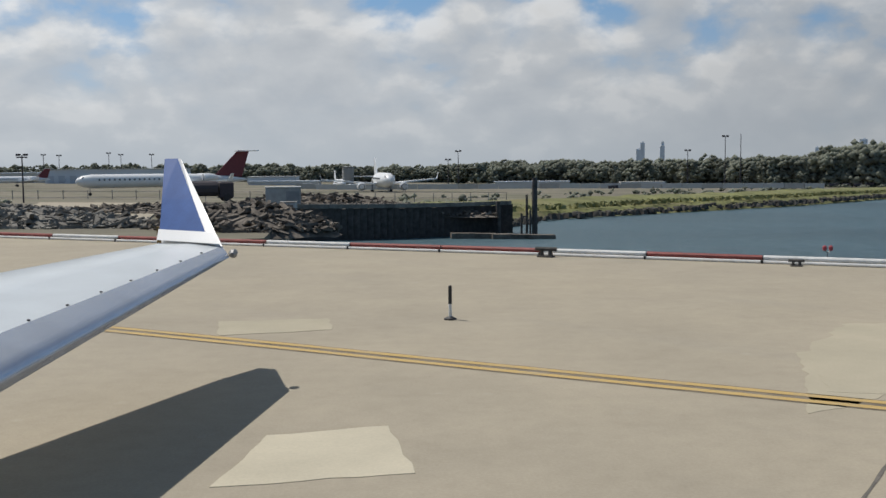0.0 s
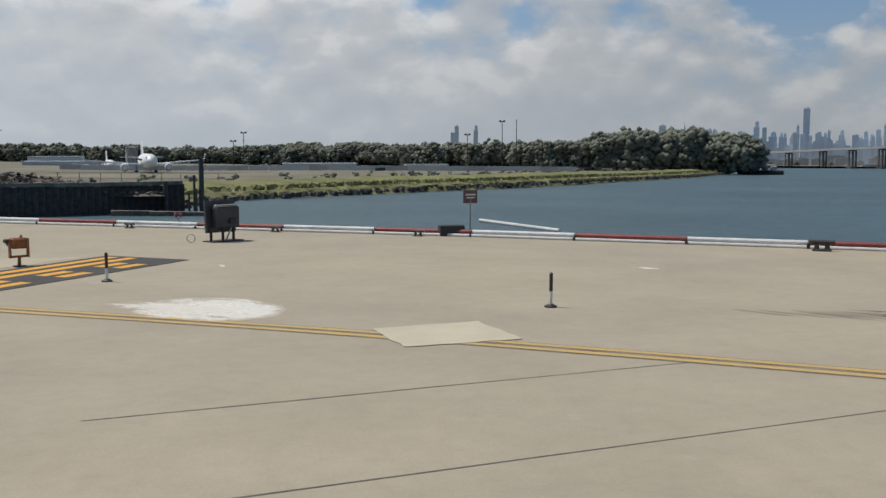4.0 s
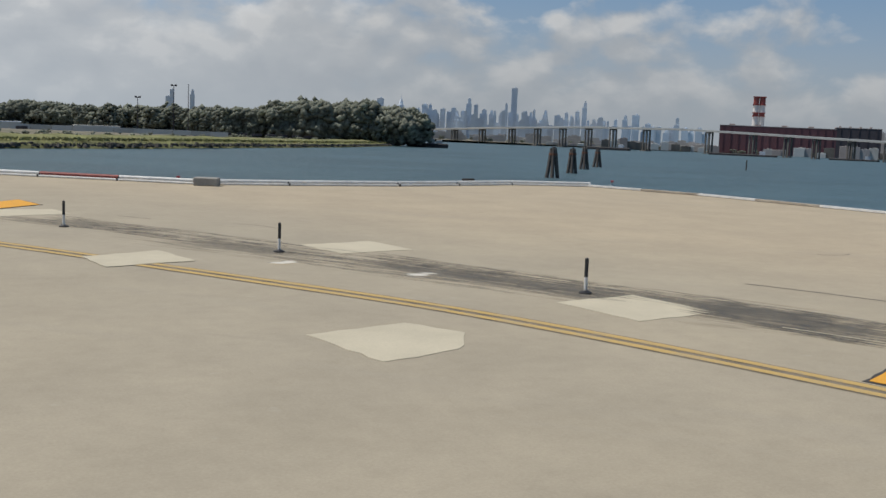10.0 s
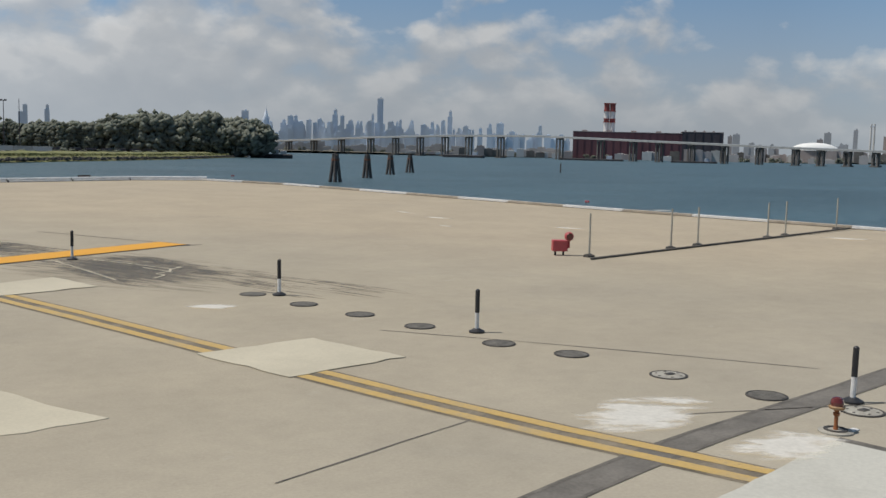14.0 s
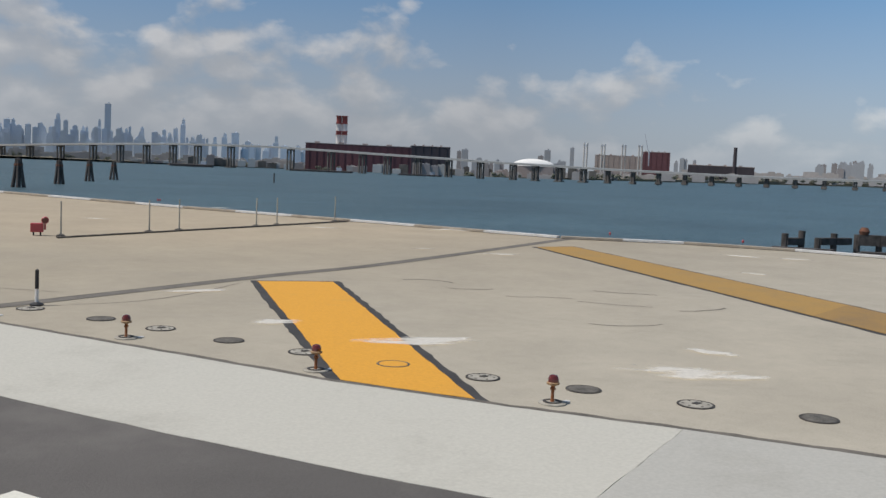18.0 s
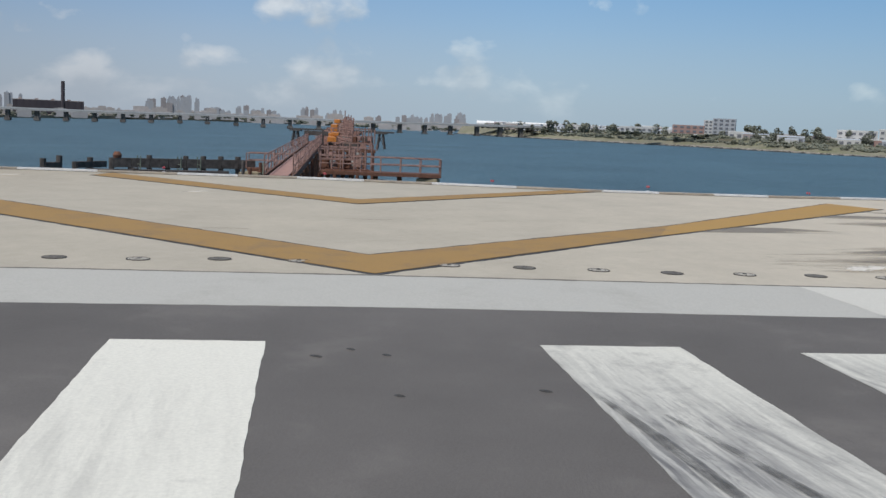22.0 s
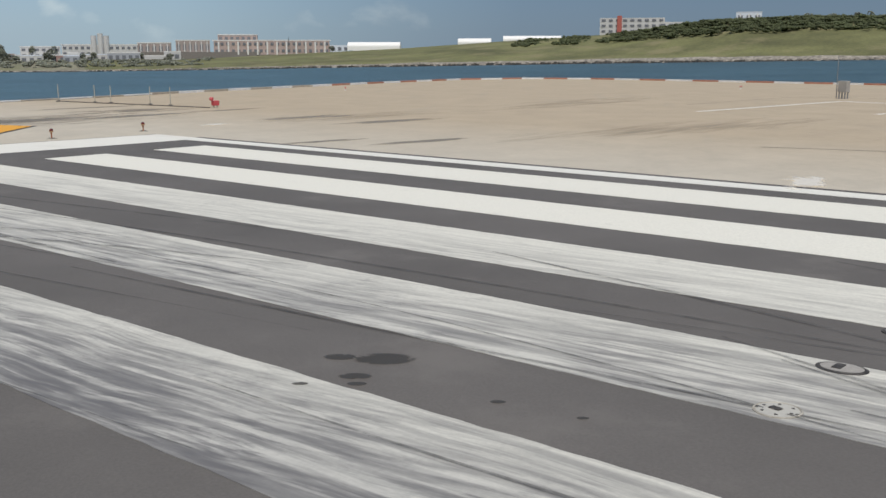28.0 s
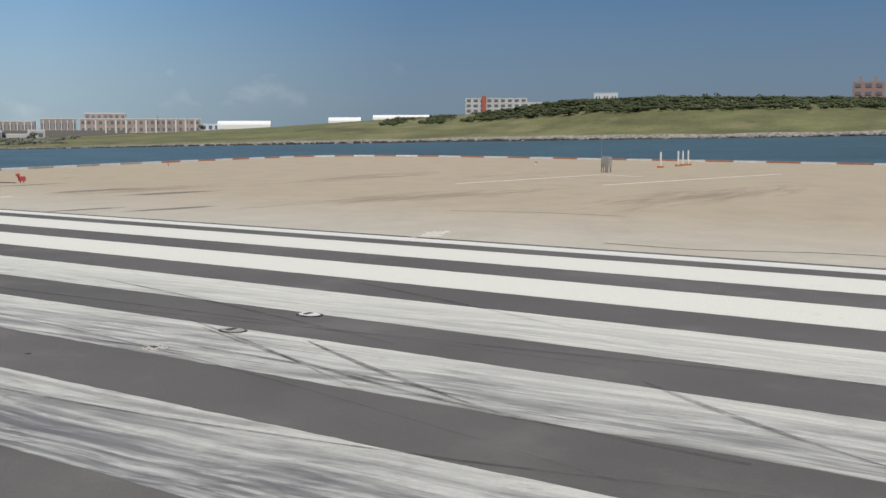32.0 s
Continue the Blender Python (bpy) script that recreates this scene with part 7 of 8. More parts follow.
for k in range(5):
    x, y = 140 + k * 9, -39.9 + k * 1.2
    foot = water_z(x, y) - 0.6
    part("support_post", cyl(0.25, 0.25, -0.1 - foot, Matrix.Translation((x, y, foot)), 8), RUST, gang)
part("mast", cyl(0.12, 0.06, 3.2, Matrix.Translation((171, -35.6, 0.4)), 8), RUST_PALE, gang)
# railed platform beside the walkway, and a small one on its other side
for P0, P1, n in ((Vector((105.3, -47.6, -1.05)), Vector((107.1, -55.8, -1.05)), 5), (Vector((105.9, -42.2, -1.15)), Vector((106.8, -45.9, -1.15)), 3)):
    bm = bmesh.new()
    add_beam(bm, P0, P1, 1.7, 0.24)
    part("platform", bm, RUST, gang, "railed steel platform")
    railing(P0 + Vector((0.8, 0.15, 0.1)), P1 + Vector((0.8, 0.15, 0.1)), step=1.3)
    railing(P0 + Vector((-0.8, -0.15, 0.1)), P1 + Vector((-0.8, -0.15, 0.1)), step=1.3)
    railing(P1 + Vector((-0.8, -0.15, 0.1)), P1 + Vector((0.8, 0.15, 0.1)), step=0.8)
    for k in range(n):
        p = P0.lerp(P1, (k + 0.3) / n)
        foot = water_z(p.x, p.y) - 0.7
        part("support_post", cyl(0.18, 0.18, p.z - foot, Matrix.Translation((p.x, p.y, foot)), 8), RUST, gang)
for x, y, w in ((106.9, -55.0, 1.5), (104.3, -43.0, 1.4)):
    foot = water_z(x, y) - 0.8
    part("footing", box((1.5, w, -1.25 - foot), Matrix.Translation((x, y, (foot - 1.25) / 2)), 0.05), FOOTING, gang, "yellowed concrete footing")
for k in range(7):
    x, y = 103.8 + rnd.uniform(-0.6, 0.8), -42.6 - k * 0.5
    foot = water_z(x, y) - 0.3
    part("fender_post", cyl(0.11, 0.13, -1.1 - foot + rnd.uniform(0, 0.7), Matrix.Translation((x, y, foot)), 7), rnd.choice((RUST, TIMBER, LADDER)), gang)

# catwalk on braced trestles further out
far_pier = empty("light_pier", None, "dark catwalk on braced trestles standing in the bay", "trestle")
CA, CB = Vector((327.4, 13.6, -1.35)), Vector((333.6, -16.5, -1.35))
bm = bmesh.new()
add_beam(bm, CA, CB, 1.6, 0.45)
part("catwalk", bm, TIMBER, far_pier)
for s in (0.08, 0.64, 0.88):
    p = CA.lerp(CB, s)
    z = water_z(p.x, p.y)
    part("cap", box((2.4, 3.2, 0.5), Matrix.Translation((p.x, p.y, p.z - 0.3))), TIMBER, far_pier)
    for sx in (-1.0, 1.0):
        for sy in (-1.3, 1.3):
            bm = bmesh.new()
            add_bar(bm, (p.x + sx, p.y + sy * 0.95, z - 1), (p.x + sx * 0.6, p.y + sy * 0.35, p.z - 0.3), 0.25, 8)
            part("leg", bm, TIMBER, far_pier)
    for sy in (-1, 1):
        bm = bmesh.new()
        add_bar(bm, (p.x - 1.0, p.y + sy * 1.1, z + 0.4), (p.x - 0.7, p.y - sy * 0.5, p.z - 0.9), 0.1, 6)
        part("brace", bm, TIMBER, far_pier)
NEAR |= {dock, gang, far_pier}


# ---- road bridge over the bay ----
BN, BD = Vector((0.944, 0.33, 0)), Vector((-0.33, 0.944, 0))


def br(s, z=0.0, off=0.0):
    """A place on the bridge's line, s metres along it."""
    return BN * (932.1 + off) + BD * s + Vector((0, 0, z))


PROFILE = [(-420, 2.5), (-344, 1.6), (-230, 0.0), (-138, -1.4), (-61, -2.8), (12, -3.6), (87, -3.8), (164, -2.2), (235, 0.3), (288, 2.0), (344, 3.1), (403, 4.1), (466, 5.4), (532, 6.2), (642, 4.2), (766, -0.6), (860, -5.2), (963, -10.0), (1200, -20.0)]


def deck_z(s):
    for (a, za), (b, zb) in zip(PROFILE, PROFILE[1:]):
        if a <= s <= b:
            return za + (zb - za) * (s - a) / (b - a)
    return PROFILE[-1][1]


PIERS = [-344, -324, -302, -277, -253, -230, -206, -182, -158, -133, -110, -87, -63, -40, -16, 7, 30, 53, 76, 99, 122, 145, 168, 191, 214, 237, 259, 292, 325, 358, 391, 419, 455, 503, 577, 620, 653, 689, 726, 765, 813, 860, 905, 950, 1000, 1050, 1100]
bridge = empty("road_bridge", None, "long low concrete road bridge on many piers across the bay", "bridge")
for k in range(81):
    s0, s1 = -420 + k * 20, -400 + k * 20
    bm = bmesh.new()
    add_beam(bm, br(s0, deck_z(s0) - 0.9), br(s1 + 0.5, deck_z(s1) - 0.9), 11.0, 1.3)
    part("deck_span", bm, BRIDGE_CONC, bridge)
    bm = bmesh.new()
    add_beam(bm, br(s0, deck_z(s0) + 0.15, -5.4), br(s1 + 0.5, deck_z(s1) + 0.15, -5.4), 0.4, 0.8)
    part("parapet", bm, FAR_LIGHT, bridge)
for s in PIERS:
    top = deck_z(s) - 1.5
    p = br(s)
    z = water_z(p.x, p.y)
    tall = top - z > 12
    bm = bmesh.new()
    ang = math.atan2(BN.y, BN.x)
    add_box(bm, (10.0 if tall else 8.5, 3.2 if tall else 2.4, 1.6), Matrix.Translation((p.x, p.y, top - 0.8)) @ Matrix.Rotation(ang, 4, "Z"))
    part("pier_cap", bm, PIER_CONC, bridge)
    for e in (-3.0, 3.0):
        q = br(s, 0, e)
        for w in ((-2.0, 2.0) if tall else (-0.9, 0.9)):
            c = q + BD * w
            part("pier_column", box((1.5, 1.2, top - z + 1), Matrix.Translation((c.x, c.y, (top + z) / 2 - 0.5)) @ Matrix.Rotation(ang, 4, "Z")), PIER_CONC, bridge)
    bm = bmesh.new()
    add_box(bm, (12.0 if tall else 10.0, 7.0 if tall else 4.5, 2.0), Matrix.Translation((p.x, p.y, z + 0.5)) @ Matrix.Rotation(ang, 4, "Z"))
    part("pier_footing", bm, PIER_CONC, bridge, "dark wet footing")

# ---- far shore with the power stations ----
land("city_shore", [(330, 1010), (520, 1165), (690, 1205), (800, 1110), (905, 1020), (1010, 950), (1130, 880), (1300, 800), (1560, 640), (1700, 520), (1850, 380), (2200, 150), (4300, -200), (4400, 1400), (3500, 3900), (400, 4700), (-500, 4400), (300, 1300)], 2.2, LAND, "low built-up shore across the bay")


def facing(x, y):
    return math.atan2(y + 50, x - 35) - math.pi / 2


def tower(x, y, w, top, mat, label="grey tower of the far skyline", depth=None, category="building", group="far skyline", step=0.0):
    """A far building: body, a narrower set-back above it where step says so, and roof plant."""
    z = water_z(x, y) + 2.0
    h = max(3.0, top - z)
    ob = empty("skyline_tower", Matrix.Translation((x, y, z)) @ Matrix.Rotation(facing(x, y), 4, "Z"), label, category, group)
    d = depth or w * 0.8
    low = h * (1 - step)
    part("body", box((w, d, low), Matrix.Translation((0, 0, low / 2))), mat, ob)
    if step:
        part("setback", box((w * 0.62, d * 0.7, h - low), Matrix.Translation((w * 0.08, 0, (h + low) / 2))), mat, ob)
    part("roof_plant", box((w * 0.3, d * 0.4, min(4.0, h * 0.045 + 0.6)), Matrix.Translation((w * 0.1, 0, h + h * 0.02))), mat, ob)
    return ob


def cluster(x, y, w, top, mats, label, rnd, wide=16.0, low=0.72):
    """A broad far block broken up into neighbours of uneven height."""
    n = max(1, round(w / wide))
    a = facing(x, y)
    for k in range(n):
        off = (k + 0.5) / n * w - w / 2
        z = water_z(x, y)
        t = z + (top - z) * (1.0 if n == 1 or k == n // 2 else rnd.uniform(low, 1.0))
        tower(x + off * math.cos(a), y + off * math.sin(a) + rnd.uniform(-4, 4), w / n * rnd.uniform(0.86, 1.06), t, rnd.choice(mats), label, step=rnd.choice((0, 0, 0.12, 0.22)))


SKYLINE = [(831, 4335, 34.8, 82.1), (922, 4317, 20.8, 83.1), (1693, 4087, 28.4, 87.5), (1877, 4008, 47.7, 70.7), (1928, 3984, 40.5, 55.3), (1971, 3964, 40.5, 61.2), (2015, 3942, 28.6, 48.1), (2037, 3931, 23.8, 101.2), (2059, 3920, 33.4, 78.0), (2095, 3902, 31.0, 57.5), (2129, 3884, 35.9, 53.8), (2173, 3860, 33.4, 86.2), (2209, 3840, 23.9, 154.2), (2243, 3821, 38.3, 57.2), (2278, 3801, 33.5, 65.5), (2316, 3778, 45.4, 64.3), (2360, 3752, 52.7, 49.1), (2403, 3725, 23.9, 60.1), (2433, 3706, 33.5, 68.4), (2467, 3684, 21.5, 107.8)]
SKYLINE_LOW = [(2432, 3527, 64.7, 36.7), (2488, 3490, 23.1, 38.8), (2521, 3466, 23.0, 56.2), (2556, 3442, 30.0, 62.2), (2624, 3391, 103.8, 18.9), (2688, 3342, 23.0, 56.1), (2746, 3295, 105.8, 21.9), (1795, 3880, 46.0, 17.2), (1941, 3812, 92.2, 16.4), (2054, 3754, 115.4, 24.2), (2210, 3666, 127.2, 26.7), (2329, 3595, 104.0, 28.4), (1674, 3932, 32.1, 37.4), (1762, 3895, 48.3, 16.4)]
UPTOWN = [(1974, 1678, 11.2, 21.8), (1984, 1667, 16.7, 26.6), (2003, 1646, 27.9, 6.8), (2031, 1612, 53.0, 4.2), (2109, 1515, 30.8, 31.6), (2132, 1484, 34.9, 6.7), (2149, 1461, 11.2, 38.6), (2292, 1239, 20.9, 19.5), (2300, 1225, 9.8, 17.4), (2309, 1210, 13.9, 15.4), (2437, 946, 20.6, 14.6), (2456, 900, 30.3, 21.3), (2466, 873, 27.4, 26.9), (2480, 838, 8.2, 22.0), (2494, 798, 61.5, 5.1), (2526, 700, 74.8, 9.4)]
NORTH_CITY = [(2712, 1061, 31.2, 20.2), (2726, 1028, 15.6, 24.4), (2733, 1010, 23.4, 28.1), (2741, 990, 20.3, 31.9), (2748, 970, 15.6, 32.5), (2756, 949, 9.4, 26.9), (2774, 900, 38.9, 5.1), (2796, 833, 31.0, 15.1), (2821, 752, 38.8, 5.4), (2844, 672, 26.3, 20.6), (2850, 648, 23.1, 19.9), (2862, 599, 46.2, 17.0), (2886, 485, 30.7, 8.9), (2902, 388, 76.3, 15.7), (2913, 316, 68.4, 21.5), (2920, 256, 53.1, 26.9)]
WATERSIDE = [(743, 988, 30.3, -7.1), (771, 968, 36.9, -8.7), (799, 947, 33.5, -8.9), (825, 926, 33.4, -9.0), (700, 1016, 60.5, -15.4), (905, 856, 59.6, -8.8), (947, 813, 59.3, -3.7)]
WATERSIDE_WEST = [(1167, 930, 64.5, -8.1), (1198, 893, 32.3, -7.8), (1253, 823, 48.4, -4.2), (1280, 783, 48.4, -5.3), (891, 1175, 54.8, -11.8), (942, 1138, 70.9, -13.2)]
rnd = random.Random(17)
# haze sits in these tones, set paler because the seen faces lie unlit
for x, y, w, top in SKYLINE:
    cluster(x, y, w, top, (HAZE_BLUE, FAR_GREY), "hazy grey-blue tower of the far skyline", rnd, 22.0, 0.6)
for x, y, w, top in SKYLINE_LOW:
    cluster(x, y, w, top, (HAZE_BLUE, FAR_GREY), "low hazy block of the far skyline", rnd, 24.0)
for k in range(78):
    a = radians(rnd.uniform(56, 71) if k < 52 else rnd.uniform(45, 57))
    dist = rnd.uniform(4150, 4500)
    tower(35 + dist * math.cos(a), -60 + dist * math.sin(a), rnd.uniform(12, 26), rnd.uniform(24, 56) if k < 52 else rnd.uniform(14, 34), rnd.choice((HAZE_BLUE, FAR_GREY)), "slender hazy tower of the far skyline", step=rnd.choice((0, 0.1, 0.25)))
# darker haze tones here, offsetting the sun on these faces
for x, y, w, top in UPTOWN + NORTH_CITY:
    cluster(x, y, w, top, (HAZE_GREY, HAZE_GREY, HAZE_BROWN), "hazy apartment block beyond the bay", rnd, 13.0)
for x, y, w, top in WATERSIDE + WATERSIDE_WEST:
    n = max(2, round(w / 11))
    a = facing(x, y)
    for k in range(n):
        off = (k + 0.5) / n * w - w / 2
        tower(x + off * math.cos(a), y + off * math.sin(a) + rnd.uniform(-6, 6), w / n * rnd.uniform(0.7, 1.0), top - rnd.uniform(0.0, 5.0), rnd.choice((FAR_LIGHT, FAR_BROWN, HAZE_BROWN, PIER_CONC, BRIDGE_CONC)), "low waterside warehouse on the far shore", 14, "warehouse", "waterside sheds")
# spired tower
x, y = 1776, 4060
z = water_z(x, y)
ob = empty("spired_tower", Matrix.Translation((x, y, z)), "slender grey tower with a tapering spire", "skyscraper")
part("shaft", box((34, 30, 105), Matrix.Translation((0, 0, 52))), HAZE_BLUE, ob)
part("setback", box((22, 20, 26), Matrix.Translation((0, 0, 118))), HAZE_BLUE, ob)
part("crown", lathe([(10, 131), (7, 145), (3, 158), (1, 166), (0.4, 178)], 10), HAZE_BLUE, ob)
# low hazy rows of roofs that fill the far shore
rnd = random.Random(23)
ROOFS = material("far_roof_mix", (0.36, 0.34, 0.33), 0.9, vary=0.1, scale=0.01, fine=0.2, bump=0, island=0.5)
verts, faces = [], []
for k in range(460):
    a = radians(76 - 96 * (k % 230 / 230) + rnd.uniform(-0.4, 0.4))
    near = k >= 230
    dist = rnd.uniform(1320, 1900) if near else rnd.uniform(1900, 3300)
    x, y = 35 + dist * math.cos(a), -50 + dist * math.sin(a)
    z = water_z(x, y)
    w, d = (rnd.uniform(6, 22) if near else rnd.uniform(9, 32)) / 2, 6
    h = 2 + rnd.uniform(6, 17) * (0.6 if near else 1.1)
    turn = facing(x, y)
    c, n = math.cos(turn), math.sin(turn)
    for f, (lo, hi) in ((1.0, (0.0, h)), (0.45, (h, h + rnd.uniform(0.3, 2.2)))):
        b = len(verts)
        for zz in (lo, hi):
            for sx, sy in ((-w, -d), (w, -d), (w, d), (-w, d)):
                verts.append((x + (sx * c - sy * n) * f, y + (sx * n + sy * c) * f, z + zz))
        faces += [(b, b + 1, b + 5, b + 4), (b + 1, b + 2, b + 6, b + 5), (b + 2, b + 3, b + 7, b + 6), (b + 3, b, b + 4, b + 7), (b + 4, b + 5, b + 6, b + 7)]
tagged(mesh_part("far_roofs", verts, faces, ROOFS), "rows of low hazy buildings along the far shore", "buildings", kind="stuff")
far_trees = []
for k in range(420):
    a = radians(74 - 84 * rnd.random())
    dist = rnd.uniform(1260, 1800)
    x, y = 35 + dist * math.cos(a), -50 + dist * math.sin(a)
    far_trees.append((x, y, water_z(x, y) + 2.0, rnd.uniform(3.0, 7.0), rnd.uniform(2.5, 5)))
woods("far_shore_trees", far_trees, "scattered dark trees along the far shore", 33)

# power station: red and white stack behind maroon halls
x, y = 992, 1019
z = water_z(x, y)
ob = empty("power_station_stack", Matrix.Translation((x, y, z)) @ Matrix.Rotation(facing(x, y), 4, "Z"), "cluster of red and white banded chimney flues", "chimney")
bands = [(6.0, 33.0, WHITE), (33.0, 52.0, WHITE), (52.0, 56.0, RED), (56.0, 66.5, WHITE), (66.5, 77.0, RED)]
for dx, dy in ((-3.9, -3.9), (3.9, -3.9), (-3.9, 3.9), (3.9, 3.9)):
    for z0, z1, mat in bands:
        part("flue_band", cyl(3.7, 3.7, z1 - z0 - 0.05, Matrix.Translation((dx, dy, z0)), 14), mat, ob, "red band" if mat is RED else "white band")
for zz in (51.5, 55.8, 66.2, 76.4):
    part("ring_beam", box((16.4, 16.4, 1.0), Matrix.Translation((0, 0, zz))), RED, ob)


def hall(x0, y0, x1, y1, top, depth, mat, label, base=2.0):
    a, b = Vector((x0, y0, 0)), Vector((x1, y1, 0))
    m = (a + b) / 2
    z = water_z(m.x, m.y) + base
    turn = math.atan2(b.y - a.y, b.x - a.x)
    ob = empty("industrial_hall", Matrix.Translation((m.x, m.y, z)) @ Matrix.Rotation(turn, 4, "Z"), label, "industrial building", "power stations")
    w, h = (b - a).length, top - z
    part("wall", box((w, depth, h), Matrix.Translation((0, depth / 2, h / 2))), mat, ob)
    part("roof_edge", box((w * 1.005, depth * 1.01, 0.8), Matrix.Translation((0, depth / 2, h + 0.4))), FAR_BROWN, ob)
    n = int(w / 9)
    for k in range(n):
        part("wall_rib", box((0.8, 0.6, h), Matrix.Translation((-w / 2 + (k + 0.5) * w / n, -0.3, h / 2))), mat, ob)
    for k in range(4):
        part("roof_unit", box((w * 0.05, 5, 2.2), Matrix.Translation((-w * 0.4 + k * w * 0.23, depth / 2, h + 1.6))), FAR_BROWN, ob)
    return ob


hall(932, 1022, 1036, 926, 14.5, 50, MAROON, "wide maroon clad power station hall")
hall(1036, 926, 1074, 889, 17.0, 60, DARK_CLAD, "dark clad end of the power station")
hall(1605, 1016, 1652, 945, 16.5, 40, FAR_BROWN, "brown brick boiler house with pale arches")
hall(1652, 945, 1677, 904, 24.5, 40, MAROON, "red-brown tall boiler house")
hall(1605, 826, 1656, 731, 4.0, 30, DARK_CLAD, "long dark industrial block")
for k, (x, y) in enumerate(((1595, 1031), (1613, 1005), (1634, 974.5), (1650, 949.6))):
    z = water_z(x, y)
    ob = empty("twin_chimney", Matrix.Translation((x, y, z)) @ Matrix.Rotation(facing(x, y), 4, "Z"), "pair of tall pale steel chimneys", "chimney", "four twin chimneys")
    for dx in (-2.6, 2.6):
        part("flue", cyl(1.7, 1.5, 37 - z + (0 if k else 2), Matrix.Translation((dx, 0, 0)), 10), FAR_LIGHT, ob)
    part("collar", box((9, 3.4, 1.4), Matrix.Translation((0, 0, 35 - z))), FAR_DARK, ob)
x, y = 1642, 760
z = water_z(x, y)
tagged(part("brick_chimney", cyl(3.4, 2.9, 36 - z, Matrix.Translation((x, y, z)), 12), DARK_CLAD), "dark square-shouldered brick chimney", "chimney")
x, y = 1658, 936
bm = bmesh.new()
add_bar(bm, (x, y, 20), (x - 6, y + 8, 58), 0.8, 5, 0.3)
add_bar(bm, (x, y, 0), (x, y, 26), 1.2, 5)
tagged(part("crane_jib", bm, FAR_DARK), "thin crane jib above the boiler house", "crane")
# white domed roof
x, y = 1224, 861
z = water_z(x, y) + 2
ob = empty("sports_dome", Matrix.Translation((x, y, z)) @ Matrix.Rotation(facing(x, y), 4, "Z"), "long white inflated dome roof", "dome")
bm = bmesh.new()
bmesh.ops.create_uvsphere(bm, u_segments=24, v_segments=12, radius=1.0)
bmesh.ops.delete(bm, geom=[v for v in bm.verts if v.co.z < -0.01], context="VERTS")
bmesh.ops.transform(bm, matrix=Matrix.Translation((0, 0, 17)) @ Matrix.Diagonal((31, 14, 10.5, 1)), verts=bm.verts)
part("membrane", bm, TENT, ob, smooth=True)
part("base_wall", box((56, 24, 17), Matrix.Translation((0, 0, 8.5))), FAR_BROWN, ob)
# barges and a work boat moored by the spit and under the bridge
for k, (x, y, ln, turn) in enumerate(((251, 447, 34, -0.46), (690, 705, 60, -0.8), (760, 640, 42, -0.8), (600, 790, 40, -0.8))):
    z = water_z(x, y)
    ob = empty("barge", Matrix.Translation((x, y, z)) @ Matrix.Rotation(turn, 4, "Z"), "dark flat barge moored on the water", "barge", "moored barges")
    sc = 0.62 if k == 0 else 1.0
    part("hull", box((ln * sc, 9 * sc, 3.6 * sc), Matrix.Translation((0, 0, 1.2 * sc)), 0.4), HULL, ob)
    part("deckhouse", box((5 * sc, 4 * sc, 3.0 * sc), Matrix.Translation((ln * 0.28 * sc, 0, 4.4 * sc)), 0.1), FAR_LIGHT if k == 0 else FAR_DARK, ob)
    if k == 0:
        part("deckhouse", box((3, 2.4, 2.4), Matrix.Translation((2, 0, 3.0)), 0.1), FAR_LIGHT, ob)
# gantry at the end of the spit
x, y = 268, 528
z = water_z(x, y)
ob = empty("loading_gantry", Matrix.Translation((x, y, z)) @ Matrix.Rotation(facing(x, y), 4, "Z"), "pale steel loading gantry with sloping boom", "gantry")
for sx in (-3.4, 3.4):
    for sy in (-2, 2):
        part("leg", box((0.5, 0.5, 10.5), Matrix.Translation((sx, sy, 5.2))), FAR_LIGHT, ob)
for zz in (5.5, 8.0, 10.5):
    part("platform", box((8.4, 5, 0.6), Matrix.Translation((0, 0, zz))), FAR_LIGHT, ob)
bm = bmesh.new()
add_beam(bm, (2, 0, 10), (-7, 0, 18.5), 0.9, 0.9)
part("boom", bm, FAR_LIGHT, ob)

# ---- island shore to the north ----
HILL_GRASS = material("hill_grass", (0.155, 0.158, 0.062), 0.95, vary=0.28, scale=0.03, fine=0.7, bump=0.2, stain=((0.215, 0.19, 0.10), 0.045, 0.52, 0.75))
STATIONS = [((1150, 60), (1210, 60), -1.5), ((1010, -10), (1080, -10), -1), ((900, -80), (970, -85), 0.0), ((800, -150), (880, -160), 1.0), ((640, -215), (720, -200), -1.5), ((540, -262), (690, -330), 0.0), ((473, -326), (606, -452), 6.5),
            ((364, -398), (452, -512), 14.5), ((290, -424), (384, -508), 20.5), ((244, -440), (345, -535), 22.3), ((187, -468), (300, -560), 21.5), ((110, -520), (235, -615), 19.5), ((-60, -640), (60, -760), 15)]


DRY = material("dry_flats", (0.225, 0.215, 0.15), 0.95, vary=0.25, scale=0.03, fine=0.6, bump=0, stain=((0.15, 0.155, 0.08), 0.06, 0.5, 0.8))


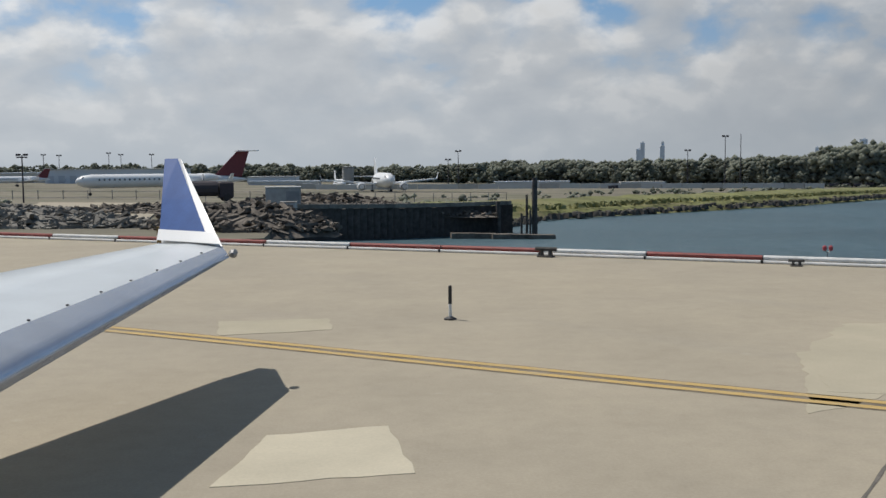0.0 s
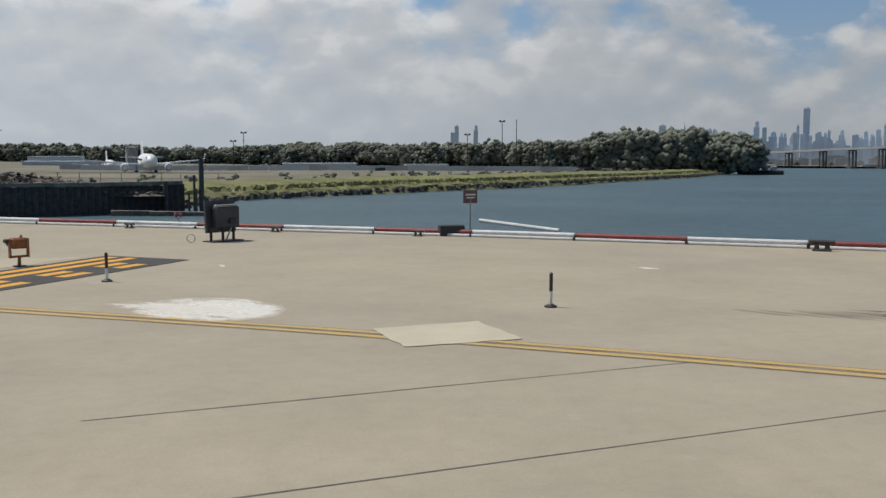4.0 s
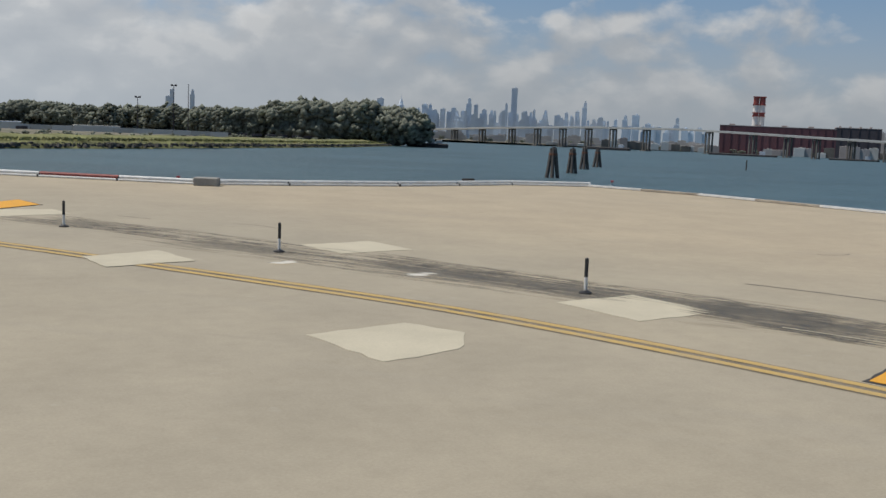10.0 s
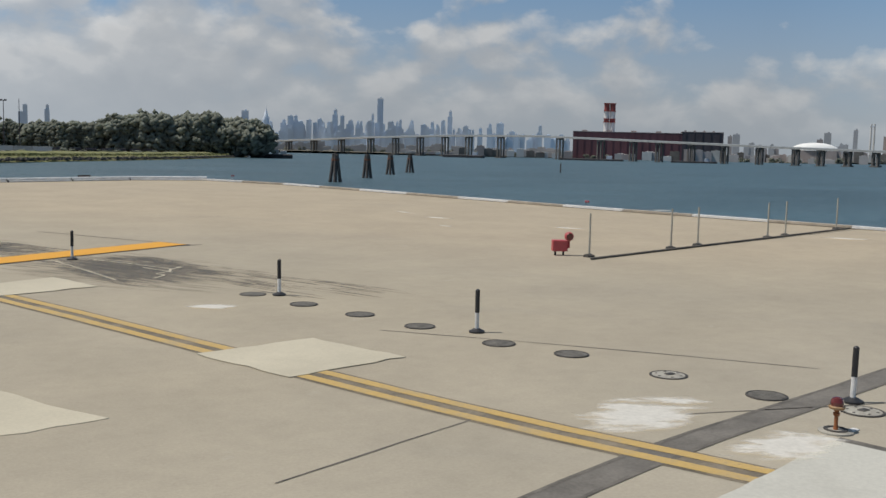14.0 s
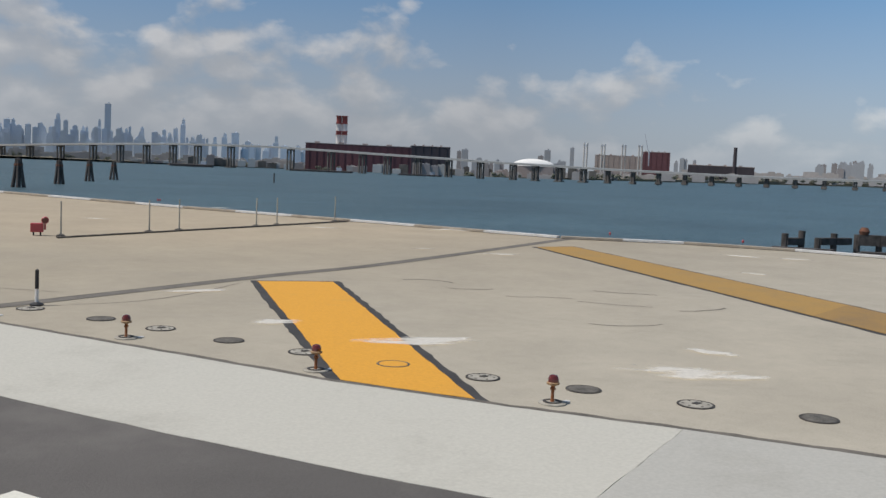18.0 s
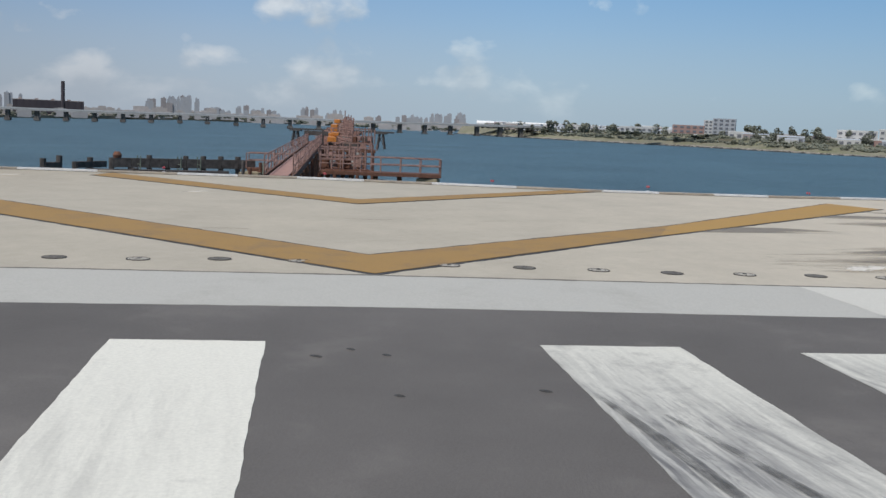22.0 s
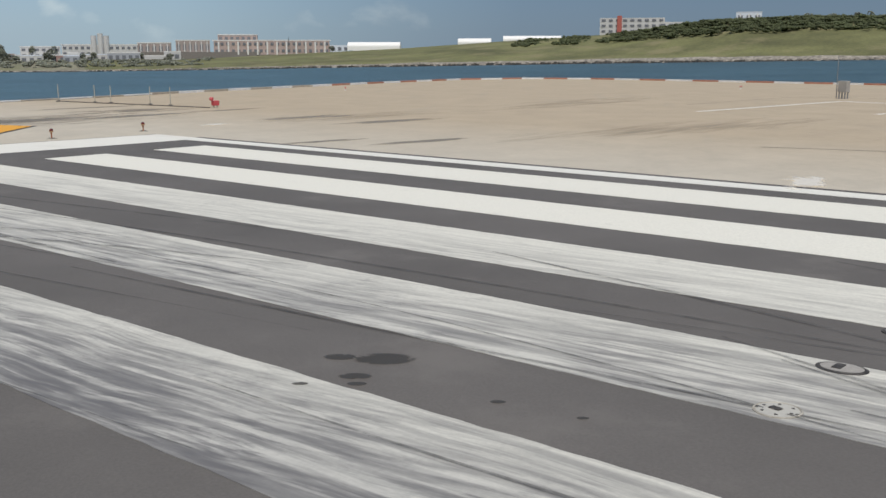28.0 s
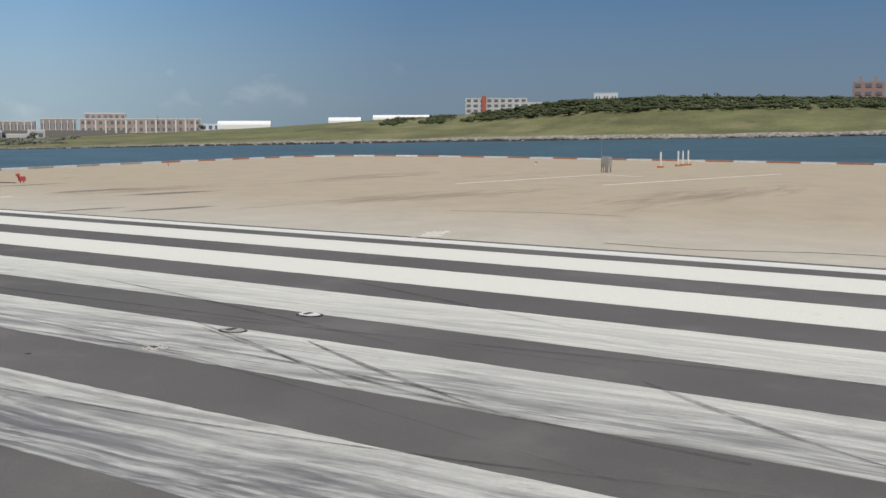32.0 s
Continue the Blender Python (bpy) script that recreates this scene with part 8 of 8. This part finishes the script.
def island():
    verts, faces = [], []
    prof = ((-0.02, 0.0), (0.02, 0.045), (0.05, 0.08), (0.15, 0.16), (0.35, 0.38), (0.6, 0.68), (0.85, 0.93), (1.0, 1.0), (1.6, 0.99), (4.0, 0.95))
    fine = []
    for i in range(len(STATIONS) - 1):
        for k in range(6):
            f = k / 6
            a, b = STATIONS[i], STATIONS[i + 1]
            fine.append((Vector(a[0]).lerp(Vector(b[0]), f), Vector(a[1]).lerp(Vector(b[1]), f), a[2] * (1 - f) + b[2] * f))
    rnd = random.Random(2)
    for s, c, top in fine:
        for d, h in prof:
            p = s + (c - s) * d
            w0 = water_z(s.x, s.y)
            low = w0 - 0.5 if d < 0 else w0 + 1.2 + rnd.uniform(-0.3, 0.3)
            z = low if d < 0.03 else low + (top - low) * h
            verts.append((p.x, p.y, z))
    m = len(prof)
    for i in range(len(fine) - 1):
        for k in range(m - 1):
            faces.append((i * m + k, i * m + k + 1, (i + 1) * m + k + 1, (i + 1) * m + k))
    strip = [f for n, f in enumerate(faces) if n % (m - 1) < 2]
    tagged(mesh_part("island_bank", verts, strip, ROCK), "stony bank along the island's waterline", "shore", kind="structure")
    dry = [f for n, f in enumerate(faces) if n % (m - 1) >= 2 and n // (m - 1) < 27]
    tagged(mesh_part("island_flats", verts, dry, DRY), "dry sandy flats at the low end of the island", "land", kind="structure")
    faces = [f for n, f in enumerate(faces) if n % (m - 1) >= 2 and n // (m - 1) >= 27]
    ob = tagged(mesh_part("island_ground", verts, faces, HILL_GRASS), "grassy island shore rising to a low hill", "land", kind="structure")
    return fine


fine = island()
isle = [s for s, c, t in fine]
rocks("island_rocks", isle, 1, 3200, 1.35, ROCK, "pale broken rocks along the island shore", (1.5, 7.0), 0.5, 9)
rocks("island_wet_rocks", isle, 1, 2600, 1.25, ROCK_WET, "dark wet stones at the island waterline", (-3.0, 3.0), 0.1, 10)
rnd = random.Random(41)
shrub = []
for s, c, top in fine[40:]:
    for _ in range(210):
        d = rnd.uniform(0.55, 1.15)
        p = s + (c - s) * d + Vector((rnd.uniform(-7, 7), rnd.uniform(-7, 7)))
        z0 = water_z(s.x, s.y) + 1.2
        hgt = 0.68 + (d - 0.6) if d < 0.85 else 0.94
        z = z0 + (top - z0) * min(1.0, hgt)
        shrub.append((p.x, p.y, z - 0.4, rnd.uniform(0.6, 1.3), rnd.uniform(1.3, 2.6)))
SHRUB = leaf_surface("dark_scrub", (0.17, 0.20, 0.10))
woods("hill_scrub", shrub, "dense dark green scrub over the hilltop", 42, SHRUB)
isle_trees = []
for x, y, w in ((830, -49, 4.4), (830, -61, 4.2), (830, -74, 4.2), (830, -83, 1.9), (829, -94, 4.5), (829, -106, 4.6), (828, -113, 4.4), (827, -127, 3.6), (819, -193, 4.4), (818, -198, 5.0), (817, -205, 4.8), (815, -214, 3.4), (813, -224, 3.8), (811, -233, 3.6), (809, -241, 4.2), (806, -262, 3.0), (802, -276, 3.4)):
    isle_trees.append((x, y, -3.0 + (-49 - y) * 0.02, rnd.uniform(8.2, 10.2), w))
for x, y, h in ((394, -602, 5.5), (383, -609, 5.0), (372, -616, 6.2), (366, -620, 6.5), (360, -622, 5.2), (405, -596, 4.0), (330, -610, 4), (640, -420, 4)):
    isle_trees.append((x, y, 21.0 if x < 500 else 5.0, h, 2.8))
for _ in range(90):
    f = rnd.random()
    isle_trees.append((790 - 60 * f, -60 - 260 * f, -4, rnd.uniform(1.6, 3.0), rnd.uniform(1.6, 3.2)))
woods("island_trees", isle_trees, "dark round trees and hedges on the island", 43)


# clear dark glass, its colour lightened to stand for haze over the bay
ISLE_GLASS = material("haze_paled_window_glass", (0.16, 0.17, 0.19), 0.4, vary=0.1, bump=0)


def block(name, a, b, top, base, depth, mat, label, storeys=0, columns=0, roof=None, category="building"):
    a, b = Vector((*a, 0)), Vector((*b, 0))
    m = (a + b) / 2
    turn = math.atan2(b.y - a.y, b.x - a.x)
    ob = empty(name, Matrix.Translation((m.x, m.y, base)) @ Matrix.Rotation(turn, 4, "Z"), label, category, "island buildings")
    w, h = (b - a).length, top - base
    part("wall", box((w, depth, h), Matrix.Translation((0, depth / 2, h / 2))), mat, ob)
    if roof:
        part("roof", box((w * 1.02, depth * 1.02, 0.7), Matrix.Translation((0, depth / 2, h + 0.35))), roof, ob)
    for f in range(storeys):
        n = max(2, int(w / 4))
        for k in range(n):
            part("window", box((w / n * 0.55, 0.3, h / storeys * 0.42), Matrix.Translation((-w / 2 + (k + 0.5) * w / n, -0.1, h * (f + 0.55) / storeys))), ISLE_GLASS, ob)
    for k in range(columns):
        part("column", box((w / columns * 0.16, 0.6, h * 0.94), Matrix.Translation((-w / 2 + (k + 0.5) * w / columns, -0.35, h * 0.47))), ROOF_WHITE, ob, "white column")
    return ob


FAR_PINK = material("pinkish_wall", (0.36, 0.24, 0.215), 0.9, vary=0.1, bump=0)
ROOF_WHITE = material("white_roof", (0.66, 0.66, 0.64), 0.8, vary=0.04, bump=0)
block("island_block", (823, -168), (820, -184), 13.6, 2.0, 14, HAZE_GREY, "grey-blue block with dark window bands", 4)
block("island_block", (823.5, -162), (823, -168), 12.0, 2.0, 10, FAR_LIGHT, "narrow pale stair tower", 4)
block("island_block", (826, -139), (823, -162), 7.8, 1.5, 14, FAR_PINK, "low pinkish brick building", 2)
block("island_block", (827, -100), (825, -128), 4.4, 1.0, 10, FAR_LIGHT, "low white sheds by the shore", 1, 0, ROOF_WHITE)
block("island_block", (807, -255), (800, -281), 8.6, 1.0, 12, FAR_LIGHT, "pale flat-roofed two-storey building", 2, 0, ROOF_WHITE)
block("island_block", (818, -193), (808, -250), 4.0, 0.5, 8, FAR_BROWN, "long low brown building", 1)
block("island_block", (800, -283), (784, -333), 10.2, 2.0, 12, FAR_LIGHT, "long low pale building", 2, 0, ROOF_WHITE)
for k, (x, y) in enumerate(((793, -304), (791.6, -308.5), (790.4, -312.6))):
    tagged(part("silo", cyl(2.1, 2.1, 15.0 + (k == 1) * 1.5, Matrix.Translation((x, y, 2.0)), 12), FAR_LIGHT), "tall pale cylindrical silo", "silo", "silos")
block("prison_block", (784, -334), (775, -356), 11.6, 3.0, 16, FAR_BROWN, "brick block with white roof", 1, 5, ROOF_WHITE)
block("prison_block", (773, -360), (764, -383), 13.4, 3.0, 16, FAR_BROWN, "brick block with white roof", 1, 6, ROOF_WHITE)
block("prison_block", (763, -390), (750, -416), 17.4, 3.0, 18, BRICK_RED, "tall brick block with broad white roof", 3, 0, ROOF_WHITE)
block("prison_block", (760, -386), (722, -463), 13.2, 3.0, 12, BRICK_RED, "long brick building with white columns", 2, 12, ROOF_WHITE)
block("prison_block", (784, -330), (724, -463), 5.2, 0.0, 3, material("fence_mesh", (0.20, 0.185, 0.17), 0.9, vary=0.15, bump=0), "dark perimeter fence line", 0, 0)
block("prison_block", (722, -465), (716, -478), 9.8, 4.0, 10, FAR_GREY, "low grey flat-roofed building", 1)


def tent_hall(a, b, top, base, depth):
    ob = block("tent_hall", a, b, (top + base) / 2, base, depth, TENT, "long white fabric hall", category="tent hall")
    a, b = Vector((*a, 0)), Vector((*b, 0))
    w = (b - a).length
    n, h0, h1 = 8, (top - base) / 2, top - base
    bm = bmesh.new()
    ring = []
    for k in range(n + 1):
        t = math.pi * k / n
        ring.append((depth / 2 - math.cos(t) * depth / 2, h0 + math.sin(t) * (h1 - h0)))
    va = [bm.verts.new((-w / 2, y, z)) for y, z in ring]
    vb = [bm.verts.new((w / 2, y, z)) for y, z in ring]
    for k in range(n):
        bm.faces.new((va[k], va[k + 1], vb[k + 1], vb[k]))
    bm.faces.new(va)
    bm.faces.new(vb[::-1])
    bmesh.ops.recalc_face_normals(bm, faces=bm.faces)
    part("canopy", bm, TENT, ob)


tent_hall((714, -481), (696, -510), 10.8, 4.5, 14)
tent_hall((627, -425), (606, -453), 10.9, 5.5, 12)
tent_hall((584, -486), (570, -503), 13.0, 8.0, 12)
tent_hall((565, -510), (540, -539), 14.6, 10.0, 12)
tent_hall((1078, 32), (1080, -2), 5.0, 0.0, 14)
tent_hall((1080, -4), (1082, -44), 5.2, 0.0, 14)
block("island_block", (465, -502), (439, -528), 23.2, 11.0, 14, FAR_LIGHT, "white four-storey building with red stair tower", 4)
block("stair_tower", (457.2, -507.9), (455.3, -509.8), 24.4, 11.0, 4.0, material("red_stair_tower", (0.42, 0.12, 0.095), 0.8, vary=0.1, bump=0), "red brick stair tower")
block("island_block", (441, -526), (428, -538), 20.8, 12.0, 10, FAR_LIGHT, "white two-storey building wing", 2)
block("hill_house", (427, -577), (415.5, -586), 26.8, 21.0, 6, FAR_GREY, "flat-roofed grey house on the hill", 1, 3, FAR_DARK)
hb = block("hill_house", (258, -574.5), (245, -581), 27.8, 20.0, 8, FAR_PINK, "pinkish brick house with chimneys", 2)
for dx in (-4, 3):
    part("chimney", box((1.2, 1.2, 3.2), Matrix.Translation((dx, 3, 9.0))), FAR_PINK, hb)
# parked cars along the island road
CAR = [material("car_white", (0.70, 0.70, 0.70), 0.3, vary=0.03, bump=0), material("car_dark", (0.05, 0.06, 0.07), 0.3, vary=0.05, bump=0), material("car_silver", (0.36, 0.37, 0.39), 0.3, 0.3, vary=0.05, bump=0)]


def car(m, paint):
    ob = empty("parked_car", m, "small parked car on the shore road", "car", "cars parked on the shore road")
    part("body", box((4.3, 1.8, 0.75), Matrix.Translation((0, 0, 0.65)), 0.15), paint, ob)
    part("cabin", box((2.2, 1.6, 0.6), Matrix.Translation((-0.2, 0, 1.3)), 0.2), GLASS_DARK, ob)
    for sx in (-1.35, 1.35):
        for sy in (-0.85, 0.85):
            part("wheel", cyl(0.32, 0.32, 0.2, Matrix.Translation((sx, sy + 0.1, 0.32)) @ Matrix.Rotation(radians(90), 4, "X"), 10), BLACK, ob)
    return ob


models = []
for k in range(60):
    f = k / 60
    x, y = 760 - 75 * f + rnd.uniform(-4, 4), -205 - 122 * f + rnd.uniform(-4, 4)
    if 0.2 < f < 0.55 and rnd.random() < 0.6:
        continue
    z = water_z(x, y) + 7.3 - 1.6 * f
    m = Matrix.Translation((x, y, z)) @ Matrix.Rotation(rnd.uniform(0, 3), 4, "Z")
    if len(models) < 3:
        models.append(car(m, CAR[len(models)]))
    else:
        copy_thing(rnd.choice((models[0], models[0], models[1], models[2])), m)
land("island_road", [(800, -180), (690, -320), (676, -308), (790, -168)], 7.2, LAND, "shore road strip on the island")
# sheds, huts and hedges scattered over the flat end of the island
rnd = random.Random(58)
for k in range(46):
    f = k / 46
    x, y = 1075 - 330 * f + rnd.uniform(-8, 8), 20 - 330 * f ** 1.15 + rnd.uniform(-10, 10)
    w, h = rnd.uniform(5, 18), rnd.uniform(2.2, 5.0)
    base = 0.2 - 1.0 * (1 - f)
    block("island_block", (x, y), (x - w * 0.3, y - w), base + h, base - 1.5, rnd.uniform(4, 9), rnd.choice((FAR_LIGHT, FAR_LIGHT, FAR_BROWN, FAR_PINK, FAR_GREY)), rnd.choice(("small pale shed on the island flats", "low hut with pale roof on the island")), 1 if h > 3 else 0, 0, rnd.choice((ROOF_WHITE, FAR_GREY)))
hedge = []
for k in range(520):
    f = rnd.random()
    x, y = 1085 - 350 * f + rnd.uniform(-14, 14), 25 - 330 * f ** 1.15 + rnd.uniform(-16, 16)
    hedge.append((x, y, -1.6 + 0.8 * f, rnd.uniform(1.4, 3.0) if k % 6 else rnd.uniform(3.0, 5.5), rnd.uniform(1.6, 3.4)))
woods("island_hedges", hedge, "bushes and small trees between the huts", 59)
# bushes, huts, trees and cars on the slope between the shore and the buildings


def isle_spot(rnd, first, last, d):
    """A place on the island's slope, d of the way from the shore to its crest."""
    k = rnd.uniform(first, last)
    i, f = int(k), k - int(k)
    (s0, c0, t0), (s1, c1, t1) = fine[i], fine[i + 1]
    s, c, top = s0.lerp(s1, f), c0.lerp(c1, f), t0 + (t1 - t0) * f
    low = water_z(s.x, s.y) + 1.2
    rise = ((0.02, 0.045), (0.05, 0.08), (0.15, 0.16), (0.35, 0.38), (0.6, 0.68), (0.85, 0.93), (1.0, 1.0), (1.6, 0.99))
    for (d0, h0), (d1, h1) in zip(rise, rise[1:]):
        if d0 <= d <= d1:
            return s + (c - s) * d, low + (top - low) * (h0 + (h1 - h0) * (d - d0) / (d1 - d0))


slope = []
for k in range(620):
    d = rnd.uniform(0.30, 0.46) if k % 3 == 0 else rnd.uniform(0.52, 0.95)
    p, z = isle_spot(rnd, 4, 31, d)
    slope.append((p.x, p.y, z - 0.3, rnd.uniform(0.9, 2.3), rnd.uniform(1.5, 3.6)))
for k in range(46):
    p, z = isle_spot(rnd, 3, 30, rnd.uniform(0.9, 1.15))
    slope.append((p.x, p.y, z - 0.3, rnd.uniform(4.0, 7.5), rnd.uniform(2.2, 3.8)))
woods("island_bushes", slope, "grey-green bushes and small trees on the island slope", 61)
for k in range(54):
    p, z = isle_spot(rnd, 24.5, 30.5, rnd.uniform(0.5, 0.72)) if k < 34 else isle_spot(rnd, 8, 24, rnd.uniform(0.5, 0.8))
    copy_thing(rnd.choice((models[0], models[0], models[1], models[2])), Matrix.Translation((p.x, p.y, z)) @ Matrix.Rotation(rnd.uniform(0, 3), 4, "Z"))
for k in range(30):
    p, z = isle_spot(rnd, 4, 30, rnd.uniform(0.78, 1.1))
    w, h = rnd.uniform(6, 20), rnd.uniform(2.4, 5.2)
    block("island_block", (p.x, p.y), (p.x - w * 0.3, p.y - w), z + h, z - 1.0, rnd.uniform(4, 8), rnd.choice((FAR_LIGHT, FAR_LIGHT, FAR_PINK, FAR_BROWN, HAZE_GREY)), rnd.choice(("small pale building among the island's bushes", "low hut with pale roof on the island slope")), 1 if h > 3.2 else 0, 0, rnd.choice((ROOF_WHITE, ROOF_WHITE, FAR_GREY)))
# lamp posts over the island
lp = None
for k in range(22):
    x, y = 660 - k * 11 + rnd.uniform(-3, 3), -400 - k * 8 + rnd.uniform(-3, 3)
    z = 6 + k * 0.45
    if lp is None:
        lp = empty("lamp_post", Matrix.Translation((x, y, z)), "thin tall lamp post on the island", "lamp post", "island lamp posts")
        part("pole", cyl(0.16, 0.1, 8.5), STEEL, lp)
        part("lamp", box((0.9, 0.4, 0.2), Matrix.Translation((0.3, 0, 8.5))), STEEL, lp)
    else:
        copy_thing(lp, Matrix.Translation((x, y, z)))

# ---- bearings of the far shores ----
# (bearing from the runway's end, turn in degrees far out, change of the turn with nearness, lift in degrees)
SWING = [(-70, 0.45, 5, -0.08), (-60, 0.34, 4, -0.15), (-50, 0.22, 1, -0.07), (-40, 0.1, -4, -0.05), (-30, -0.09, -11, -0.07), (-20, -0.38, 5, -0.09), (-10, -0.62, 9, -0.05), (0, -0.7, 7, -0.04), (10, -0.81, 5, -0.04), (20, -0.74, 1, 0.13), (30, -0.8, 7, 0.11), (40, -0.89, 13, -0.09), (50, -0.99, 30, -0.06), (60, -1.1, 44, -0.0), (70, -1.22, 68, 0.03), (80, -1.59, 104, 0.08), (90, -1.76, 114, 0.04), (100, -1.99, 146, -0.06), (110, -2.0, 154, 0.1)]


def settle(p):
    """Where a place beyond the water comes to lie."""
    dx, dy = p[0] - 35, p[1] + 60
    r, way = max(40.0, math.hypot(dx, dy)), math.degrees(math.atan2(dy, dx))
    way = min(max(way, SWING[0][0]), SWING[-1][0] - 0.001)
    for a, b in zip(SWING, SWING[1:]):
        if a[0] <= way <= b[0]:
            f = (way - a[0]) / (b[0] - a[0])
            far_turn, near_turn, lift = (a[k] + (b[k] - a[k]) * f for k in (1, 2, 3))
            break
    turn = radians(far_turn + near_turn / r)
    c, s = math.cos(turn), math.sin(turn)
    return Vector((35 + dx * c - dy * s, -60 + dx * s + dy * c, p[2] + r * radians(lift))), turn


for thing in [o for o in scene.objects if o not in NEAR and o.parent is None]:
    at = thing.matrix_world.translation
    if at.length > 1:
        spot, turn = settle(at)
        thing.matrix_world = Matrix.Translation(spot) @ Matrix.Rotation(turn, 4, "Z") @ Matrix.Translation(-at) @ thing.matrix_world
    else:
        for ob in [thing] + list(thing.children):
            if ob.type == "MESH":
                for v in ob.data.vertices:
                    v.co = settle(v.co)[0]
